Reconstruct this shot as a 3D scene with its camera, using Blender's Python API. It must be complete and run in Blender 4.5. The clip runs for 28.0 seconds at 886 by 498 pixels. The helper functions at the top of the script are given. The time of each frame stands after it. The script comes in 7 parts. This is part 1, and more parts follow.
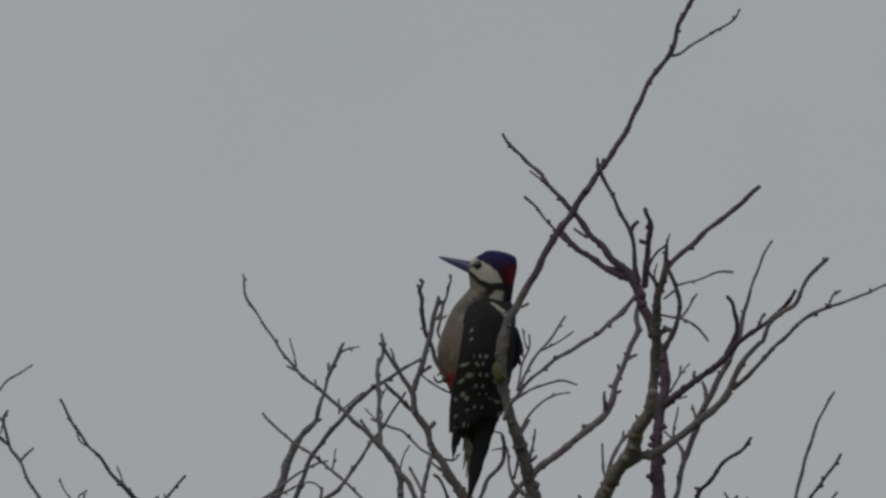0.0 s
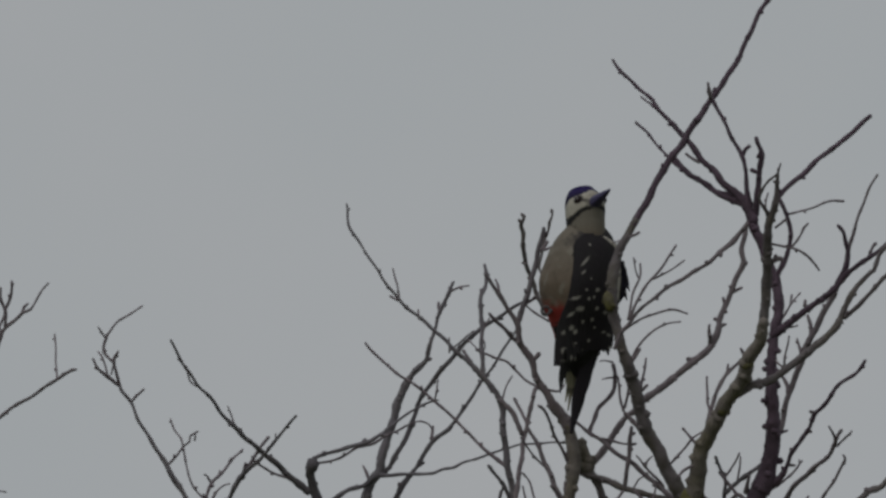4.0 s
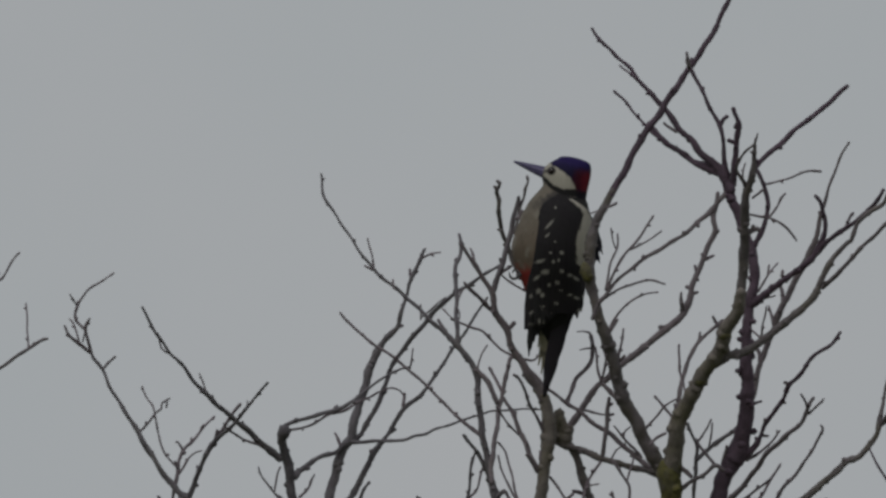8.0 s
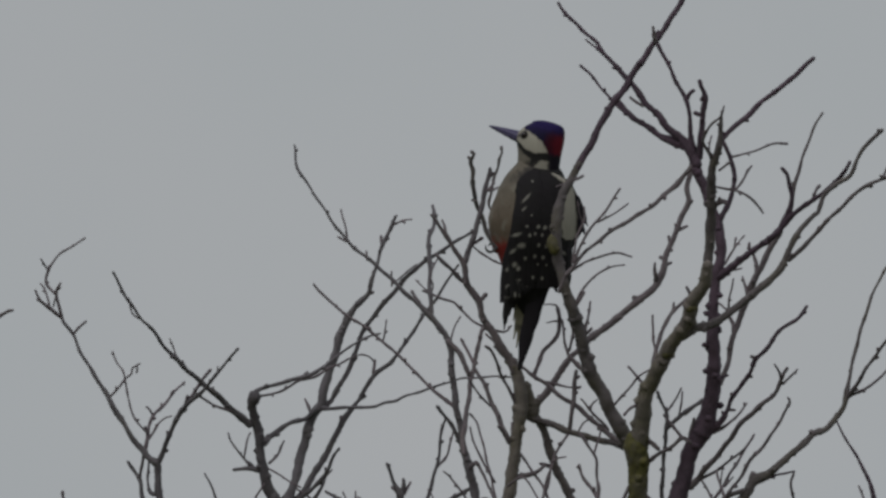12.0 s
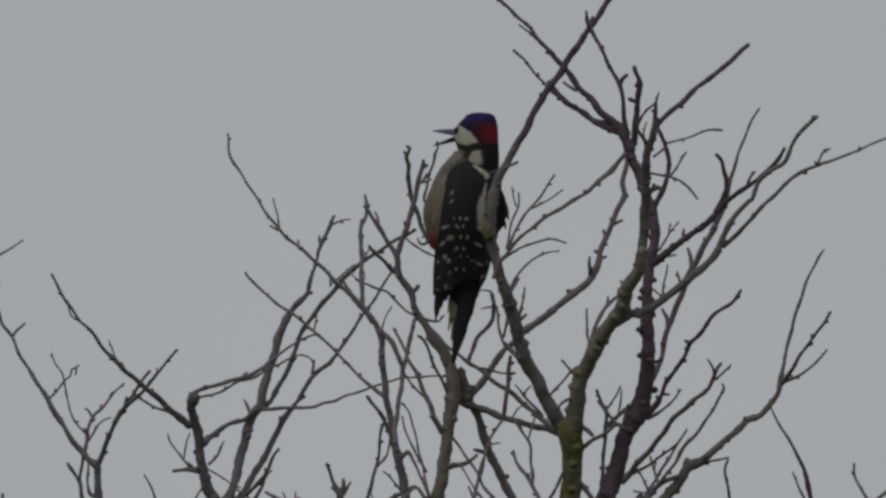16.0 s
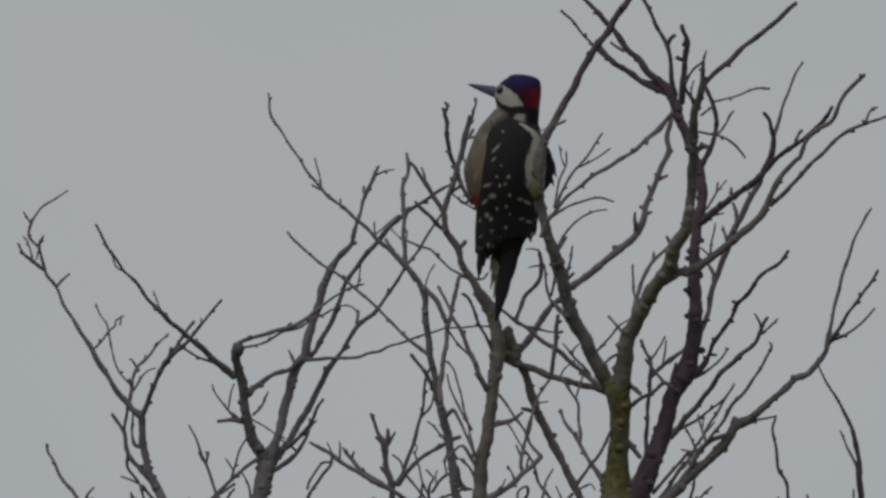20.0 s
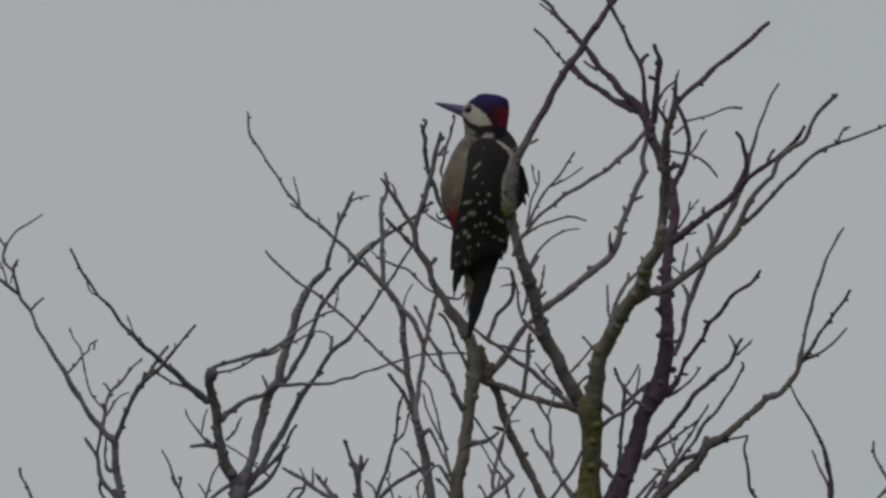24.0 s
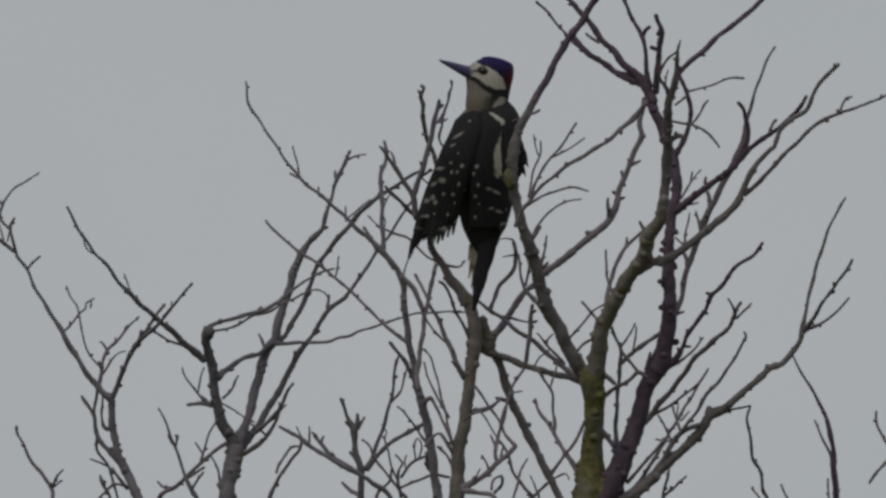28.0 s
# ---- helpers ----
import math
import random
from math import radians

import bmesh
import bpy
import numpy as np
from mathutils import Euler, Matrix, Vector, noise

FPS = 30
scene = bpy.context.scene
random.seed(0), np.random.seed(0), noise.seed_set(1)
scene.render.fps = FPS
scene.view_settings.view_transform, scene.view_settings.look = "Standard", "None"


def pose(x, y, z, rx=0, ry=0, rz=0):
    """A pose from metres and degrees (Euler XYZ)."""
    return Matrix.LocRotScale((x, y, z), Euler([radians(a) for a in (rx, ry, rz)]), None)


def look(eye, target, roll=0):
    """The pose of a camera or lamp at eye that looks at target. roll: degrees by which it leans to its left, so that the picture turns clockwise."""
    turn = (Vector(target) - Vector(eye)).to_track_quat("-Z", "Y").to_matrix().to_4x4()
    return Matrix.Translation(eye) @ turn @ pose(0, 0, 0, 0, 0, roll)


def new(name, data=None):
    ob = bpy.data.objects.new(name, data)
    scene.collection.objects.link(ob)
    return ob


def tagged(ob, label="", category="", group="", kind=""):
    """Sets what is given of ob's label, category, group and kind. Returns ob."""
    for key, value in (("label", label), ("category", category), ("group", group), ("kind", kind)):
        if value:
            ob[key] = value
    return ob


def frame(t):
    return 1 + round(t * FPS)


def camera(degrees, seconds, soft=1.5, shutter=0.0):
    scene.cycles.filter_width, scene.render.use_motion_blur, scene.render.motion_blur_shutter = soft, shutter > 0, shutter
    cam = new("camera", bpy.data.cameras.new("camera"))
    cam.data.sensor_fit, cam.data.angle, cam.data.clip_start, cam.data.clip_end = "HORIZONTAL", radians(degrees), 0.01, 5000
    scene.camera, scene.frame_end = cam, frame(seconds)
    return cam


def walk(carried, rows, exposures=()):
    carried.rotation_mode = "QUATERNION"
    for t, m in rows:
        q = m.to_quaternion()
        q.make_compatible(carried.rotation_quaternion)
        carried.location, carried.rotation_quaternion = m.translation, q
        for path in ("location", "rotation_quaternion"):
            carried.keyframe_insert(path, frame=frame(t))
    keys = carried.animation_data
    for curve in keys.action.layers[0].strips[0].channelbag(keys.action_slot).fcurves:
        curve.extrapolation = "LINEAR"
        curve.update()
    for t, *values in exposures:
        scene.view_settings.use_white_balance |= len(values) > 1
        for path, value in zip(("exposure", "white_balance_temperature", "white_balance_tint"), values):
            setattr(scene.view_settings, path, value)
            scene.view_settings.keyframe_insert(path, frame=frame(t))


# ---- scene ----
EYE = (0, -14.5, 1.6)
PATH = [
    (0.0, look(EYE, (0.0097, -0.0445, 5.6656), 0.12)),
    (0.5, look(EYE, (-0.0148, -0.0423, 5.6574), -0.01)),
    (1.0, look(EYE, (-0.0271, -0.0410, 5.6524), 0.17)),
    (1.5, look(EYE, (-0.0439, -0.0395, 5.6469), 0.21)),
    (2.0, look(EYE, (-0.0638, -0.0337, 5.6253), 0.23)),
    (2.5, look(EYE, (-0.0805, -0.0261, 5.5972), 0.23)),
    (4.5, look(EYE, (-0.0887, -0.0284, 5.6056), 0.30)),
    (5.0, look(EYE, (-0.1147, -0.0240, 5.5891), 0.13)),
    (5.5, look(EYE, (-0.1043, -0.0201, 5.5747), 0.27)),
    (6.0, look(EYE, (-0.0800, -0.0232, 5.5861), 0.21)),
    (6.5, look(EYE, (-0.0736, -0.0251, 5.5935), 0.01)),
    (7.0, look(EYE, (-0.0897, -0.0210, 5.5781), 0.07)),
    (7.5, look(EYE, (-0.0808, -0.0212, 5.5790), 0.30)),
    (8.0, look(EYE, (-0.0684, -0.0214, 5.5794), 0.16)),
    (8.5, look(EYE, (-0.0751, -0.0214, 5.5797), 0.38)),
    (9.0, look(EYE, (-0.0777, -0.0224, 5.5834), 0.24)),
    (9.5, look(EYE, (-0.0617, -0.0216, 5.5802), 0.46)),
    (10.0, look(EYE, (-0.0640, -0.0187, 5.5694), 0.22)),
    (10.5, look(EYE, (-0.0676, -0.0187, 5.5695), 0.27)),
    (11.0, look(EYE, (-0.0641, -0.0149, 5.5555), 0.11)),
    (11.5, look(EYE, (-0.0641, -0.0145, 5.5538), 0.03)),
    (12.0, look(EYE, (-0.0388, -0.0152, 5.5564), -0.00)),
    (12.5, look(EYE, (-0.0206, -0.0167, 5.5622), 0.48)),
    (13.0, look(EYE, (-0.0056, -0.0174, 5.5645), 0.33)),
    (13.5, look(EYE, (-0.0015, -0.0149, 5.5555), 0.34)),
    (15.5, look(EYE, (0.0306, -0.0137, 5.5508), -0.13)),
    (16.0, look(EYE, (0.0194, -0.0119, 5.5443), 0.03)),
    (16.5, look(EYE, (0.0293, -0.0112, 5.5417), -0.05)),
    (17.0, look(EYE, (0.0201, -0.0101, 5.5377), -0.21)),
    (17.5, look(EYE, (0.0083, -0.0098, 5.5366), -0.05)),
    (18.0, look(EYE, (-0.0068, -0.0029, 5.5108), -0.07)),
    (18.5, look(EYE, (-0.0119, -0.0017, 5.5063), -0.00)),
    (19.0, look(EYE, (-0.0105, -0.0027, 5.5100), -0.01)),
    (19.5, look(EYE, (-0.0254, -0.0020, 5.5075), 0.14)),
    (20.0, look(EYE, (-0.0228, -0.0024, 5.5089), 0.04)),
    (20.5, look(EYE, (-0.0128, -0.0029, 5.5107), 0.07)),
    (21.0, look(EYE, (-0.0200, -0.0029, 5.5109), 0.15)),
    (21.5, look(EYE, (-0.0113, -0.0030, 5.5112), 0.06)),
    (23.5, look(EYE, (-0.0056, -0.0071, 5.5265), 0.33)),
    (24.0, look(EYE, (0.0019, -0.0067, 5.5250), 0.14)),
    (24.5, look(EYE, (0.0121, -0.0069, 5.5256), -0.08)),
    (25.0, look(EYE, (0.0189, -0.0072, 5.5266), 0.05)),
    (25.5, look(EYE, (0.0117, -0.0086, 5.5321), -0.01)),
    (26.0, look(EYE, (0.0279, -0.0084, 5.5314), -0.07)),
    (26.5, look(EYE, (0.0070, -0.0082, 5.5305), -0.02)),
    (27.0, look(EYE, (-0.0185, -0.0021, 5.5080), -0.09)),
    (27.5, look(EYE, (-0.0388, 0.0030, 5.4888), 0.24)),
    (28.0, look(EYE, (0.0000, -0.0000, 5.5000), 0.00)),
]
cam = camera(3.0, 28.0, soft=2.9)
walk(cam, PATH, exposures=[(0.0, -0.09), (5.0, -0.05), (11.0, 0.0), (17.0, 0.02), (20.0, 0.06), (28.0, 0.10)])

# ---- overcast daylight ----
SUN_UP, SUN_TURN = radians(38), radians(200)
world = bpy.data.worlds.new("overcast_sky")
scene.world = world
world.use_nodes = True
wn, wl = world.node_tree.nodes, world.node_tree.links
sky = wn.new("ShaderNodeTexSky")
sky.sky_type, sky.sun_disc = "NISHITA", False
sky.sun_elevation, sky.sun_rotation = SUN_UP, SUN_TURN
sky.air_density, sky.dust_density, sky.ozone_density = 1.0, 4.0, 1.0
dim = wn.new("ShaderNodeVectorMath")
dim.operation = "SCALE"
dim.inputs["Scale"].default_value = 0.09
cloud_at = wn.new("ShaderNodeTexCoord")
cloud = wn.new("ShaderNodeTexNoise")
cloud.inputs["Scale"].default_value, cloud.inputs["Detail"].default_value = 22.0, 5.0
deck = wn.new("ShaderNodeValToRGB")
deck.color_ramp.elements[0].position, deck.color_ramp.elements[0].color = 0.3, (0.345, 0.368, 0.378, 1)
deck.color_ramp.elements[1].position, deck.color_ramp.elements[1].color = 0.7, (0.372, 0.382, 0.390, 1)
cover = wn.new("ShaderNodeMix")
cover.data_type = "RGBA"
cover.inputs["Factor"].default_value = 0.96
wl.new(sky.outputs["Color"], dim.inputs[0])
wl.new(cloud_at.outputs["Generated"], cloud.inputs["Vector"])
wl.new(cloud.outputs["Fac"], deck.inputs["Fac"])
wl.new(dim.outputs["Vector"], cover.inputs["A"])
wl.new(deck.outputs["Color"], cover.inputs["B"])
wl.new(cover.outputs["Result"], wn["Background"].inputs["Color"])
wn["Background"].inputs["Strength"].default_value = 1.0

sun = new("sun", bpy.data.lights.new("sun", "SUN"))
sun.data.energy, sun.data.angle, sun.data.color = 0.7, radians(40), (1.0, 0.97, 0.93)
sun.matrix_world = look((0, 0, 30), (math.sin(SUN_TURN) * -20, math.cos(SUN_TURN) * -20, 30 - 20 * math.tan(SUN_UP)))


# ---- materials ----
def material(name, rough=0.8, spec=0.3):
    m = bpy.data.materials.new(name)
    m.use_nodes = True
    b = m.node_tree.nodes["Principled BSDF"]
    b.inputs["Roughness"].default_value = rough
    b.inputs["Specular IOR Level"].default_value = spec
    return m, m.node_tree.nodes, m.node_tree.links, b


def noise_tex(n, l, scale, detail=4.0, stretch=None):
    at = n.new("ShaderNodeTexCoord")
    tex = n.new("ShaderNodeTexNoise")
    tex.inputs["Scale"].default_value, tex.inputs["Detail"].default_value = scale, detail
    if stretch:
        mp = n.new("ShaderNodeMapping")
        mp.inputs["Scale"].default_value = stretch
        l.new(at.outputs["Object"], mp.inputs["Vector"])
        l.new(mp.outputs["Vector"], tex.inputs["Vector"])
    else:
        l.new(at.outputs["Object"], tex.inputs["Vector"])
    return tex


def ramp(n, l, fac, *stops):
    r = n.new("ShaderNodeValToRGB")
    e = r.color_ramp.elements
    while len(e) < len(stops):
        e.new(0.5)
    for k, (p, c) in zip(e, stops):
        k.position, k.color = p, (*c, 1)
    l.new(fac, r.inputs["Fac"])
    return r


def mix(n, l, fac, a, b):
    m = n.new("ShaderNodeMix")
    m.data_type = "RGBA"
    for sock, val in (("Factor", fac), ("A", a), ("B", b)):
        if isinstance(val, (int, float, tuple)):
            m.inputs[sock].default_value = (*val, 1) if isinstance(val, tuple) else val
        else:
            l.new(val, m.inputs[sock])
    return m.outputs["Result"]


def bumped(n, l, b, height, strength, distance):
    bump = n.new("ShaderNodeBump")
    bump.inputs["Strength"].default_value, bump.inputs["Distance"].default_value = strength, distance
    l.new(height, bump.inputs["Height"])
    l.new(bump.outputs["Normal"], b.inputs["Normal"])


def bark_material(name, dark, light, moss):
    """Thin wet bark: fine grain, paler lenticels and patches, green algae in patches on the thicker wood."""
    m, n, l, b = material(name, 0.72, 0.25)
    grain = noise_tex(n, l, 900, 6)
    patch = noise_tex(n, l, 70, 4)
    own = n.new("ShaderNodeObjectInfo")
    base = ramp(n, l, grain.outputs["Fac"], (0.3, dark), (0.72, light)).outputs["Color"]
    worn = mix(n, l, ramp(n, l, patch.outputs["Fac"], (0.44, (0, 0, 0)), (0.62, (0.75, 0.75, 0.75))).outputs["Color"], base, light)
    shade = n.new("ShaderNodeHueSaturation")
    vary = n.new("ShaderNodeMapRange")
    vary.inputs["To Min"].default_value, vary.inputs["To Max"].default_value = 0.80, 1.10
    l.new(own.outputs["Random"], vary.inputs["Value"])
    l.new(vary.outputs["Result"], shade.inputs["Value"])
    l.new(worn, shade.inputs["Color"])
    colour = shade.outputs["Color"]
    if moss:
        algae = noise_tex(n, l, 38, 5)
        spread = ramp(n, l, algae.outputs["Fac"], (0.46 if moss < 0.5 else 0.34, (0, 0, 0)), (0.64 if moss < 0.5 else 0.52, (moss, moss, moss)))
        tuft = noise_tex(n, l, 170, 5)
        green = ramp(n, l, tuft.outputs["Fac"], (0.36, (0.062, 0.058, 0.016)), (0.64, (0.165, 0.154, 0.045))).outputs["Color"]
        colour = mix(n, l, spread.outputs["Color"], colour, green)
    l.new(colour, b.inputs["Base Color"])
    bumped(n, l, b, grain.outputs["Fac"], 0.8, 0.0008)
    return m


BARK_MOSSY = bark_material("mossy_bark", (0.086, 0.079, 0.066), (0.200, 0.182, 0.146), 0.85)
BARK_LICHEN = bark_material("lichened_bark", (0.096, 0.085, 0.078), (0.228, 0.203, 0.186), 0.32)
BARK_LIMB = bark_material("limb_bark", (0.088, 0.078, 0.083), (0.218, 0.195, 0.203), 0.22)
BARK_SLATE = bark_material("slate_bark", (0.082, 0.076, 0.086), (0.205, 0.190, 0.212), 0.10)
BARK_BRANCH = bark_material("branch_bark", (0.098, 0.083, 0.093), (0.238, 0.204, 0.222), 0.08)
BARK_TWIG = bark_material("twig_bark", (0.104, 0.087, 0.098), (0.245, 0.206, 0.228), 0.0)
BARK_DUSK = bark_material("dusky_bark", (0.056, 0.050, 0.056), (0.142, 0.128, 0.140), 0.0)
BARK_SHOOT = bark_material("purple_shoot_bark", (0.052, 0.038, 0.050), (0.136, 0.095, 0.130), 0.0)


def plumage_material():
    """Feathers: colour from the painted plumage attribute, fine barbs along the feather."""
    m, n, l, b = material("plumage", 0.75, 0.12)
    at = n.new("ShaderNodeAttribute")
    at.attribute_name = "plumage"
    barbs = noise_tex(n, l, 420, 5, (1.0, 1.0, 0.22))
    soft = noise_tex(n, l, 110, 3, (1.0, 1.0, 0.35))
    tone = n.new("ShaderNodeHueSaturation")
    vary = n.new("ShaderNodeMapRange")
    vary.inputs["To Min"].default_value, vary.inputs["To Max"].default_value = 0.72, 1.28
    blend = n.new("ShaderNodeMath")
    blend.operation = "ADD"
    l.new(barbs.outputs["Fac"], blend.inputs[0])
    l.new(soft.outputs["Fac"], blend.inputs[1])
    half = n.new("ShaderNodeMath")
    half.operation, half.inputs[1].default_value = "MULTIPLY", 0.5
    l.new(blend.outputs[0], half.inputs[0])
    l.new(half.outputs[0], vary.inputs["Value"])
    l.new(at.outputs["Color"], tone.inputs["Color"])
    l.new(vary.outputs["Result"], tone.inputs["Value"])
    l.new(tone.outputs["Color"], b.inputs["Base Color"])
    bumped(n, l, b, barbs.outputs["Fac"], 0.6, 0.0012)
    return m


def plain_material(name, a, c, rough, scale=300, spec=0.4):
    m, n, l, b = material(name, rough, spec)
    tex = noise_tex(n, l, scale, 4)
    l.new(ramp(n, l, tex.outputs["Fac"], (0.3, a), (0.7, c)).outputs["Color"], b.inputs["Base Color"])
    bumped(n, l, b, tex.outputs["Fac"], 0.3, 0.0005)
    return m


PLUMAGE = plumage_material()
HORN = plain_material("bill_horn", (0.046, 0.040, 0.100), (0.092, 0.080, 0.180), 0.42)
SCALY = plain_material("grey_leg_skin", (0.05, 0.05, 0.055), (0.10, 0.10, 0.10), 0.6)
EYE = plain_material("dark_eye", (0.010, 0.006, 0.006), (0.022, 0.010, 0.010), 0.08, 200, 0.6)
GRASS = plain_material("winter_grass", (0.035, 0.050, 0.016), (0.085, 0.095, 0.035), 0.9, 3)


# ---- building helpers ----
def part(name, bm, mat, parent, label=""):
    me = bpy.data.meshes.new(name)
    for f in bm.faces:
        f.smooth = True
    bm.to_mesh(me)
    bm.free()
    me.materials.append(mat)
    ob = new(name, me)
    ob.parent = parent
    return tagged(ob, label)


def glide(points, step):
    """Points spaced step apart along a smooth curve through the given ones; all columns are carried along."""
    p = np.array(points, float)
    ends = np.vstack([2 * p[0] - p[1], p, 2 * p[-1] - p[-2]])
    out = []
    for i in range(len(p) - 1):
        a, b, c, d = ends[i:i + 4]
        count = max(1, int(np.linalg.norm((c - b)[:3]) / step))
        for k in range(count):
            t = k / count
            q = 0.5 * (2 * b + (c - a) * t + (2 * a - 5 * b + 4 * c - d) * t * t + (3 * b - a - 3 * c + d) * t ** 3)
            q[3:] = b[3:] + (c - b)[3:] * t
            out.append(q)
    out.append(p[-1])
    return np.array(out)


def tube(bm, centres, radii, sides, rough=0.0, rng=None, lumpy=0.0):
    """A closed tube with rounded ends round a line of centres."""
    centres = np.asarray(centres, float)
    way = np.gradient(centres, axis=0)
    way /= np.linalg.norm(way, axis=1)[:, None] + 1e-12
    side = np.cross(way[0], (0.31, 0.87, 0.38))
    rings = []
    for c, w, r in zip(centres, way, radii):
        side = side - w * side.dot(w)
        side /= np.linalg.norm(side)
        up = np.cross(w, side)
        ring = []
        for k in range(sides):
            a = 2 * math.pi * k / sides
            out = side * math.cos(a) + up * math.sin(a)
            rr = r * (1 + (rng.uniform(-rough, rough) if rough else 0))
            if lumpy:
                k = lumpy * min(1.0, 0.0045 / r)
                rr *= 1 + k * noise.noise((c + out * r) * 70) + 0.6 * k * noise.noise((c + out * r) * 210)
            ring.append(bm.verts.new(c + out * rr))
        rings.append(ring)
    for lo, hi in zip(rings, rings[1:]):
        for k in range(sides):
            bm.faces.new((lo[k], lo[(k + 1) % sides], hi[(k + 1) % sides], hi[k]))
    for ring, w, r, sign in ((rings[0], way[0], radii[0], -1), (rings[-1], way[-1], radii[-1], 1)):
        tip = bm.verts.new(centres[0 if sign < 0 else -1] + w * r * 0.8 * sign)
        for k in range(sides):
            pair = (ring[k], ring[(k + 1) % sides])
            bm.faces.new((*pair, tip) if sign > 0 else (*pair[::-1], tip))


STEMS = random.Random(11)
SLATE_CROWNS = []  # crowns with dark grey, cooler bark


def stem(name, crown, *points, bark=None):
    """One limb, branch or twig of a crown, from points (x, y, z, radius) in millimetres: tapered, with bark ridges, swollen nodes and buds."""
    rng = STEMS
    line = glide(np.array(points, float) * 0.001, 0.0028)
    c, r = line[:, :3], line[:, 3].copy()
    thin = r.mean() < 0.0022
    run = np.r_[0, np.cumsum(np.linalg.norm(np.diff(c, axis=0), axis=1))]
    # slight crookedness between the nodes
    for axis in range(3):
        ph = rng.uniform(0, 6.28)
        c[:, axis] += np.sin(run * 210 + ph) * 0.00035 * np.minimum(1, run / 0.02)
    way = np.gradient(c, axis=0)
    way /= np.linalg.norm(way, axis=1)[:, None] + 1e-12
    nodes, at, turn = [], rng.uniform(0.006, 0.014), rng.uniform(0, 6.28)
    while at < run[-1] - 0.003:
        nodes.append((at, turn))
        at += rng.uniform(0.009, 0.021) if thin else rng.uniform(0.012, 0.026)
        turn += 2.4 + rng.uniform(-0.4, 0.4)
    for s, _ in nodes:
        r *= 1 + (0.16 if thin else 0.09) * np.minimum(1, 0.003 / r) * np.exp(-((run - s) / 0.0022) ** 2)
    # uneven swelling of the bark
    for wave, amount in ((0.021, 0.055), (0.0093, 0.05), (0.0051, 0.035)):
        r *= 1 + amount * np.minimum(1, 0.0035 / r) * np.sin(run * 6.283 / wave + rng.uniform(0, 6.28) + 1.5 * np.sin(run * 6.283 / (wave * 3.7)))
    big = r.max() > 0.004
    bm = bmesh.new()
    tube(bm, c, r, 24 if r.max() > 0.008 else 14 if big else 7 if r.max() > 0.0013 else 6, 0.03 if big else 0.06, rng, 0.22 if big else 0.0)
    # buds and spur stubs, pointing along the shoot
    for s, turn in nodes:
        if rng.random() < (0.62 if big else 0.36):
            continue
        i = int(np.searchsorted(run, s))
        w = way[i]
        side = np.cross(w, (0.3, 0.8, 0.5))
        side /= np.linalg.norm(side)
        out = side * math.cos(turn) + np.cross(w, side) * math.sin(turn)
        length = rng.uniform(0.0009, 0.0026) + r[i] * 0.5
        base = c[i] + out * r[i] * 0.5
        lean = out * 0.8 + w * rng.uniform(0.2, 0.8)
        size = min(r[i] * 0.85, rng.uniform(0.0009, 0.0017)) + r[i] * rng.uniform(0.10, 0.34)
        tube(bm, [base, base + lean * length * 0.45, base + lean * length * 0.8, base + lean * length], [size * 1.2, size, size * 0.8, size * 0.4], 6)
    # low rounded lumps on the thicker wood
    if big:
        for _ in range(int(run[-1] / 0.009)):
            i = rng.randrange(len(run))
            a = rng.uniform(0, 6.28)
            side = np.cross(way[i], (0.3, 0.8, 0.5))
            side /= np.linalg.norm(side)
            out = side * math.cos(a) + np.cross(way[i], side) * math.sin(a)
            size = rng.uniform(0.0013, 0.0030) * min(1.3, r[i] / 0.0045)
            base = c[i] + out * (r[i] - size * 0.75) + way[i] * size * rng.uniform(-0.3, 0.3)
            tube(bm, [base, base + out * size * 0.55, base + out * size * 1.0, base + out * size * 1.3], [size * 1.5, size * 1.3, size * 0.9, size * 0.4], 9)
    if r[-1] < 0.0018:
        tube(bm, [c[-1] - way[-1] * 0.0030, c[-1] - way[-1] * 0.0014, c[-1] + way[-1] * 0.0004],
             [r[-1] * 1.05, r[-1] * 1.25, r[-1] * 0.5], 6)
    slate = crown in SLATE_CROWNS
    mat = bark or {"limb": BARK_SLATE if slate else BARK_LIMB, "branch": BARK_SLATE if slate else BARK_BRANCH, "twig": BARK_TWIG}[name]
    return part(name, bm, mat, crown)


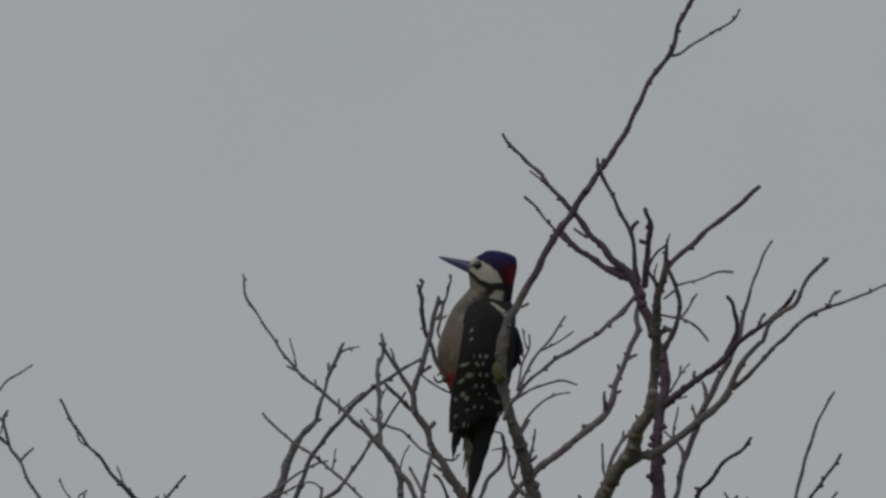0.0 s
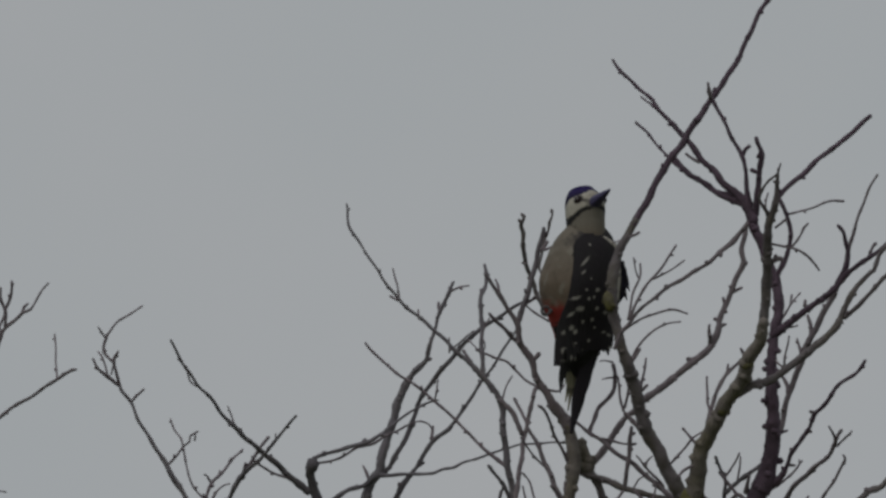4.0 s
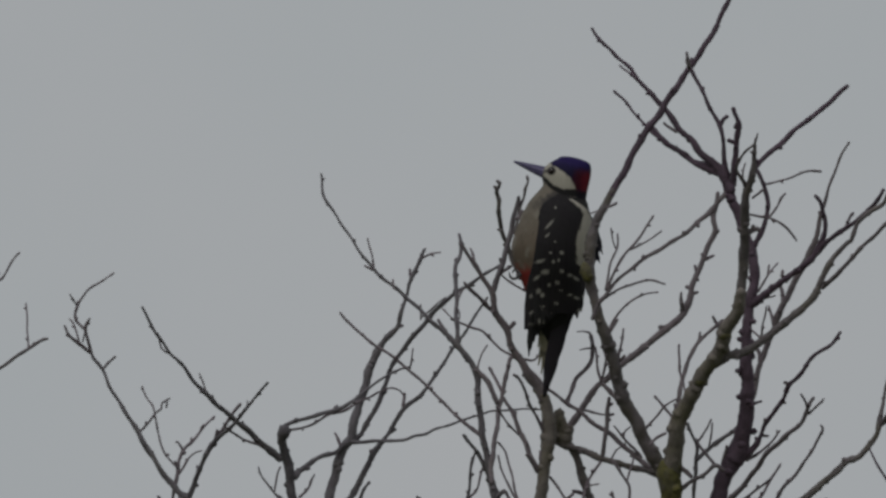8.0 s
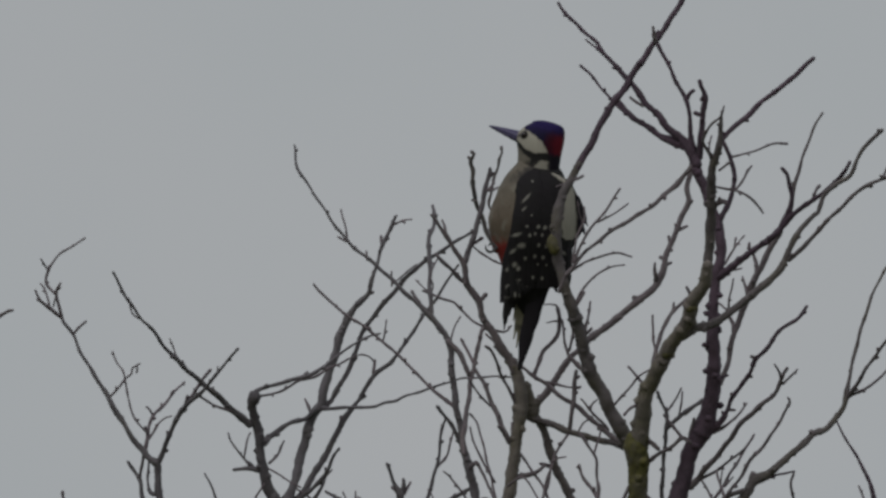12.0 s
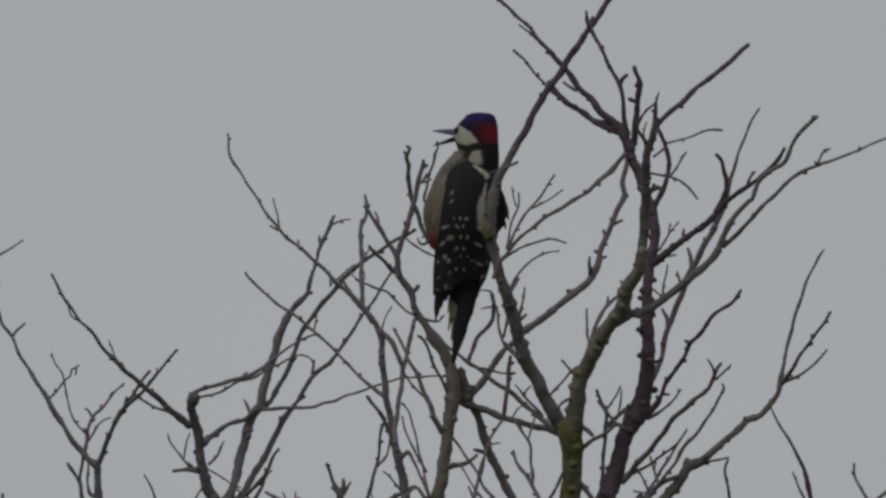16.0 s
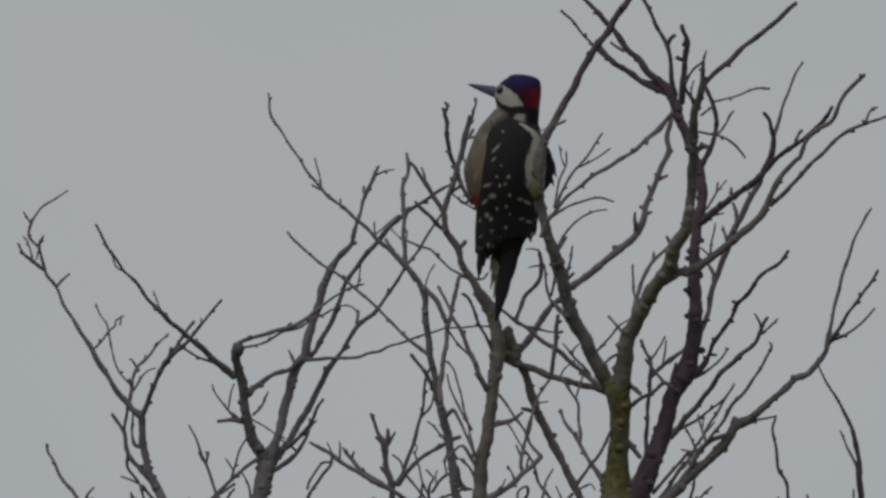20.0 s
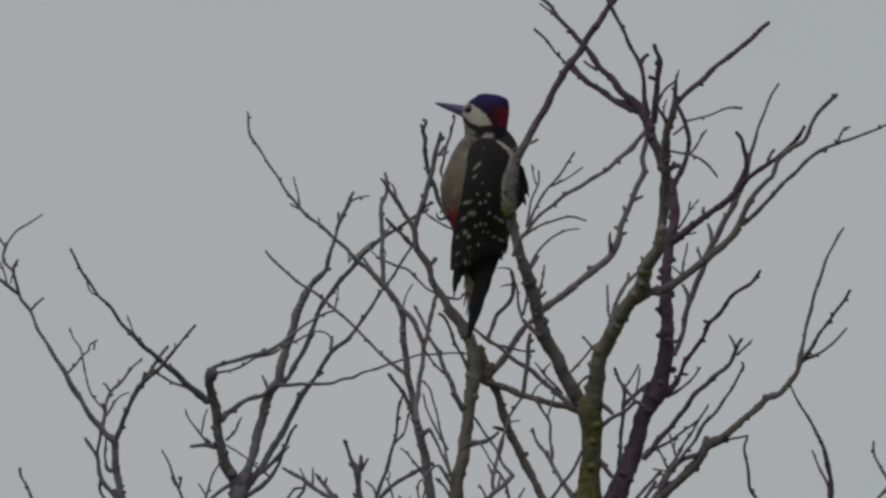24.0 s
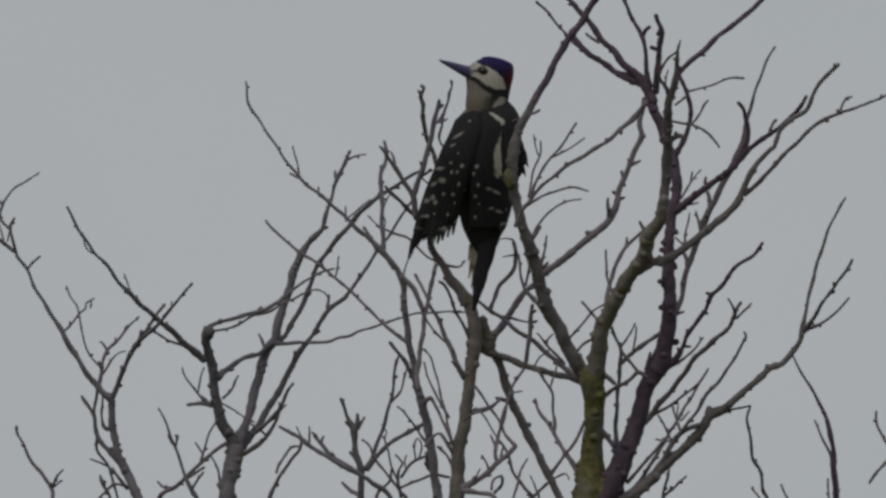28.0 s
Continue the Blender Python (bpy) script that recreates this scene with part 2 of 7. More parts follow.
def fill_tall_crown(crown):
    stem("limb", crown, (128.4,171,-634.0,29), (125.7,100,-447.2,23), (125.1,46,-305.6,19), (125.0,29,-261.0,17), (128.1,23,-231.7,16), (131.1,17,-209.9,14), (132.0,8,-183.8,9.6), (133.5,-4,-161.0,8.6), (134.0,-14,-142.9,9.6), (131.4,-22,-127.6,11), (135.9,-29,-116.0,8.1), bark=BARK_MOSSY)
    stem("limb", crown, (131.4,31,-115.7,8.1), (121.3,23,-102.4,6.8), (111.3,14,-89.1,6.3), (102.7,4,-71.1,5.9), (91.1,-8,-53.6,6.1), (84.6,-23,-31.5,5.6), (79.0,-36,-14.5,5.2), (72.0,-50,2.5,4.7), (67.0,-57,18.7,4.5), (62.5,-65,37.3,4.7), (61.5,-72,53.5,4.7), (62.5,-75,72.3,4.7), (66.0,-77,84.8,4.3), (77.5,-81,108.2,3.6), (83.0,-83,117.3,2.7))
    stem("twig", crown, (212.3,-111,325.6,1.8), (219.3,-114,326.3,1.2), (234.3,-124,334.7,1.1), (251.6,-135,341.6,1.1), (266.5,-147,348.6,0.97), (272.0,-154,355.7,0.88))
    stem("branch", crown, (187.9,-88,119.4,3.2), (189.7,-98,136.3,2.9), (190.6,-105,149.9,2.6), (192.5,-112,160.9,2.8), (192.9,-117,168.3,2.4), (189.3,-122,175.7,2), (188.3,-124,180.3,2), bark=BARK_SHOOT)
    stem("branch", crown, (189.3,-107,153.7,2), (183.8,-108,155.7,2), bark=BARK_SHOOT)
    stem("branch", crown, (189.7,-115,165.1,2), (193.2,-119,171.3,1.6), bark=BARK_SHOOT)
    stem("branch", crown, (204.3,-78,62.4,3.1), (210.8,-81,74.4,2.5), (216.8,-84,86.4,2.2), (218.8,-89,103.2,2.1), (215.8,-94,117.5,1.9), (208.8,-99,131.5,1.9), bark=BARK_SHOOT)
    stem("branch", crown, (205.0,-223,97.6,2.5), (213.5,-220,108.1,2.2), (228.5,-216,122.0,2.5), (241.0,-214,135.4,2.2), (266.4,-213,155.9,2.2), (278.9,-213,168.6,2), (287.8,-213,175.8,2), bark=BARK_SHOOT)
    stem("branch", crown, (197.5,-179,43.8,2.7), (201.4,-184,50.7,2.7), (208.3,-187,52.9,2.2), (210.3,-188,50.7,1.4))
    stem("branch", crown, (199.2,-212,84.5,2.2), (194.1,-219,89.3,1.5), (189.1,-228,96.9,1.4), (196.9,-242,107.0,1.2), (204.7,-251,112.3,1.1), (208.1,-259,119.2,0.73))
    stem("twig", crown, (196.2,-213,84.2,1.1), (195.2,-216,93.8,0.87), (197.2,-218,103.6,0.68))
    stem("twig", crown, (216.3,-94,118.9,1.1), (227.8,-93,122.0,0.88), (245.4,-90,129.1,0.88), (256.9,-87,133.5,1.1), (266.0,-84,134.3,0.97))
    stem("twig", crown, (198.3,-196,63.9,1.1), (218.7,-189,61.6,0.96), (232.2,-183,56.6,1.1), (237.2,-179,52.0,1.2), (242.7,-174,45.1,0.78))
    stem("twig", crown, (217.7,-189,61.6,1.1), (226.2,-189,72.9,0.96), (229.2,-189,79.5,1.1), (232.7,-190,84.1,0.78))
    stem("twig", crown, (203.7,-206,75.4,1.1), (214.1,-205,84.0,0.87))
    stem("branch", crown, (182.9,-87,114.3,2.7), (176.9,-88,106.3,1.8), (166.8,-90,94.3,2.5), (145.2,-95,73.3,1.6), (127.7,-99,60.8,2), (110.2,-99,49.7,1.6), (92.7,-98,36.0,1.5), (80.3,-97,23.5,1.5), (70.3,-95,10.2,1.6), (63.8,-92,-3.6,1.8))
    stem("twig", crown, (76.8,-97,21.0,1.4), (85.2,-105,40.5,1.2), (95.2,-110,53.5,1.2), (100.2,-112,59.2,1.1), (109.2,-115,70.2,1.1), (117.6,-118,84.0,0.97))
    stem("twig", crown, (97.2,-110,54.5,0.97), (112.6,-115,61.6,0.78), (124.6,-118,69.4,0.64))
    stem("twig", crown, (75.3,-97,21.0,1.1), (80.3,-104,44.8,0.97), (85.8,-108,58.3,1.1), (86.3,-110,69.0,0.78))
    stem("twig", crown, (84.3,-107,56.9,0.87), (81.8,-110,62.9,0.73), (80.3,-114,73.0,0.64))
    stem("twig", crown, (65.3,-93,-1.1,1.2), (71.8,-92,12.8,1.1), (87.8,-92,23.4,1.1), (102.8,-91,29.7,0.97), (116.7,-91,31.8,1.1), (128.2,-90,29.0,0.78))
    stem("twig", crown, (77.0,-44,-3.6,1.2), (84.0,-47,8.6,1.1), (96.0,-51,22.1,0.97), (108.0,-53,28.7,0.88), (122.0,-54,30.9,0.69))
    stem("limb", crown, (169.8,-100,-47.9,4.9), (182.2,-106,-41.8,4), (197.1,-110,-39.0,3.8), (211.9,-116,-31.2,3.5), (226.8,-121,-20.2,3.2), (239.3,-125,-10.8,3.2), (257.1,-130,4.3,3), (263.1,-134,16.1,2.7), (269.1,-138,27.9,2.4), (275.0,-141,38.2,2.2), (281.0,-144,44.7,2.2), (288.9,-147,51.6,2.2), (291.4,-148,52.8,1.9), (296.4,-153,66.7,2), (306.3,-158,75.2,1.9), (320.2,-163,83.5,2), (326.2,-170,97.0,1.7), (331.1,-174,104.5,1.8), (338.6,-179,111.0,1.6), (347.5,-184,118.3,1.7))
    stem("branch", crown, (202.8,-68,14.3,4), (217.6,-78,23.4,3.1), (230.0,-86,31.5,2.9), (249.9,-97,43.2,2.9), (262.3,-104,53.5,2.7), (269.7,-111,61.3,2.2), (287.0,-123,71.0,2), (301.9,-134,79.7,1.8), (315.6,-147,91.5,1.8), (320.1,-154,97.9,1.2), bark=BARK_SHOOT)
    stem("twig", crown, (286.1,-122,69.8,1.4), (291.1,-124,81.6,1.2), (294.1,-124,84.5,1.4))
    stem("branch", crown, (259.8,-103,52.7,2.5), (268.3,-110,68.4,2.2), (268.8,-115,78.9,2.1), (266.8,-120,88.0,1.8), (265.3,-124,94.7,1.7), (259.8,-127,99.5,1.6), bark=BARK_SHOOT)
    stem("branch", crown, (265.6,-133,13.7,2.2), (281.8,-148,25.0,2), (295.9,-164,37.6,1.8), (310.6,-179,48.4,1.7), (330.2,-194,63.2,1.7), (349.9,-203,69.1,1.6), (347.5,-204,69.0,1.4), (364.8,-210,72.8,1.2), (379.6,-216,77.4,1.1), (398.3,-223,84.0,0.96), (418.9,-231,91.0,0.77))
    stem("twig", crown, (347.5,-204,69.0,1.2), (351.1,-204,78.3,1.1), (354.1,-203,82.5,1.4), (359.1,-202,83.8,0.78))
    stem("twig", crown, (210.3,-71,27.0,1.2), (216.8,-72,38.0,0.97), (227.8,-73,53.3,0.73))
    stem("twig", crown, (218.8,-72,42.1,0.97), (220.4,-71,51.4,0.88))
    stem("twig", crown, (231.5,-89,36.0,1.8), (232.0,-89,41.7,1.4))
    stem("twig", crown, (212.9,-117,-28.4,1.2), (213.4,-123,-19.6,0.96), (215.3,-129,-10.9,0.87), (216.8,-134,-3.5,0.68))
    stem("twig", crown, (202.8,-67,12.4,1.2), (215.4,-62,22.8,0.97), (225.5,-56,27.8,0.73))
    stem("twig", crown, (205.2,-66,-7.0,0.97), (211.7,-66,-13.1,0.97))
    stem("twig", crown, (200.5,-19,-113.3,1.8), (215.6,-14,-102.6,1.2), (230.7,-10,-84.0,0.78))
    stem("twig", crown, (200.4,-2,-181.3,1.7), (220.3,-20,-160.0,1.5), (233.7,-32,-141.0,1.7), (247.6,-41,-126.8,1.4), (259.9,-54,-109.5,1.2), (267.3,-63,-97.9,1.3), (265.2,-66,-93.2,0.97))
    stem("limb", crown, (128.4,171,-634.0,10), (151.2,94,-430.6,7.9), (155.5,36,-276.4,6.3), (155.5,18,-227.8,5.9), (163.0,17,-222.9,5.4), (178.0,14,-213.3,5), (199.0,6,-193.7,4.5), (220.4,-3,-176.4,4), (230.4,-8,-164.6,4), (236.9,-11,-155.1,4.5), (250.4,-13,-147.9,3.4), (267.9,-17,-133.4,2.8), (282.9,-19,-121.2,2.9), (288.9,-21,-114.8,3.1), (300.4,-21,-110.2,2.7), (310.5,-22,-98.7,2.3), (316.5,-24,-88.7,2.3), (318.5,-25,-78.7,2.5), (321.6,-27,-61.2,1.6), (328.2,-30,-33.5,1.5), (333.2,-32,-15.8,1.6), (341.8,-34,9.4,1.3), (346.4,-35,19.5,1.2), (352.4,-37,30.1,1.3), (357.0,-37,37.1,0.78))
    stem("branch", crown, (318.0,-24,-83.7,2.3), (322.9,-31,-79.2,2), (337.5,-55,-60.8,1.4), (352.0,-77,-45.9,1.4), (361.2,-91,-34.4,1.2))
    stem("twig", crown, (320.5,-27,-81.9,1.8), (335.4,-31,-76.1,1.2), (347.9,-35,-67.3,1.1), (358.9,-39,-55.4,0.88))
    stem("twig", crown, (240.4,-10,-156.5,1.8), (255.5,-10,-149.6,1.2), (264.0,-9,-147.8,0.97), (272.5,-7,-145.8,0.88), bark=BARK_SHOOT)
    stem("branch", crown, (237.9,-11,-155.1,4), (234.9,-11,-148.4,2.7))
    stem("branch", crown, (222.9,-4,-174.0,3.6), (228.0,-1,-174.7,2.7))
    stem("branch", crown, (205.5,3,-189.2,3.6), (202.0,3,-186.1,2.7))
    stem("branch", crown, (290.4,-21,-114.8,2.7), (285.9,-23,-113.4,2.2))
    stem("branch", crown, (183.0,12,-208.6,2.7), (195.5,2,-190.5,2.2), (210.4,-8,-170.4,2.5), (227.9,-12,-164.1,2))
    stem("twig", crown, (165.5,16,-220.5,1.8), (178.1,15,-202.8,1.7), (190.7,15,-182.1,1.6))
    stem("twig", crown, (163.0,14,-210.6,1.7), (178.0,4,-195.2,1.5), (195.4,-7,-177.3,1.4))
    stem("twig", crown, (210.4,-8,-170.3,1.4), (206.0,-4,-155.8,1.1), (203.1,0,-141.9,0.97))
    stem("twig", crown, (201.9,-5,-176.8,1.2), (195.4,-9,-163.4,0.97), (189.9,-12,-155.3,0.88))
    stem("twig", crown, (201.9,-5,-177.8,0.88), (188.0,0,-174.4,0.69))
    stem("twig", crown, (206.5,-4,-158.5,0.97), (208.0,-11,-146.3,0.64))
    stem("twig", crown, (210.5,-5,-158.8,0.97), (217.9,-14,-152.4,0.64))
    stem("twig", crown, (128.4,171,-634.0,2.4), (183.5,105,-428.5,1.9), (194.1,55,-272.5,1.5), (194.3,40,-223.3,1.4), (199.3,31,-198.6,1.2), (200.3,25,-176.8,1.2))
    stem("twig", crown, (128.4,171,-634.0,2.4), (183.5,105,-428.0,1.9), (194.1,55,-271.7,1.5), (194.3,39,-222.3,1.4), (206.0,45,-206.4,1.2), (216.1,50,-194.9,0.97))
    stem("branch", crown, (180.5,-16,-115.1,2.7), (181.5,-21,-108.5,1.8), (183.4,-26,-101.6,1.2))
    stem("branch", crown, (137.9,-28,-118.3,2.2), (145.4,-28,-124.9,2), (151.8,-28,-131.1,1.8))
    stem("branch", crown, (139.0,-14,-141.9,2.2), (150.4,-22,-134.8,1.8), (162.8,-29,-128.9,1.8), (172.8,-36,-122.8,1.8), (180.2,-37,-127.3,2.2))
    stem("twig", crown, (172.8,-36,-122.8,1.6), (163.8,-33,-110.1,1.4), (156.4,-29,-99.5,1.2))
    stem("branch", crown, (135.5,-4,-162.0,2.7), (143.0,-1,-169.5,2.3), (152.0,3,-180.8,2.3))
    stem("limb", crown, (31.2,52,-68.9,5), (34.7,49,-58.2,4.7), (35.2,47,-51.4,4.1), bark=BARK_LICHEN)
    stem("limb", crown, (30.2,53,-72.7,5.4), (40.2,53,-75.7,6.6), (43.2,52,-69.8,4.5), (46.2,51,-65.9,3.2), bark=BARK_LICHEN)
    stem("limb", crown, (33.2,54,-76.1,4.5), (42.2,53,-81.5,3.6), (58.3,52,-87.0,2.9), (73.3,52,-93.7,2.8), (98.5,53,-100.7,2.5), (116.0,53,-104.9,3.2), (128.6,52,-110.3,4.1))
    stem("limb", crown, (39.2,53,-77.9,4.5), (46.2,56,-82.1,3.6), (53.3,66,-96.3,3.6), (56.8,74,-109.7,3.8), (65.9,86,-127.5,3.8), (76.0,95,-145.9,3.6), (86.1,102,-165.0,3.4), (93.6,106,-179.4,3.6), (101.2,111,-193.8,3.4), (111.3,116,-213.2,3.6))
    stem("branch", crown, (76.0,91,-137.5,2.7), (77.5,92,-137.3,2.3))
    stem("twig", crown, (45.8,54,-44.8,1.9), (42.2,56,-40.7,1.9), (47.3,59,-25.4,1.9), (50.8,60,-17.3,1.9), (58.4,62,-7.9,1.9), (64.0,63,0.7,1.9), (65.0,63,13.3,1.9), (62.5,63,23.8,1.9))
    stem("twig", crown, (64.5,63,11.3,0.98), (58.4,63,10.8,0.74), (53.4,64,9.8,0.5))
    stem("twig", crown, (62.5,62,25.1,0.98), (55.9,60,26.1,0.69), (50.9,59,25.2,0.5))
    stem("twig", crown, (72.3,27,-29.7,1.4), (68.8,28,-15.3,1.2), (67.3,31,3.7,0.97))
    stem("twig", crown, (73.3,27,-26.0,1.4), (76.3,20,-12.3,1.2), (73.3,13,1.4,0.97))
    stem("twig", crown, (74.0,-40,-10.4,1.4), (80.5,-46,-1.4,1.4), (86.5,-51,6.6,1.2))
    stem("twig", crown, (85.6,-26,-27.2,1.8), (89.1,-22,-10.5,1.2), (92.2,-18,7.6,0.88))
    stem("twig", crown, (88.1,-25,-24.2,1.6), (93.1,-28,-19.9,1.4))
    stem("branch", crown, (116.0,52,-102.5,2.7), (101.0,51,-89.9,2.3), (80.9,50,-72.0,2.1), (60.8,51,-57.7,1.9), (50.8,53,-47.8,1.8), (38.2,56,-39.1,1.5), (23.1,60,-25.0,1.4), (8.1,64,-8.2,1.3), (-1.0,67,0.8,0.98))
    stem("twig", crown, (53.3,52,-47.9,1.2), (63.4,54,-49.6,1.1), (73.4,56,-52.2,0.97), (79.5,57,-52.0,0.97))
    stem("branch", crown, (73.3,52,-93.7,2), (75.8,44,-77.1,1.9), (77.3,39,-64.5,2), (78.3,34,-52.8,2), (79.3,30,-43.3,1.4))
    stem("twig", crown, (77.8,36,-58.4,1.6), (83.4,38,-56.3,1.2))
    stem("twig", crown, (78.8,33,-50.4,1.4), (82.4,33,-47.4,1.2))
    stem("branch", crown, (73.3,27,-31.2,2), (80.8,25,-39.5,2), (87.3,23,-48.9,2))
    stem("twig", crown, (73.3,52,-94.6,1.4), (65.8,51,-105.4,1.3), (59.7,50,-118.7,1.3), (54.7,48,-134.6,1.2), (50.2,48,-152.9,1.2), (47.1,49,-173.4,1.2))
    stem("twig", crown, (108.5,51,-92.5,1.2), (100.9,45,-85.2,1.2), (90.9,38,-76.5,1.1), (83.3,33,-68.5,0.79))
    stem("twig", crown, (92.4,39,-78.3,0.88), (93.4,41,-71.8,0.88), (98.5,42,-67.1,0.69))
    stem("twig", crown, (101.0,46,-86.0,0.88), (107.5,51,-89.9,0.74))
    stem("twig", crown, (98.1,20,-165.2,1.4), (99.2,19,-155.3,1.6), (97.2,16,-140.5,1.2), (95.7,12,-125.9,1.2), (82.1,6,-107.9,1.2))
    stem("twig", crown, (94.7,12,-125.9,0.97), (98.7,15,-110.6,0.97), (101.2,17,-99.8,0.78))
    stem("twig", crown, (80.9,52,-94.7,0.97), (85.9,50,-86.0,0.79), (92.4,49,-82.1,0.64))
    stem("branch", crown, (119.1,14,-200.4,2.7), (113.1,15,-189.7,2.3), (108.1,17,-182.6,2), (103.1,19,-173.3,1.8), (95.7,22,-158.0,1.8), (85.7,27,-142.8,1.5), (81.7,30,-129.9,1.2))
    stem("twig", crown, (125.5,-5,-158.7,1.4), (117.0,1,-176.8,1.4), (108.0,5,-186.0,1.4))
    stem("twig", crown, (94.6,107,-181.8,1.9), (101.2,101,-173.0,1.5), (108.7,94,-163.4,1.4))
    stem("twig", crown, (96.1,108,-184.2,0.98), (108.7,103,-179.2,0.88), (112.7,103,-185.4,0.6))
    stem("twig", crown, (64.2,46,-168.8,1.9), (55.7,51,-157.3,1.4), (48.2,55,-140.7,1.2), (38.2,58,-125.3,1.2), (27.1,61,-108.0,1.2))
    stem("branch", crown, (57.3,79,-118.8,2.3), (50.8,81,-116.2,1.9), (47.3,83,-114.8,1.2))
    stem("twig", crown, (58.2,49,-122.4,0.97), (64.2,45,-119.5,0.79), (70.8,41,-119.4,0.59))
    stem("branch", crown, (17.0,47,-207.0,3.6), (30.6,47,-199.8,2.5), (40.6,47,-192.0,2.5), (48.1,46,-184.3,2.3), (55.7,47,-178.1,2.3), (64.2,47,-168.7,2.3))
    stem("twig", crown, (48.1,47,-185.3,1.9), (46.2,52,-170.0,1.6), (50.2,58,-152.9,1.4), (54.3,63,-138.7,1.2), (56.8,66,-127.4,1.1))
    stem("twig", crown, (46.7,53,-167.2,1.4), (42.2,56,-156.1,0.97))
    stem("twig", crown, (50.6,46,-183.3,1.2), (53.2,47,-169.6,0.97))
    stem("twig", crown, (41.1,47,-190.5,1.2), (38.1,42,-184.4,0.97), (34.1,38,-178.8,0.69))
    stem("twig", crown, (24.1,47,-205.8,1.2), (29.1,42,-198.4,0.97), (33.1,38,-191.7,0.69))
    stem("twig", crown, (128.4,171,-634.0,2.7), (90.0,142,-420.4,2.2), (82.7,121,-257.5,1.7), (82.6,114,-206.0,1.6), (71.0,112,-188.4,1.5), (63.4,111,-178.2,1.4), (58.4,110,-161.8,1.3), (50.9,110,-147.3,0.98))
    stem("twig", crown, (128.4,171,-634.0,2.1), (73.0,101,-430.1,1.7), (62.4,49,-275.4,1.5), (62.1,33,-226.6,1.2), (65.6,36,-207.6,1.2), (68.6,39,-194.0,1.1), (74.7,42,-181.4,0.78))
    stem("twig", crown, (128.4,171,-634.0,1.8), (93.0,142,-419.1,1.5), (86.2,120,-255.4,1.5), (86.1,114,-203.5,1.1), (82.6,113,-190.6,0.88), (77.6,113,-178.8,0.64))
    stem("twig", crown, (128.4,171,-634.0,2.4), (84.6,143,-420.3,1.9), (76.2,121,-257.4,1.5), (76.0,114,-205.9,1.4), (83.6,114,-195.6,1.4), (92.7,113,-185.4,1.3))
    stem("branch", crown, (17.0,47,-208.9,3.2), (30.6,41,-212.5,2.1), (42.1,36,-215.9,2), (50.6,32,-226.6,1.8))
    stem("twig", crown, (45.6,35,-214.0,1.6), (52.1,28,-208.8,1.4), (52.0,21,-202.3,1.2), (44.0,16,-207.5,1.1), (43.0,14,-217.5,1.1))
    stem("twig", crown, (18.0,-7,-159.2,1.2), (30.5,-16,-152.9,0.97), (39.0,-19,-162.5,0.87), (47.9,-22,-178.7,0.87))
    stem("branch", crown, (128.4,171,-634.0,4.6), (313.1,138,-424.0,3.7), (349.1,113,-263.9,2.9), (350.1,106,-213.3,2.7), (348.0,90,-183.5,2.5), (346.9,80,-160.1,2.1), (342.3,74,-142.0,2.1), (338.8,72,-131.2,1.7), (331.3,69,-116.4,1.3), (315.2,63,-90.3,0.88), (310.7,61,-80.5,0.79), bark=BARK_SHOOT)
    stem("twig", crown, (347.0,90,-183.5,1.7), (345.0,88,-168.5,1.2), (340.0,87,-155.7,1.2), (330.6,87,-134.9,0.88))
    stem("twig", crown, (128.4,171,-634.0,2), (315.2,138,-424.0,1.6), (351.6,113,-264.0,1.5), (352.7,105,-213.4,1.2), (351.5,113,-188.0,1.1), (350.7,119,-172.1,0.98))
    stem("twig", crown, (128.4,171,-634.0,2), (308.1,138,-424.0,1.6), (343.1,113,-264.0,1.5), (344.1,105,-213.4,1.2), (343.2,108,-199.6,1.1), (343.4,112,-181.6,0.98))
    stem("twig", crown, (128.4,171,-634.0,2.4), (264.6,120,-428.2,1.9), (290.9,82,-271.8,1.5), (291.6,70,-222.4,1.4), (284.0,61,-203.9,1.6), (281.9,53,-190.3,1.4), (274.3,45,-178.4,1.5), (272.7,34,-161.7,1.3), (269.1,25,-148.5,1.2), (272.5,19,-140.6,0.97))
    stem("twig", crown, (281.5,64,-211.8,0.97), (274.0,67,-201.9,0.88))
    stem("twig", crown, (128.4,171,-634.0,2), (279.2,120,-428.2,1.6), (308.4,82,-271.8,1.5), (309.1,70,-222.4,1.2), (304.2,68,-207.2,1.1), (300.2,68,-198.0,0.97))
    stem("twig", crown, (399.9,13,-210.6,1.7), (398.9,8,-187.2,1.7), (389.9,6,-171.3,1.3), (383.9,5,-159.2,1.2), (384.0,4,-148.0,1.1))
    stem("twig", crown, (377.3,10,-211.6,1.4), (386.4,11,-198.4,1.4), (397.5,13,-186.0,1.4), (403.6,14,-178.5,1.8), (415.2,17,-167.4,1.4), (433.0,21,-151.8,1.2))
    stem("limb", crown, (162.4,-88,-56.8,5.4), (156.4,-90,-61.4,4), bark=BARK_MOSSY)
    stem("limb", crown, (183.0,-126,-25.5,4.9), (177.0,-128,-29.8,3.6), bark=BARK_MOSSY)
    stem("branch", crown, (195.7,-151,-1.5,3.6), (190.2,-153,-0.4,3.1), bark=BARK_MOSSY)
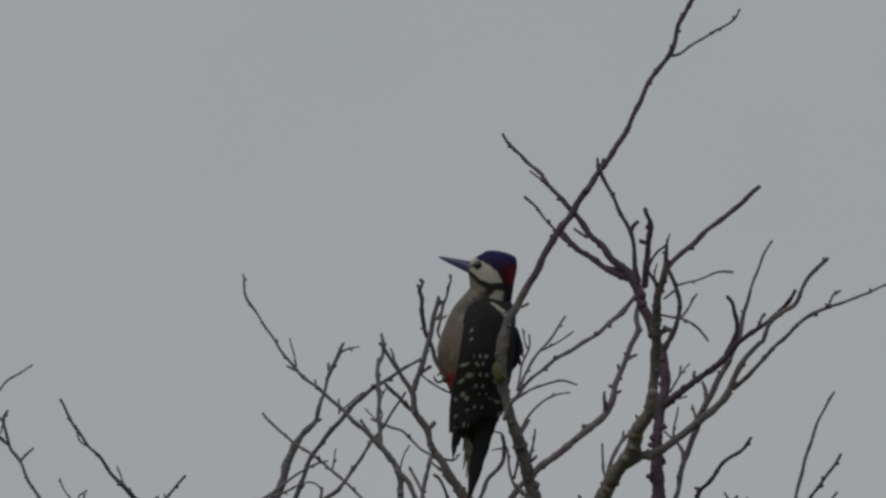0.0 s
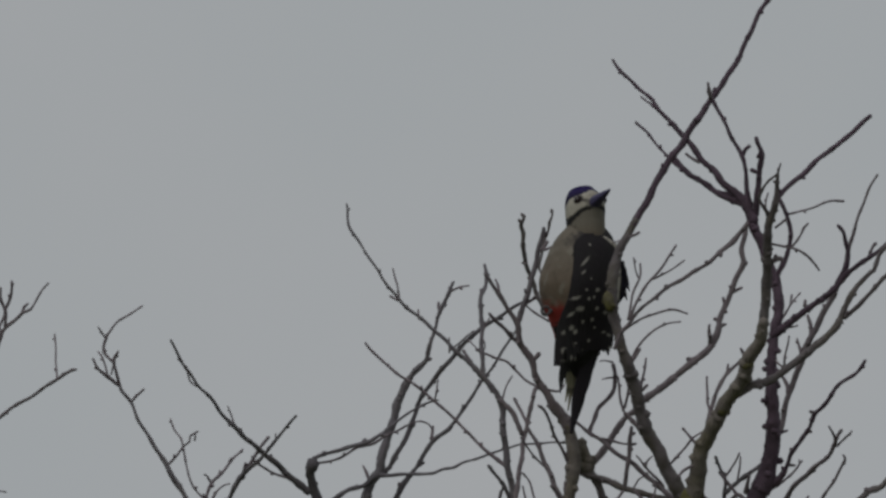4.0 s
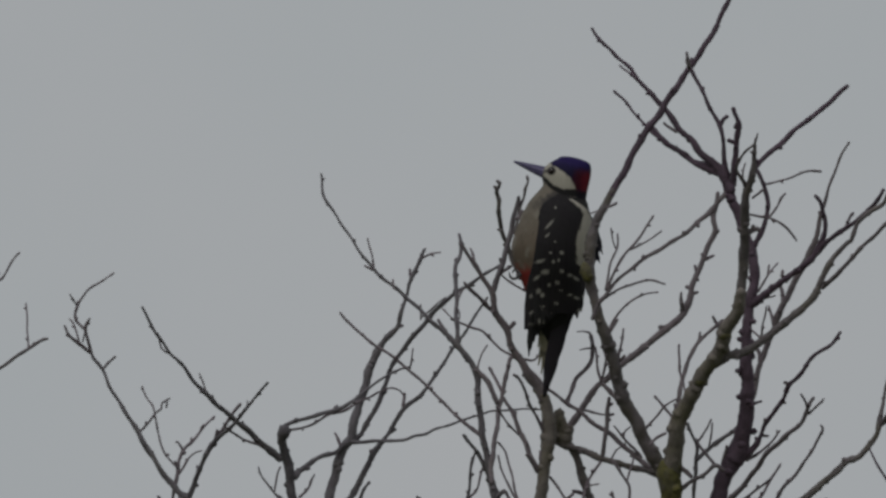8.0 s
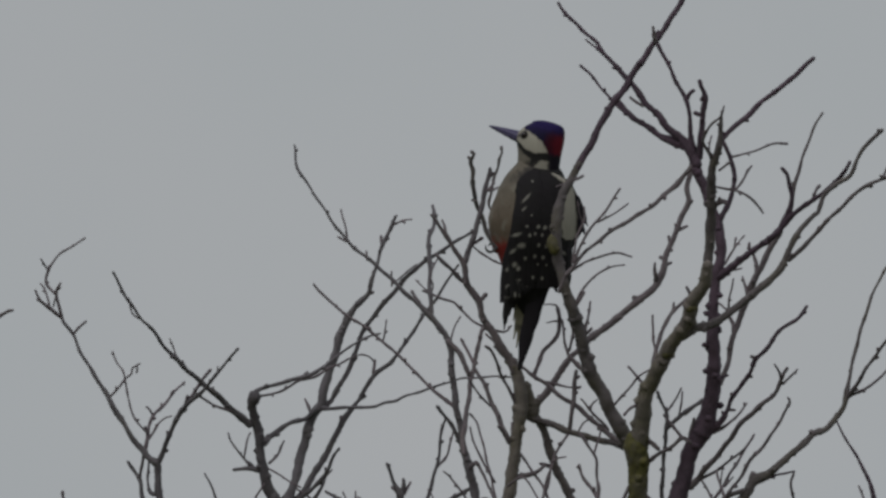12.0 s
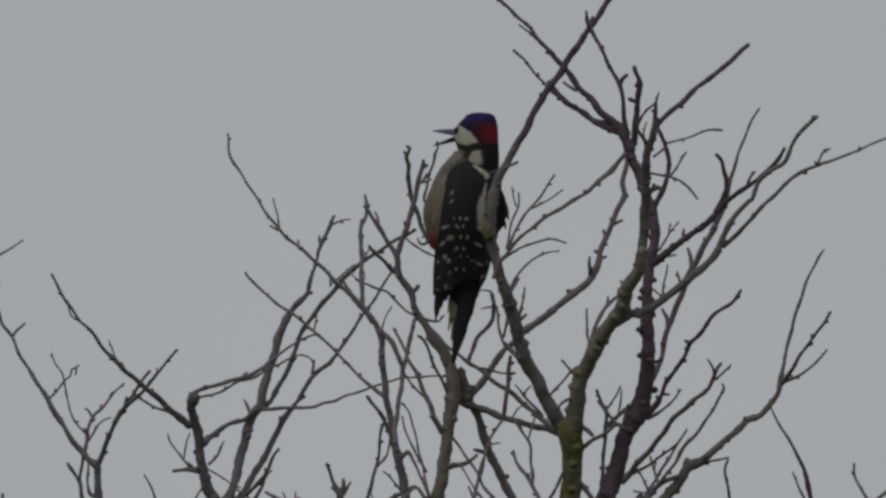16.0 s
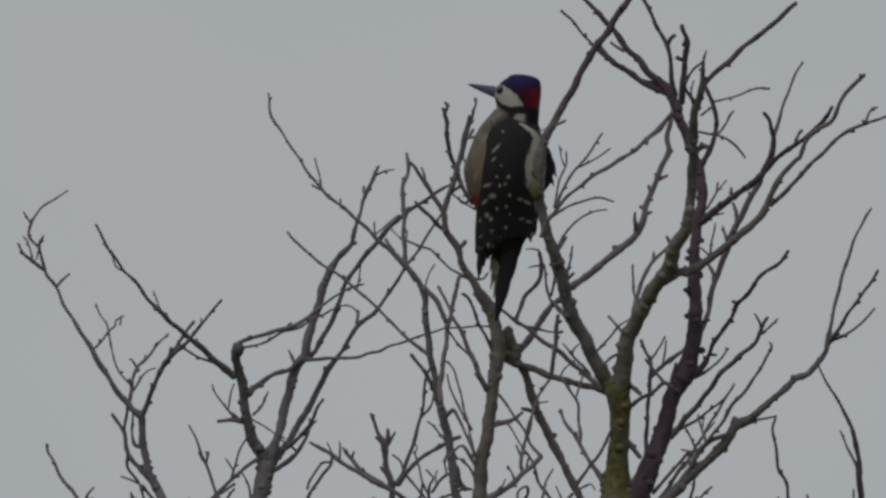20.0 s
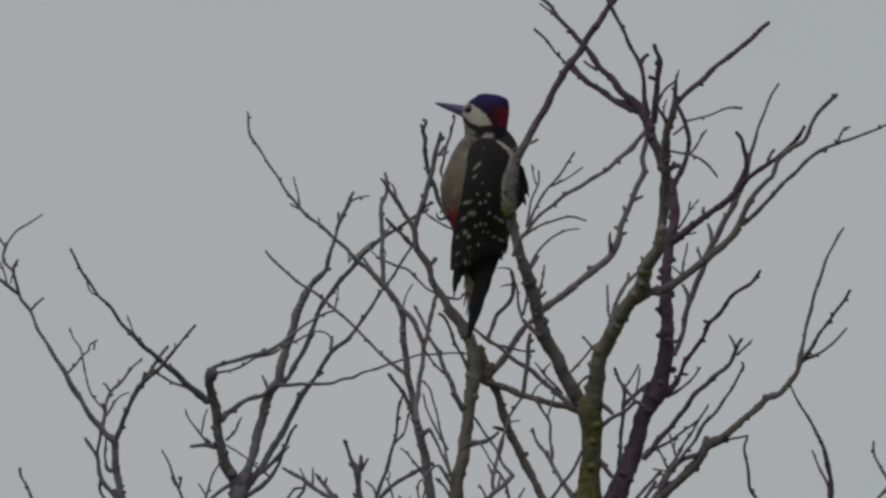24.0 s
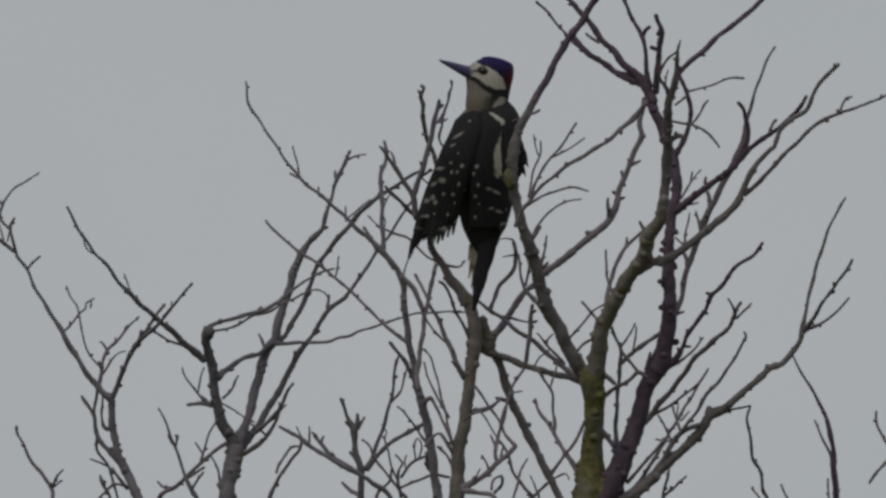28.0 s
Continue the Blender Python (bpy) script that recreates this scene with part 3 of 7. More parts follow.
    stem("branch", crown, (77.5,-81,108.2,3.2), (92.0,-83,133.6,3.2), (106.0,-85,161.6,3.2), (122.1,-88,184.0,3.2), (133.1,-91,201.5,3), (163.9,-97,246.3,2.5), (174.0,-100,263.6,2.3), (194.2,-108,305.7,2.1), (210.8,-111,327.0,2.3), (219.5,-116,355.2,2.1), (232.1,-122,377.0,2.1), (249.7,-131,408.3,1.8), (269.9,-141,447.0,1.2), bark=BARK_SHOOT)
    stem("limb", crown, (191.8,-143,-9.6,4.9), (194.2,-152,6.0,4.5), (196.1,-163,23.4,4.2), (197.0,-176,40.5,4), (196.9,-190,57.2,4), (197.2,-204,73.9,3.6), (201.1,-214,86.5,3.6), (205.0,-224,99.2,2.7), (204.9,-232,109.8,1.8), (205.4,-237,116.2,1.4))
    stem("limb", crown, (34.7,48,-55.3,4.5), (38.7,50,-63.0,4.1), (41.7,52,-71.8,4.5), bark=BARK_LICHEN)
    stem("limb", crown, (57.3,-74,50.7,4.3), (58.8,-72,44.9,4.8), (59.8,-70,38.6,4.3), bark=BARK_MOSSY)
    stem("limb", crown, (128.4,171,-634.0,15), (132.4,96,-428.9,12), (133.1,39,-273.5,9.8), (133.1,21,-224.4,9), (142.0,15,-217.2,9.9), (148.0,10,-210.1,9), bark=BARK_MOSSY)
    stem("limb", crown, (132.9,-25,-124.1,8.5), (136.4,-33,-111.9,7.6), (139.7,-51,-90.6,6.9), (149.1,-69,-72.3,6.6), (160.9,-90,-54.6,6.6), (165.3,-96,-49.6,6.5), (176.1,-112,-37.3,6.4), (181.0,-127,-23.3,6.4), (191.8,-143,-9.6,5.4), (194.1,-157,4.7,4.7), bark=BARK_LICHEN)
    stem("twig", crown, (61.2,-74,97.3,0.6), (69.2,-78,99.3,0.8), (75.2,-82,100.3,1.1), (81.2,-85,101.5,1.3), (85.2,-86,103.9,1.2))


def fill_dark_crown(crown):
    stem("branch", crown, (149.6,-106,218.9,2.3), (147.6,-111,224.3,1.8), (147.1,-116,231.0,1.2))
    stem("branch", crown, (182.9,-88,124.4,3.1), (179.4,-94,141.0,2), (179.4,-98,155.3,1.9), (175.9,-101,167.5,1.9), (167.9,-103,182.4,1.8), (161.0,-105,197.4,1.6), (149.6,-106,220.4,1.8), bark=BARK_SHOOT)
    stem("twig", crown, (176.4,-100,166.9,1.9), (178.9,-104,172.0,1.9), (182.9,-107,174.7,2), bark=BARK_SHOOT)
    stem("limb", crown, (186.3,-88,110.0,4.5), (180.4,-88,123.5,4.5), (175.4,-88,131.8,4.1), (165.5,-88,140.7,3.5), (158.0,-88,147.9,3), (150.5,-88,158.3,2.7), (140.6,-88,168.2,2.7), (132.6,-87,179.9,2.4), (125.6,-86,190.1,2.3), (116.7,-84,200.0,2.1), (107.7,-81,211.8,1.9), (101.8,-79,219.7,1.8), (93.8,-76,230.9,1.7), (74.9,-69,250.7,1.5), (63.0,-64,267.8,1.2), bark=BARK_SHOOT)
    stem("twig", crown, (108.2,-81,210.6,1.4), (100.7,-81,218.4,1.6), (93.3,-80,224.8,0.92), (87.8,-80,229.2,0.78), bark=BARK_SHOOT)
    stem("twig", crown, (77.9,-70,248.4,1.4), (72.9,-68,251.9,1.2), bark=BARK_SHOOT)
    stem("branch", crown, (181.4,-88,125.6,4.2), (171.5,-84,131.4,4.2), (161.6,-78,136.7,3.6), (153.1,-73,142.8,2.9), (144.2,-68,150.4,2.6), (135.7,-64,157.8,2.7), (129.3,-61,162.8,2.4), (123.3,-58,169.4,2.3), (118.3,-56,176.7,2.1), (113.4,-54,184.1,1.8), bark=BARK_SHOOT)
    stem("twig", crown, (125.3,-60,166.2,1.5), (116.8,-57,173.3,1.2), (111.3,-54,179.9,1.2), (101.9,-52,192.0,1.1), (92.4,-49,204.8,1.2), (82.9,-47,215.3,1.2), bark=BARK_SHOOT)
    stem("twig", crown, (138.0,-88,165.4,1.6), (132.1,-86,170.2,1.2), (126.6,-84,174.9,1.2))
    stem("limb", crown, (188.0,-16,-116.0,8.8), (192.0,-19,-109.1,9), (197.9,-29,-90.0,7.2), (200.3,-41,-67.3,6.2), (199.8,-52,-44.5,5.7), (199.3,-59,-20.6,5.2), (200.8,-65,3.6,4.3), (203.8,-69,18.2,4.5), (206.8,-73,37.8,4.5), (204.8,-77,56.5,4.3), (201.3,-78,67.4,4.3), (193.9,-82,87.1,4.3), (185.9,-85,106.9,4.4), (180.9,-88,121.7,4.5), (179.4,-91,134.0,2.2), bark=BARK_SHOOT)
    stem("branch", crown, (199.3,-52,-44.4,2.7), (190.7,-57,-44.9,2.5), bark=BARK_SHOOT)
    stem("branch", crown, (191.8,-42,-64.6,2.9), (200.3,-45,-66.9,2.7), bark=BARK_SHOOT)
    stem("branch", crown, (200.4,-35,-77.7,2.7), (193.4,-36,-81.1,2.7), bark=BARK_SHOOT)
    stem("branch", crown, (199.3,-56,-30.1,3.1), (205.8,-55,-31.8,2.5), bark=BARK_SHOOT)
    stem("branch", crown, (198.9,-27,-92.3,3.6), (207.4,-27,-92.6,2.7), bark=BARK_SHOOT)
    stem("branch", crown, (200.9,-38,-71.8,2.7), (206.9,-37,-69.5,1.6), (212.9,-37,-67.3,0.97), bark=BARK_SHOOT)
    stem("branch", crown, (199.3,-60,-18.1,2.7), (192.3,-60,-16.7,2.5), bark=BARK_SHOOT)
    stem("branch", crown, (200.8,-64,-1.2,2.2), (207.2,-68,-3.2,2.2), bark=BARK_SHOOT)
    stem("limb", crown, (195.5,-20,-103.2,4.5), (189.5,-16,-105.4,2.7), bark=BARK_SHOOT)
    stem("limb", crown, (195.5,-17,-112.9,4.5), (205.4,-24,-107.4,2.9), (212.8,-34,-97.5,2), (216.7,-42,-88.3,1.9), (230.0,-58,-74.4,1.9), (236.4,-70,-62.2,2.1), (244.8,-76,-56.0,1.7), (257.1,-88,-41.1,1.7), (274.5,-97,-30.8,1.5), (281.9,-103,-22.1,1.4), bark=BARK_SHOOT)
    stem("twig", crown, (236.4,-71,-60.8,1.6), (232.4,-72,-59.5,1.4))
    stem("twig", crown, (231.5,-59,-73.2,1.6), (233.5,-58,-74.9,1.4))
    stem("twig", crown, (216.7,-42,-89.3,1.6), (215.7,-44,-85.7,1.6))
    stem("twig", crown, (212.8,-33,-97.9,1.6), (218.9,-31,-97.9,1.1))
    stem("limb", crown, (128.4,171,-634.0,19), (136.6,97,-436.2,15), (138.1,42,-286.3,12), (138.1,24,-239.0,11), (147.0,14,-218.4,11), (155.0,7,-199.6,9.6), (163.5,1,-180.4,8.3), (171.5,-3,-160.9,7.6), (177.5,-10,-136.7,7.1), (184.0,-14,-122.3,7.8), (192.0,-18,-108.9,8.5), (195.5,-22,-97.4,5.8), bark=BARK_SHOOT)


def fill_right_crown(crown):
    stem("branch", crown, (228.0,-117,-106.4,2.7), (234.5,-115,-87.7,2.2), (240.7,-108,-54.9,1.9), (246.8,-102,-35.2,1.8), (253.4,-98,-21.0,1.8), (259.9,-94,-13.3,1.6), (270.0,-90,-3.2,1.6), (276.1,-87,2.7,1.8))
    stem("twig", crown, (240.2,-109,-59.1,1.2), (237.2,-105,-44.7,1.2), (237.3,-99,-22.8,0.97))
    stem("twig", crown, (254.9,-97,-19.2,1.4), (255.9,-98,-10.8,0.97))
    stem("twig", crown, (272.1,-89,-3.0,1.8), (269.5,-90,0.7,1.6), (267.0,-93,5.2,1.2))
    stem("twig", crown, (244.3,-139,-86.4,1.1), (241.8,-137,-73.0,0.97), (239.9,-136,-59.8,0.87))
    stem("twig", crown, (233.0,-115,-95.6,1.4), (223.5,-116,-84.3,1.2), (215.6,-116,-75.1,1.2))
    stem("twig", crown, (223.5,-116,-84.4,0.97), (229.5,-116,-80.3,0.87), (235.5,-116,-76.7,0.78))
    stem("twig", crown, (203.5,-59,-94.7,1.2), (213.4,-66,-85.1,1.1), (223.9,-73,-73.6,0.97))
    stem("twig", crown, (225.5,-117,-108.8,1.4), (217.5,-118,-113.2,1.4), (211.5,-118,-120.4,1.1))
    stem("branch", crown, (242.4,43,45.6,2.3), (240.3,35,54.0,1.7), (240.3,30,60.3,0.98))
    stem("branch", crown, (247.5,41,60.8,2.3), (255.1,41,63.5,1.4))
    stem("branch", crown, (226.2,44,30.1,3.2), (221.1,47,32.4,2.3))
    stem("twig", crown, (261.7,36,92.4,1.9), (269.3,39,97.0,1.2))
    stem("twig", crown, (254.1,38,79.4,1.9), (252.6,40,87.8,1.4))
    stem("twig", crown, (250.0,40,65.8,1.9), (245.0,42,68.9,1.9))
    stem("twig", crown, (251.5,39,75.9,1.9), (255.6,38,74.0,1.7))
    stem("branch", crown, (298.0,-7,-61.7,2.3), (304.6,-8,-43.7,2.3), (309.6,-11,-18.6,2.5), (317.2,-15,1.1,2.7), (324.7,-21,20.3,2.7), (333.3,-28,39.4,2.7), (344.8,-35,60.8,2.7), (352.4,-40,75.2,2.9), (357.4,-43,86.3,2.5), (361.4,-47,99.4,2.1), (364.4,-51,114.0,1.9), (368.5,-54,127.3,1.4), (375.0,-58,147.0,1.2), (382.6,-61,164.5,1.1), (388.2,-62,175.1,0.88))
    stem("branch", crown, (330.3,-26,33.6,2.1), (329.8,-24,45.7,1.8), (327.4,-22,55.5,1.4))
    stem("twig", crown, (322.2,-20,16.5,1.9), (320.7,-21,24.1,1.4), (317.8,-22,33.8,0.79))
    stem("twig", crown, (322.3,-21,23.1,1.4), (326.3,-21,30.9,1.2), (331.4,-20,41.4,0.98))
    stem("twig", crown, (309.7,-12,-14.7,1.9), (309.2,-11,-5.7,1.6), (304.7,-11,2.3,1.4))
    stem("branch", crown, (272.6,81,-134.1,3.6), (280.1,73,-126.8,2.7), (292.6,59,-114.8,2.5), (305.0,44,-103.2,2.3), (315.0,28,-91.5,2.3), (329.9,13,-80.0,2.3), (344.8,0,-70.3,1.9), (352.3,-10,-59.9,2), (353.7,-14,-54.8,1.7), (357.7,-19,-48.9,1.4))
    stem("twig", crown, (352.8,-11,-58.6,1.4), (350.2,-18,-52.6,1.1), (346.6,-24,-47.1,0.88))
    stem("twig", crown, (353.8,-9,-61.8,1.2), (359.7,-15,-57.2,0.97), (366.7,-23,-51.4,0.74))
    stem("twig", crown, (284.9,62,-166.1,1.7), (300.3,74,-136.9,1.4), (315.7,87,-107.5,1.3), (323.5,93,-92.9,1.3), (330.2,96,-80.0,0.89))
    stem("twig", crown, (277.6,76,-130.2,1.7), (297.7,65,-121.1,1.3), (320.2,49,-107.1,1.1))
    stem("branch", crown, (130.1,58,-69.1,3.6), (135.1,56,-63.4,3.6), (146.2,52,-51.5,3.2), (158.9,47,-32.0,3), (166.5,45,-22.0,2.5), (175.6,44,-15.8,2.7), (181.6,44,-7.1,3.4), (196.8,44,4.1,3.2), (212.0,44,17.1,3.2), (227.2,44,30.2,3.4), (239.8,44,40.6,3.2), (246.9,42,53.3,3.2), (250.0,40,68.4,2.7), (255.1,38,80.9,2.4), (261.1,35,95.7,2.5), (264.7,33,105.5,2.5), (270.4,30,117.3,2.7), (269.0,27,130.0,2.3), (271.6,23,142.1,2.5), (272.7,21,150.4,2))


def fill_near_crown(crown):
    stem("branch", crown, (97.9,112,93.1,1.8), (91.7,106,102.0,2), (86.7,100,110.9,2), (85.1,96,116.1,2.1), (82.1,92,122.9,2), (78.9,86,129.1,1.9), (76.9,78,134.7,2), (74.8,68,142.5,2.1), (74.8,62,147.8,2), (75.3,57,153.7,1.9), (72.3,52,160.2,1.9), (74.3,47,164.1,1.6), (75.8,45,166.7,1.7), (73.3,44,168.5,1.4), bark=BARK_LIMB)
    stem("twig", crown, (73.6,49,160.7,1.7), (70.6,47,164.3,1.4), bark=BARK_LIMB)
    stem("twig", crown, (78.5,72,129.2,1.5), (73.9,71,130.9,1.1), bark=BARK_LIMB)
    stem("twig", crown, (92.8,68,117.8,1), (89.2,65,125.3,1.3), (91.1,60,134.5,1.2), (93.5,54,144.9,1.3), (97.0,49,154.0,1.1), (98.0,46,161.7,1.4), (100.9,43,167.7,1.1), (100.4,41,172.3,1.3), bark=BARK_LIMB)


def fill_middle_crown(crown):
    SLATE_CROWNS.append(crown)
    stem("branch", crown, (100.8,164,-608.2,7.3), (91.5,113,-418.4,5.7), (89.7,74,-274.1,4.6), (89.7,62,-228.5,4.3), (85.7,59,-193.0,4), (81.1,52,-158.3,4), (75.2,43,-132.0,3.7), (69.7,36,-113.1,3.6), (66.7,29,-96.5,3), (62.7,22,-77.7,2.9), (60.6,17,-62.4,3), (59.1,12,-50.7,2.9), (57.5,8,-37.7,2.9), (57.4,5,-26.5,3.1), (53.8,2,-16.8,2.8), (46.7,0,-8.6,2.6), (39.6,-2,0.8,2.7), (28.0,-4,11.7,2.2), (16.3,-6,22.0,1.9), (3.2,-7,34.7,1.7), (-9.5,-8,46.4,1.6), (-20.6,-9,55.0,1.5), (-35.3,-10,68.2,1.4), (-49.0,-11,85.8,1.2), (-65.7,-12,111.6,1.1), (-80.4,-14,134.7,1.3), (-83.4,-16,155.1,0.79))
    stem("twig", crown, (-35.3,-10,67.8,0.98), (-37.9,-7,84.3,0.84), (-41.5,-5,99.0,0.74))
    stem("twig", crown, (-36.3,-10,67.8,1.2), (-43.9,-9,72.2,0.98))
    stem("twig", crown, (-17.7,-9,50.8,1.1), (-18.7,-9,59.8,0.84))
    stem("branch", crown, (39.6,-2,0.3,2.3), (39.0,0,17.5,2.1), (37.9,6,36.3,1.9), (38.3,11,52.9,2), (36.6,17,75.9,2), (41.1,22,90.4,1.8), (41.5,25,103.3,1.8), (40.4,29,112.3,1.3))
    stem("twig", crown, (38.2,5,36.9,0.79), (40.2,6,46.1,0.79), (45.3,8,57.0,0.74))
    stem("twig", crown, (39.8,3,24.3,0.74), (41.3,2,29.3,0.69), (38.3,2,38.0,0.65))
    stem("twig", crown, (38.1,-2,0.3,1.9), (29.5,0,12.7,1.5), (22.3,3,25.5,1.3))
    stem("twig", crown, (36.2,2,25.7,0.74), (25.1,5,36.8,0.6))
    stem("twig", crown, (60.5,21,-75.6,1.9), (54.4,23,-70.5,1.9), (40.3,26,-58.2,1.5), (25.1,28,-42.0,1.3), (10.0,29,-26.2,1.3), (-5.2,28,-13.3,1.3), (-20.4,27,-0.5,1.3), (-35.5,27,8.9,1.3), (-45.6,27,17.7,1.2), (-60.8,27,31.8,1.2), (-65.9,27,38.5,0.98))
    stem("twig", crown, (-3.2,28,-13.4,0.98), (-1.7,25,-6.3,0.84), (-0.1,20,3.9,0.69))
    stem("branch", crown, (69.5,35,-113.1,2.1), (61.5,28,-96.9,1.9), (52.9,22,-85.5,1.6), (45.4,17,-76.4,1.4))
    stem("twig", crown, (56.4,5,-24.9,1.1), (58.4,6,-14.1,0.88), (61.5,7,-3.3,0.74), (66.0,9,4.5,0.65))


def fill_fork_crown(crown):
    stem("twig", crown, (14.6,57,56.2,1), (5.5,58,61.1,1.1), (-2.6,59,66.1,1.1), (-11.2,61,75.0,1.1), (-19.8,62,84.1,1.2), (-29.0,63,87.5,1.1), (-40.1,65,92.2,1), (-47.7,67,96.4,0.9))
    stem("branch", crown, (-24.6,-18,26.6,2.5), (-18.5,-18,20.4,2.3), (-14.0,-18,15.2,2.4), (-8.9,-18,4.8,2.3), (-5.4,-17,-4.7,2.3))
    stem("branch", crown, (-10.0,11,-69.9,2.3), (-11.1,16,-55.6,2.3), (-9.6,21,-41.3,2.3), (-7.6,27,-24.0,2.1), (-5.1,34,-6.7,2.1), (-4.1,39,7.7,2.1), (-0.0,44,26.2,1.9), (2.5,46,41.0,1.9), (6.5,49,55.8,1.9), (14.1,53,55.7,1.7), (26.2,58,56.1,0.98), (32.3,60,62.3,0.74))
    stem("twig", crown, (-1.6,43,22.8,1.6), (-6.1,46,32.1,1.4), (-12.7,51,47.5,1.3))
    stem("branch", crown, (30.1,-0,-61.3,2.7), (22.6,4,-43.2,2.3), (15.1,6,-24.4,2.1), (7.5,7,-5.9,1.9), (-0.0,8,8.3,1.5))
    stem("twig", crown, (36.9,-8,-31.3,1.6), (30.3,-21,-19.2,1.4), (23.7,-31,-9.9,1.4), (17.7,-50,1.6,1.3), (13.6,-58,7.8,1.3), (8.6,-64,9.8,1.2))
    stem("twig", crown, (13.6,6,-26.9,1.1), (2.5,-6,-18.1,0.97), (-6.5,-18,-7.3,0.88))
    stem("twig", crown, (21.6,17,-122.8,1.2), (15.1,21,-93.1,1.1), (9.0,28,-65.4,1.1), (2.5,37,-37.1,0.98), (-5.1,41,-24.0,0.79))
    stem("twig", crown, (17.6,21,-93.1,1.2), (7.5,16,-76.3,1.1), (0.0,13,-61.6,0.97), (-5.0,9,-44.5,0.79))
    stem("branch", crown, (-5.0,14,-82.0,2.1), (1.0,10,-77.4,1.6), (5.0,9,-84.9,1.4), (11.1,7,-97.8,1.2), (20.1,4,-121.0,1.2))
    stem("twig", crown, (20.1,17,-125.3,1.9), (10.1,14,-109.6,1.4), (2.5,15,-113.0,1.2), (-4.0,16,-120.4,0.97))
    stem("limb", crown, (20.1,150,-558.1,12), (11.7,97,-392.5,9.2), (10.1,57,-266.8,7.3), (10.1,45,-227.1,6.8), (21.1,33,-183.5,6.9), (25.1,24,-149.5,6.5), (25.6,17,-125.3,5.9), (31.6,10,-98.6,5.5), (34.1,4,-76.8,5.4), (37.2,-2,-52.6,5.2), (40.7,-8,-30.8,6.5), (39.7,-12,-16.2,5.8), (38.2,-15,-4.1,5.3), (32.6,-18,5.6,4.4), (24.1,-22,18.7,3.5), bark=BARK_LICHEN)
    stem("branch", crown, (31.1,9,-96.2,3.6), (37.7,10,-90.8,2.7), (47.7,12,-87.7,2.3), (55.3,13,-84.8,1.9), (62.8,14,-78.5,1.2))
    stem("twig", crown, (17.6,23,-147.1,1.4), (10.1,20,-146.4,1.4), (1.0,15,-144.0,1.2))
    stem("twig", crown, (21.6,21,-139.8,1.4), (15.1,17,-128.0,1.2), (7.5,14,-121.0,1.2))
    stem("branch", crown, (31.1,0,-62.3,2.7), (27.6,-6,-56.1,1.9), (20.1,-14,-50.3,1.4))
    stem("twig", crown, (32.6,-2,-52.6,1.4), (32.6,-5,-44.0,0.97))


def fill_shoot_crown(crown):
    stem("twig", crown, (-0.4,-46,106.2,0.9), (3.6,-44,103.1,0.9), (10.1,-42,99.0,1), (19.1,-40,94.4,0.9), (27.7,-38,91.3,0.9), (35.7,-36,88.2,0.7))
    stem("branch", crown, (37.8,-16,-1.2,4.6), (33.7,-19,7.3,4.1), (25.2,-24,17.9,3.9), (20.1,-28,27.7,3.8), (13.1,-32,37.0,3.4), (8.0,-36,45.8,3.1), (5.0,-40,56.7,3.1), (-1.6,-44,66.0,2.8), (-6.1,-48,72.7,2.9), (-7.6,-52,81.4,2.6), (-9.2,-56,89.2,2.4), (-18.2,-62,101.0,1.9), (-24.8,-67,111.1,2), (-28.8,-70,116.5,1.6), (-33.8,-74,123.2,1.6), (-38.3,-77,127.0,1.2))
    stem("twig", crown, (4.5,-40,57.2,2.6), (8.5,-41,60.0,2), (11.5,-42,63.4,2.1))
    stem("twig", crown, (-24.8,-66,114.0,1.3), (-25.8,-63,121.0,1.1), (-27.8,-60,127.0,0.9))
    stem("twig", crown, (-6.1,-44,72.2,2), (-14.1,-50,77.3,1.9), (-22.7,-58,85.0,1.7), (-30.2,-64,90.6,1.6), (-33.7,-66,93.7,1.2))
    stem("branch", crown, (-8.4,-54,86.9,2.6), (-5.9,-53,95.5,2.6), (-1.9,-51,108.5,2.5), (1.6,-49,120.0,2.4), (5.6,-47,136.2,2.3), (9.1,-45,152.4,2.3), (11.6,-45,164.9,2.2), (13.6,-46,172.4,1.9), (14.6,-47,178.4,1.6), bark=BARK_DUSK)
    stem("twig", crown, (10.1,-45,158.1,1.7), (13.6,-46,158.3,1.6), (16.1,-47,161.7,1.6), (18.1,-48,165.6,1.2))
    stem("twig", crown, (12.6,-46,157.8,1.5), (17.6,-48,157.8,1.2), (22.1,-49,160.1,0.9))
    stem("twig", crown, (-3.4,-50,105.1,1.6), (1.1,-48,108.8,1.4), (8.6,-45,114.3,1.3))


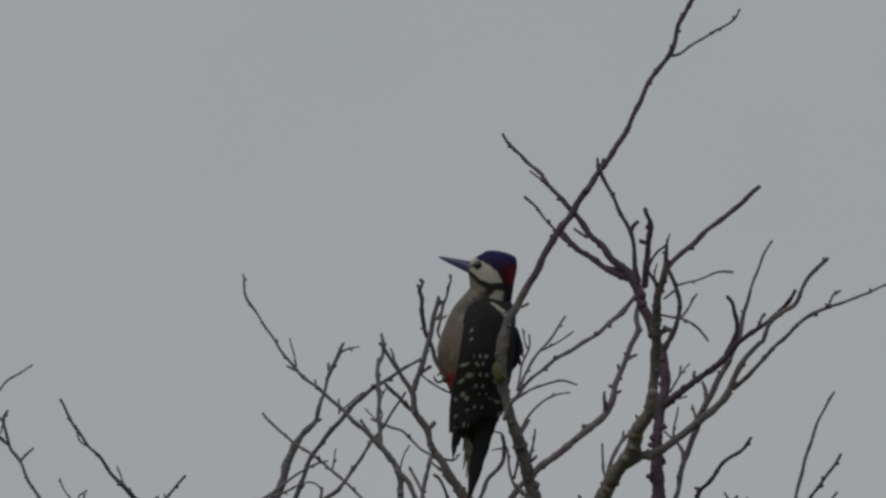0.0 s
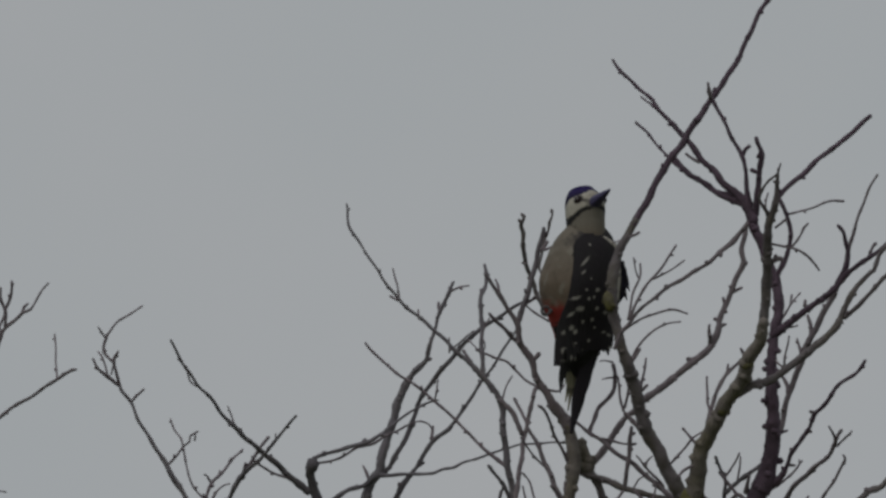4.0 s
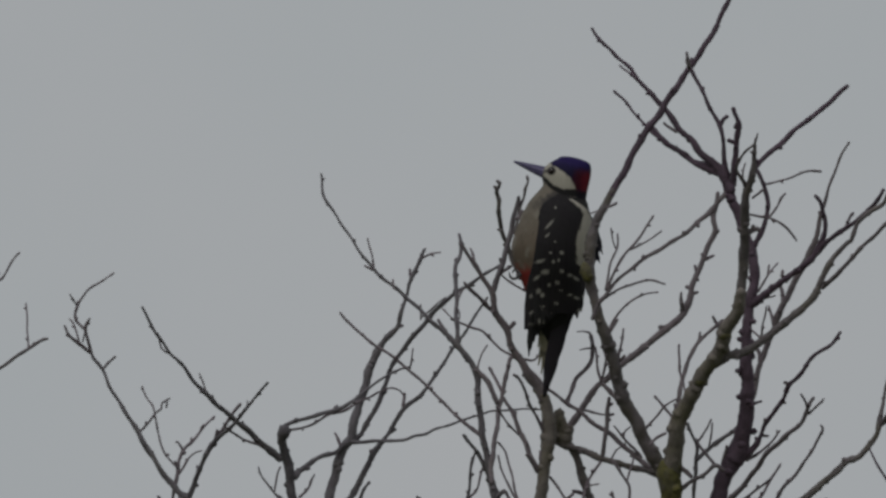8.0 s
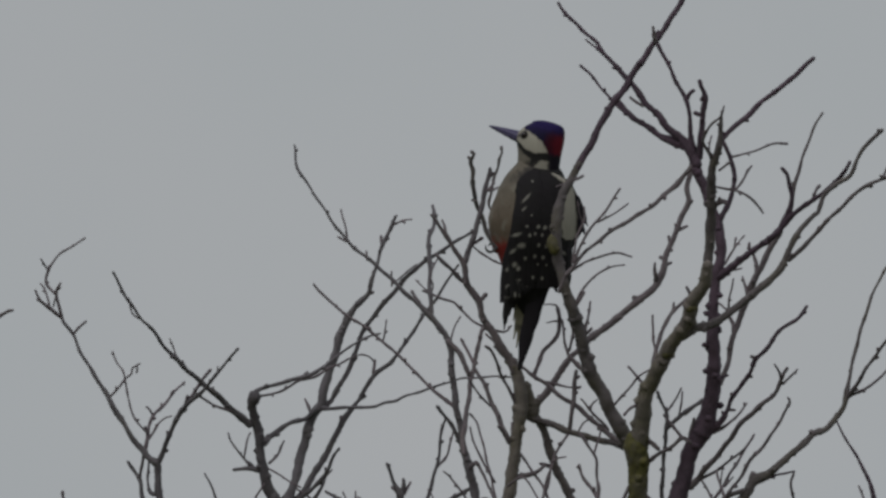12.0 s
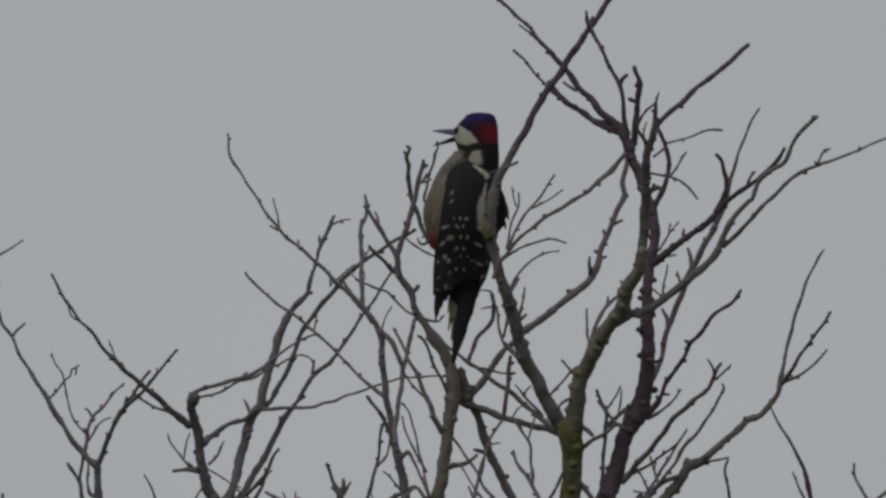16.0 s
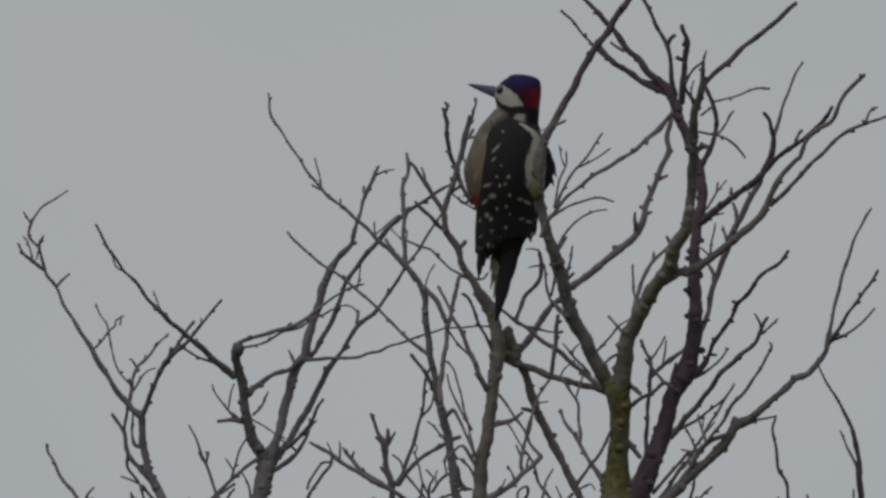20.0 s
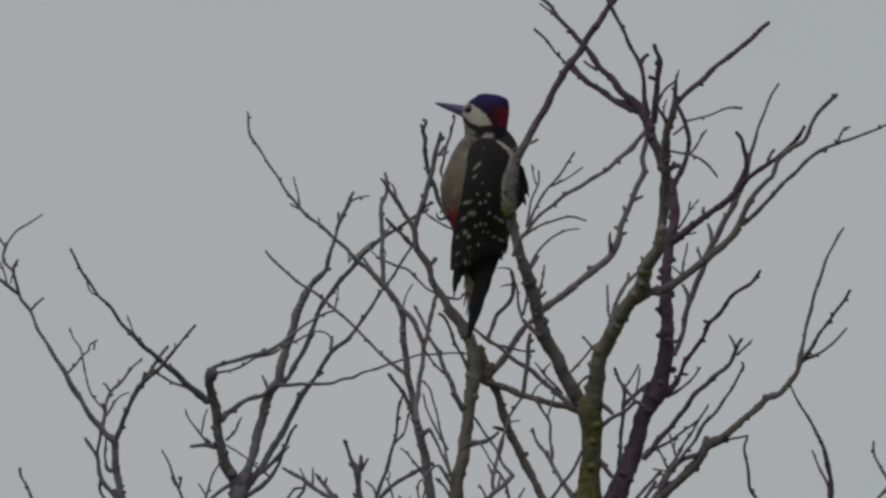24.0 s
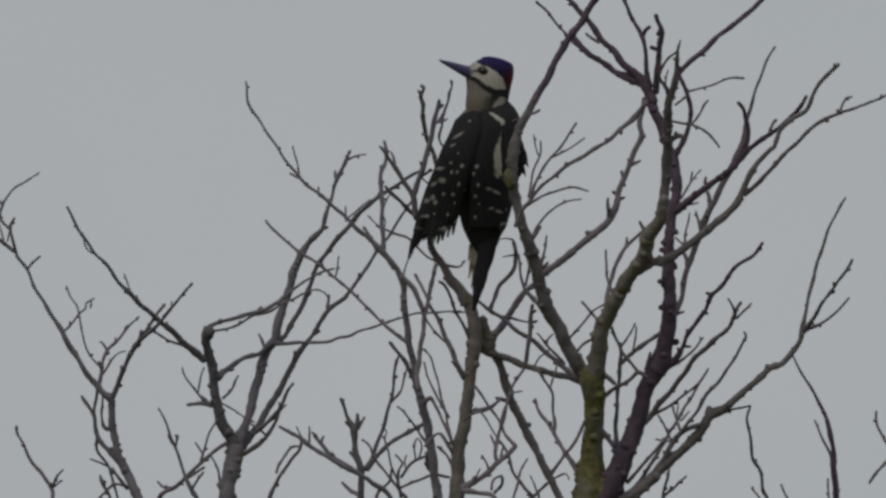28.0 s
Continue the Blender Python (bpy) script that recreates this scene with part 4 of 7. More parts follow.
def fill_left_crown(crown):
    SLATE_CROWNS.append(crown)
    stem("limb", crown, (15.2,145,-537.7,12), (1.9,107,-339.9,9.2), (-0.8,78,-189.3,7.4), (-0.9,69,-141.7,6.8), (2.1,66,-113.8,7.3), (7.6,65,-90.5,7.8), (8.6,65,-80.0,7.3), (17.7,65,-61.5,4.1), (27.3,61,-23.3,4), (35.9,56,4.3,4.1), (43.5,54,14.3,4.3), (47.0,50,31.7,3.7), (54.7,45,53.8,3.7), (59.2,40,69.9,4.3), (63.8,37,80.6,3.2), (66.9,34,87.8,3.7), (73.0,32,96.6,2.5), (80.6,29,104.8,2.5), (85.7,27,109.6,2), (88.7,24,119.3,2), (93.3,19,133.8,1.7), (96.8,16,145.9,1.5), (101.9,12,158.1,1.9), (107.0,9,167.8,1.9), (111.1,7,176.7,1.2))
    stem("limb", crown, (8.6,65,-82.6,6.4), (-4.5,55,-61.6,4.6), (-10.1,46,-40.3,4.1), (-12.1,37,-19.2,4.1), (-16.5,26,-3.6,3.8), (-19.0,20,4.3,4), (-17.0,16,9.6,5.4), (-14.9,14,13.0,5.6))
    stem("branch", crown, (-8.5,40,-25.3,4.1), (-0.5,42,-17.9,2.3), (9.6,44,-9.9,2.3), (19.7,47,-4.0,2.3), (29.9,49,-0.3,2.1), (39.0,50,7.8,1.9))
    stem("branch", crown, (-19.6,31,-11.3,3.7), (-30.7,24,-4.2,3.2), (-45.8,12,7.3,2.7), (-58.3,1,16.0,2.3), (-73.3,-12,25.5,2.1), (-80.8,-20,31.5,2.3), (-93.3,-30,41.7,1.7), (-108.3,-46,58.5,1.4), (-118.2,-53,66.9,1.2), (-128.2,-63,79.9,1.4), (-135.7,-71,90.8,1.2), (-141.1,-78,101.5,1.1))
    stem("twig", crown, (-118.3,-52,65.1,0.79), (-124.3,-56,68.7,0.74), (-126.7,-63,77.3,0.74))
    stem("twig", crown, (-84.8,-24,35.6,0.89), (-88.3,-27,45.3,0.74), (-91.4,-29,52.6,0.6))
    stem("branch", crown, (-15.4,14,15.2,1.9), (-5.3,13,19.0,1.9), (15.0,12,24.6,1.8), (32.7,12,29.9,2), (45.3,13,36.9,1.5), (55.5,13,45.8,1.3), (70.7,12,56.6,1.1), (85.9,11,65.3,1.1), (97.0,11,67.9,0.79))
    stem("twig", crown, (-12.9,15,11.3,1.1), (-0.3,17,13.5,1.1), (14.9,20,21.0,1.1), (25.0,22,27.7,1.4), (40.2,25,32.8,1.4), (50.3,27,39.6,0.98), (60.4,28,45.1,0.98), (70.5,28,49.8,0.79), (80.7,28,53.0,0.79), (88.3,29,50.7,0.75), (90.8,30,47.3,0.65))
    stem("branch", crown, (15.2,145,-537.7,7.7), (-61.2,108,-339.6,6.2), (-76.1,81,-188.7,4.9), (-76.5,72,-141.0,4.6), (-87.8,71,-109.8,4.1), (-97.0,70,-89.3,3.7), (-102.1,66,-66.7,3.2), (-103.6,60,-47.3,3.2), (-103.6,57,-40.0,3.2), (-113.3,55,-33.8,2.7), (-127.5,49,-15.9,2.3), (-140.1,43,3.5,2.3), (-147.7,39,16.6,2.3), (-157.9,35,32.8,1.7), (-170.6,30,52.5,1.4), (-179.3,26,71.0,1.4), (-188.4,24,84.1,1.4))
    stem("branch", crown, (-103.6,57,-40.0,3.2), (-99.5,52,-33.6,2.3), (-91.7,36,-16.8,2.1), (-83.9,23,-4.5,2.3), (-76.2,12,3.2,2.3), (-63.3,-1,10.3,1.7), (-50.5,-17,21.8,1.4), (-40.2,-29,31.5,1.2), (-29.9,-41,40.5,1.2))
    stem("twig", crown, (-48.9,-18,22.6,0.89), (-48.4,-22,29.3,0.6))
    stem("twig", crown, (-77.2,13,2.4,1.7), (-68.6,12,16.1,1.4), (-63.6,11,23.8,1.4), (-55.5,10,34.5,1.4))
    stem("twig", crown, (-28.2,25,-4.5,1.3), (-38.2,18,-2.1,1.2), (-55.8,7,2.9,1.1), (-66.9,-0,8.4,0.98), (-69.8,-4,13.6,0.74))
    stem("twig", crown, (-77.7,13,3.4,1.4), (-76.1,9,10.1,1.2))
    stem("twig", crown, (-179.3,26,71.5,1.2), (-174.6,23,76.4,1.1), (-167.0,19,82.2,0.98))
    stem("twig", crown, (-190.3,23,86.3,1.4), (-201.9,18,95.2,1.9), (-209.4,13,100.9,1.2), (-213.4,9,108.0,0.98))
    stem("twig", crown, (-188.2,24,82.8,1.4), (-194.2,13,104.4,1.4), (-190.1,6,114.2,0.98))
    stem("twig", crown, (-194.2,13,104.4,1.2), (-203.4,12,115.6,1.4), (-201.9,10,126.3,1.2), (-196.4,9,135.0,0.98), (-190.4,9,142.8,0.98), (-179.3,9,149.3,0.89), (-168.2,10,157.4,0.75))
    stem("twig", crown, (-202.0,10,127.3,0.89), (-208.4,1,135.4,0.75))
    stem("twig", crown, (-200.4,17,96.6,0.98), (-205.6,20,114.1,0.89), (-208.7,21,118.1,0.75))
    stem("twig", crown, (-196.8,18,95.4,0.75), (-194.2,12,106.9,0.75))
    stem("twig", crown, (-147.7,40,15.7,1.4), (-140.2,39,23.4,0.98), (-132.6,38,33.1,0.98), (-126.5,37,37.7,0.89), (-126.0,36,43.2,0.79), (-119.4,36,47.2,0.75))
    stem("twig", crown, (-122.4,37,38.7,0.98), (-121.4,34,44.7,0.79), (-125.9,33,42.4,0.79))
    stem("twig", crown, (-132.6,38,33.1,0.98), (-134.7,38,41.1,0.89), (-140.3,39,49.7,0.79), (-144.5,40,59.3,0.7))
    stem("twig", crown, (-132.6,38,32.6,0.98), (-129.5,39,15.4,0.89), (-127.4,39,5.1,0.89), (-122.3,40,-5.2,0.98), (-113.1,41,-15.4,0.98))
    stem("twig", crown, (-116.3,55,-33.8,1.7), (-112.4,58,-16.4,1.9), (-112.0,59,-5.4,1.4), (-107.5,62,5.3,1.7), (-100.0,66,14.7,1.4), (-91.5,70,26.4,1.2), (-80.0,77,41.3,0.89))
    stem("twig", crown, (-100.0,66,13.7,0.98), (-100.5,66,18.4,0.98))
    stem("twig", crown, (-92.5,70,24.8,1.2), (-91.5,71,29.2,0.99))
    stem("twig", crown, (-107.5,62,4.7,1.2), (-110.0,60,9.4,0.98), (-112.6,58,12.7,0.79))
    stem("twig", crown, (-111.4,58,-17.4,1.2), (-102.3,55,-3.9,0.98), (-95.7,54,2.0,0.79), (-91.1,53,3.0,0.6))
    stem("twig", crown, (-112.4,58,-13.7,1.2), (-114.9,51,-7.5,0.98))
    stem("branch", crown, (-87.8,72,-112.4,2.7), (-96.0,72,-97.7,2.3), (-104.7,73,-85.9,2.3), (-112.4,74,-77.7,2.1), (-117.6,76,-66.8,1.9), (-118.7,77,-53.2,1.9), (-122.8,79,-44.9,1.7), (-130.6,81,-32.2,1.4))
    stem("twig", crown, (-120.2,78,-50.3,1.4), (-118.6,71,-41.6,1.4), (-116.0,63,-30.7,1.4))
    stem("branch", crown, (-102.1,66,-66.7,2.3), (-109.9,70,-64.0,1.9), (-112.0,73,-54.3,1.2), (-112.6,77,-42.9,1.1), (-111.3,82,-25.8,0.99))
    stem("branch", crown, (-103.2,72,-83.5,2.3), (-107.3,73,-83.2,1.4))
    stem("twig", crown, (-116.5,75,-68.4,1.4), (-116.6,83,-81.6,1.4), (-107.5,90,-93.0,1.2), (-102.5,97,-106.0,1.2), (-97.5,106,-124.7,1.2))
    stem("twig", crown, (-107.6,91,-94.4,1.1), (-115.2,89,-91.1,0.89), (-122.8,88,-88.3,0.8))
    stem("twig", crown, (-89.3,72,-120.1,1.9), (-95.8,65,-113.0,1.4), (-102.8,57,-104.5,1.2))
    stem("twig", crown, (15.2,145,-537.7,2.4), (-84.1,110,-336.5,1.9), (-103.4,84,-183.2,1.6), (-104.0,76,-134.8,1.4), (-108.5,66,-121.7,1.4), (-111.9,61,-115.1,1.9), (-113.4,58,-111.6,0.98))
    stem("twig", crown, (-90.8,71,-117.9,1.4), (-99.5,75,-115.3,1.2), (-107.2,80,-118.6,1.2), (-117.5,91,-128.3,1.2))
    stem("twig", crown, (15.2,145,-537.7,3.2), (-127.8,95,-340.2,2.5), (-155.4,57,-190.0,2), (-156.1,45,-142.6,1.9), (-156.2,45,-126.9,1.9), (-164.9,46,-113.7,1.7), (-173.5,45,-103.3,1.7), (-182.7,43,-85.6,1.2), (-187.3,42,-77.1,1.2), (-187.8,40,-70.2,1.4))
    stem("twig", crown, (-156.2,45,-126.9,1.4), (-152.0,37,-118.5,1.1), (-145.8,31,-113.3,0.98))
    stem("twig", crown, (-154.6,44,-125.7,0.98), (-147.1,45,-119.1,0.79))
    stem("branch", crown, (-19.7,48,-44.0,2.3), (-25.8,48,-38.1,0.98), (-36.1,49,-23.8,0.89), (-40.2,50,-13.2,0.7))
    stem("twig", crown, (-25.8,48,-38.2,0.98), (-23.4,48,-24.0,0.89), (-19.8,49,-13.4,0.75))
    stem("branch", crown, (-8.1,50,-49.7,2.7), (-20.7,49,-46.9,2.3), (-28.3,49,-47.0,1.9), (-34.9,49,-48.1,1.4))
    stem("branch", crown, (15.2,145,-537.7,3.2), (-17.6,77,-344.5,2.5), (-23.7,25,-198.0,2), (-23.9,9,-151.8,1.9), (-29.9,6,-139.4,2.3), (-35.0,4,-129.6,1.7), (-39.0,0,-117.5,1.3), (-43.5,-4,-105.6,1.4), (-49.1,-10,-92.4,1.2), (-54.1,-16,-79.9,0.98), (-59.6,-22,-69.9,0.79))
    stem("twig", crown, (-44.5,-6,-100.9,1.2), (-42.4,-13,-92.3,0.98))
    stem("twig", crown, (-47.6,-7,-98.5,1.4), (-51.1,-10,-91.4,1.2))
    stem("twig", crown, (15.2,145,-537.7,3.5), (-48.5,107,-335.4,2.8), (-60.9,79,-181.3,2.3), (-61.3,70,-132.6,2.1), (-46.1,65,-120.4,1.9), (-30.8,60,-107.4,1.7), (-20.7,57,-97.7,1.7), (-8.0,56,-87.7,1.7), (-0.4,55,-82.5,1.9))
    stem("twig", crown, (-23.2,58,-99.1,1.4), (-20.7,54,-90.7,1.1), (-15.6,48,-76.4,0.98), (-7.9,44,-61.9,0.89))
    stem("twig", crown, (-21.7,54,-91.6,0.98), (-28.2,51,-82.5,0.79))
    stem("twig", crown, (-45.0,65,-120.9,1.4), (-56.3,70,-119.1,1.2), (-62.4,72,-113.3,0.98))
    stem("twig", crown, (-38.4,63,-114.6,1.4), (-28.3,59,-109.2,1.4), (-20.1,56,-104.8,1.2))
    stem("twig", crown, (-30.9,6,-138.5,1.4), (-24.8,-1,-130.7,1.1), (-19.7,-6,-124.4,0.98))
    stem("twig", crown, (-5.5,66,-116.4,1.4), (-8.0,61,-104.7,0.98), (-13.6,56,-94.4,0.75))
    stem("twig", crown, (-3.0,47,-42.7,1.4), (4.6,50,-34.1,0.98), (7.6,51,-27.4,1.2), (10.6,53,-20.1,0.75))
    stem("twig", crown, (-5.5,49,-45.9,0.89), (9.7,48,-55.5,0.79), (25.0,48,-64.9,0.79))
    stem("branch", crown, (10.6,67,-86.2,4.1), (24.7,70,-66.5,3.1), (31.3,72,-55.7,2.8), (40.9,73,-39.1,2.7), (49.5,74,-24.2,2.5), (62.2,70,1.1,2.4), (72.8,67,15.7,2.3), (78.4,66,22.7,2), (90.6,62,42.6,2.3), (103.8,60,52.2,2), (109.9,59,59.2,1.6), (123.2,56,77.3,1.5), (133.3,53,93.0,1.5), (146.6,51,110.8,1.3), (159.3,49,131.4,1.2), (166.9,49,142.3,0.99))
    stem("twig", crown, (90.1,61,45.1,1.9), (91.1,64,52.6,1.4), (91.6,65,58.3,1.4))
    stem("twig", crown, (61.7,70,1.6,1.9), (61.2,68,6.3,1.9))
    stem("branch", crown, (24.8,70,-69.7,2), (35.0,59,-63.2,2), (46.3,46,-55.0,1.7), (54.0,31,-42.3,1.5), (60.1,22,-35.6,1.2))
    stem("branch", crown, (11.7,67,-90.6,2.7), (18.8,66,-87.7,2.3), (36.0,62,-74.5,2), (44.1,60,-61.0,1.4), (46.7,58,-53.4,1.1), (53.8,58,-46.1,0.75))
    stem("twig", crown, (19.7,65,-60.5,0.98), (32.4,68,-68.6,1.1), (35.9,70,-72.0,0.98))
    stem("branch", crown, (42.5,55,10.9,2.3), (51.6,55,16.6,2.3), (60.2,53,31.4,2.3), (69.9,51,48.7,2.3), (74.4,49,61.3,2.1), (78.0,47,72.8,2.1), (84.1,43,83.4,2.1), (91.7,39,93.3,2.1), (100.9,34,103.6,2.1), (108.0,31,111.1,2.3), (121.2,24,125.0,2), (133.9,18,135.0,2), (146.6,13,142.2,1.7), (161.9,8,151.2,1.5), (178.1,2,159.7,1.3))
    stem("twig", crown, (107.0,29,116.8,0.98), (107.0,23,129.4,0.7))
    stem("twig", crown, (107.5,28,118.7,0.79), (121.2,20,128.3,0.75), (129.4,16,133.4,0.65))
    stem("twig", crown, (34.9,56,3.3,1.7), (31.8,57,12.4,1.4), (28.7,58,20.4,0.98))
    stem("branch", crown, (38.9,55,10.8,2.3), (55.2,47,8.1,1.7), (73.1,38,7.0,1.5), (90.9,31,5.0,1.4), (101.1,26,8.4,1.3), (111.2,22,8.5,1.3), (121.4,18,12.6,1.1), (141.7,11,17.1,1.1), (156.9,6,21.4,0.98), (172.1,1,23.8,0.98), (197.4,-6,23.4,0.89), (220.2,-13,21.6,0.79))
    stem("branch", crown, (15.2,145,-537.7,4.6), (103.1,99,-341.9,3.7), (120.0,63,-193.0,3), (120.4,52,-146.0,2.7), (121.4,41,-120.2,2.7), (120.4,37,-110.7,3.2), (116.4,32,-96.2,2.5), (114.4,28,-81.6,3), (113.9,26,-74.3,3.2), (108.8,23,-66.3,1.7), (102.7,16,-50.7,1.4))
    stem("branch", crown, (115.9,26,-75.3,2.3), (117.9,25,-69.4,1.9), (117.4,23,-63.5,1.4))
    stem("twig", crown, (117.9,27,-76.7,1.9), (124.0,31,-64.2,0.98))
    stem("twig", crown, (112.3,26,-75.3,1.9), (107.3,26,-70.0,1.4))
    stem("branch", crown, (116.4,34,-102.0,2.3), (111.3,36,-95.4,1.7))
    stem("branch", crown, (15.2,145,-537.7,3.9), (127.3,68,-345.4,3.1), (148.9,9,-199.7,2.5), (149.5,-9,-153.8,2.3), (131.8,-19,-138.1,2.3), (121.8,-23,-132.3,2.3), (96.6,-30,-120.0,2.1), (76.4,-33,-107.7,2.1), (66.3,-34,-100.3,1.9), (56.2,-35,-94.2,1.4), (48.6,-36,-90.2,1.2))
    stem("twig", crown, (68.8,-34,-101.3,0.98), (63.8,-40,-91.2,0.65))
    stem("twig", crown, (74.9,-33,-105.3,1.2), (75.4,-38,-98.5,0.98), (74.9,-42,-91.7,0.69))
    stem("branch", crown, (119.2,-24,-130.4,2.1), (93.9,-15,-111.0,1.7), (85.3,-12,-99.9,1.9), (79.7,-11,-91.7,1.9))
    stem("twig", crown, (85.3,-12,-99.8,1.4), (87.4,-16,-94.1,0.98))
    stem("twig", crown, (81.3,-12,-92.9,1.4), (77.2,-15,-90.1,0.98))
    stem("twig", crown, (66.2,-18,-104.0,1.2), (58.6,-21,-106.3,1.1), (48.6,-25,-121.3,1.3), (46.1,-26,-131.0,1.1))
    stem("twig", crown, (15.2,145,-537.7,3.9), (34.4,75,-344.1,3.1), (38.2,23,-197.2,2.5), (38.3,6,-150.8,2.3), (45.9,-4,-134.1,1.9), (51.0,-9,-125.0,1.5), (58.6,-13,-115.7,1.4), (66.2,-17,-107.3,1.4), (67.7,-20,-99.2,1.2))
    stem("twig", crown, (15.2,145,-537.7,3.9), (103.9,97,-338.4,3.1), (121.0,61,-186.8,2.5), (121.4,49,-139.0,2.3), (111.3,52,-126.8,1.9), (103.6,54,-118.8,1.4))
    stem("branch", crown, (121.5,38,-113.1,2.1), (127.5,37,-106.6,1.9), (131.6,35,-98.1,1.7), (137.7,32,-83.2,1.7), (141.7,29,-70.9,1.7), (146.8,25,-53.8,1.5), (150.3,18,-37.1,1.3), (151.8,10,-20.9,1.4), (155.9,5,-11.7,0.89))
    stem("twig", crown, (147.8,24,-52.4,1.3), (156.9,28,-39.9,1.1), (160.9,30,-23.5,0.98), (162.9,31,-12.7,0.75))
    stem("branch", crown, (126.5,38,-111.6,2.3), (134.1,32,-101.5,2.1), (146.8,24,-90.4,1.9), (159.5,18,-84.2,1.9), (174.7,10,-77.3,1.9), (182.2,7,-75.6,1.9))
    stem("twig", crown, (15.2,145,-537.7,2.4), (137.0,67,-345.5,1.9), (160.5,9,-199.8,1.6), (161.1,-10,-153.9,1.4), (156.0,-13,-144.2,1.4), (147.0,-16,-132.1,1.2), (134.3,-21,-117.6,1.2), (129.3,-24,-105.4,1.1), (121.7,-25,-99.5,0.88))
    stem("twig", crown, (153.5,-19,-134.5,1.1), (148.0,-23,-123.4,0.98), (146.0,-26,-111.2,0.98), (141.9,-29,-98.9,0.88), (143.9,-30,-93.9,0.79), (139.9,-31,-87.4,0.74))
    stem("twig", crown, (157.0,-11,-149.0,1.6), (154.0,-19,-135.4,1.4), (155.0,-24,-126.2,1.2), (158.6,-26,-121.7,1.1), (152.0,-30,-114.8,0.79))
    stem("twig", crown, (157.1,-20,-133.1,1.3), (163.1,-23,-124.9,1.3), (169.7,-24,-118.5,1.3), (180.8,-26,-113.6,1.3))
    stem("twig", crown, (170.2,-24,-118.5,0.98), (168.6,-24,-105.5,0.98), (172.2,-24,-97.7,0.88), (175.2,-21,-104.6,0.88), (172.7,-15,-115.2,0.88))
    stem("twig", crown, (155.0,-15,-142.2,1.3), (172.2,-12,-133.6,1.2), (188.3,-10,-126.9,1.2))
    stem("twig", crown, (15.2,145,-537.7,2.6), (114.7,66,-345.2,2.1), (133.8,7,-199.4,1.6), (134.3,-12,-153.4,1.5), (141.9,-12,-139.8,1.3), (146.9,-11,-133.5,1.2), (148.4,-12,-123.1,0.98))
    stem("branch", crown, (187.3,-7,-127.3,2.3), (181.3,-13,-121.3,2.3), (179.7,-21,-109.8,1.9))
    stem("twig", crown, (180.3,-22,-103.4,1.2), (174.7,-28,-96.1,1.1), (167.1,-35,-87.4,0.98), (159.6,-41,-77.6,0.88), (153.5,-44,-74.2,0.74))
    stem("twig", crown, (161.1,-22,-125.8,0.98), (160.1,-19,-117.3,0.88), (162.1,-17,-111.5,0.74))
    stem("branch", crown, (348.7,66,-87.6,3.7), (349.7,62,-80.7,2.7), (349.6,53,-64.7,1.9), (351.1,38,-42.4,1.8), (353.0,22,-20.5,1.8), (353.9,14,-7.9,1.6), (349.4,7,2.0,1.4), (345.3,1,11.9,1.3))
    stem("branch", crown, (353.5,20,-18.3,2), (362.1,16,-10.4,1.9), (375.7,12,-1.1,1.9), (394.9,6,12.0,1.9))
    stem("twig", crown, (369.7,14,-6.7,1.3), (382.3,13,3.5,1.3), (394.0,13,7.7,1.3))
    stem("twig", crown, (352.9,12,-6.2,0.98), (359.5,6,2.6,0.98), (367.0,-3,13.9,0.79))
    stem("twig", crown, (364.6,15,-7.6,0.98), (366.6,11,3.0,0.98), (368.1,7,13.4,0.74))
    stem("twig", crown, (107.5,9,168.3,1.2), (117.2,5,171.6,0.84), (125.3,3,172.6,0.7))
    stem("twig", crown, (99.4,14,149.8,1.4), (97.3,15,155.3,1.4), (97.3,16,160.7,1.1))
    stem("twig", crown, (85.7,27,109.1,1.4), (90.7,27,111.1,1.4))
    stem("limb", crown, (6.6,65,-99.3,7.3), (8.1,67,-88.4,7.8), (9.6,69,-79.6,7.1), bark=BARK_MOSSY)


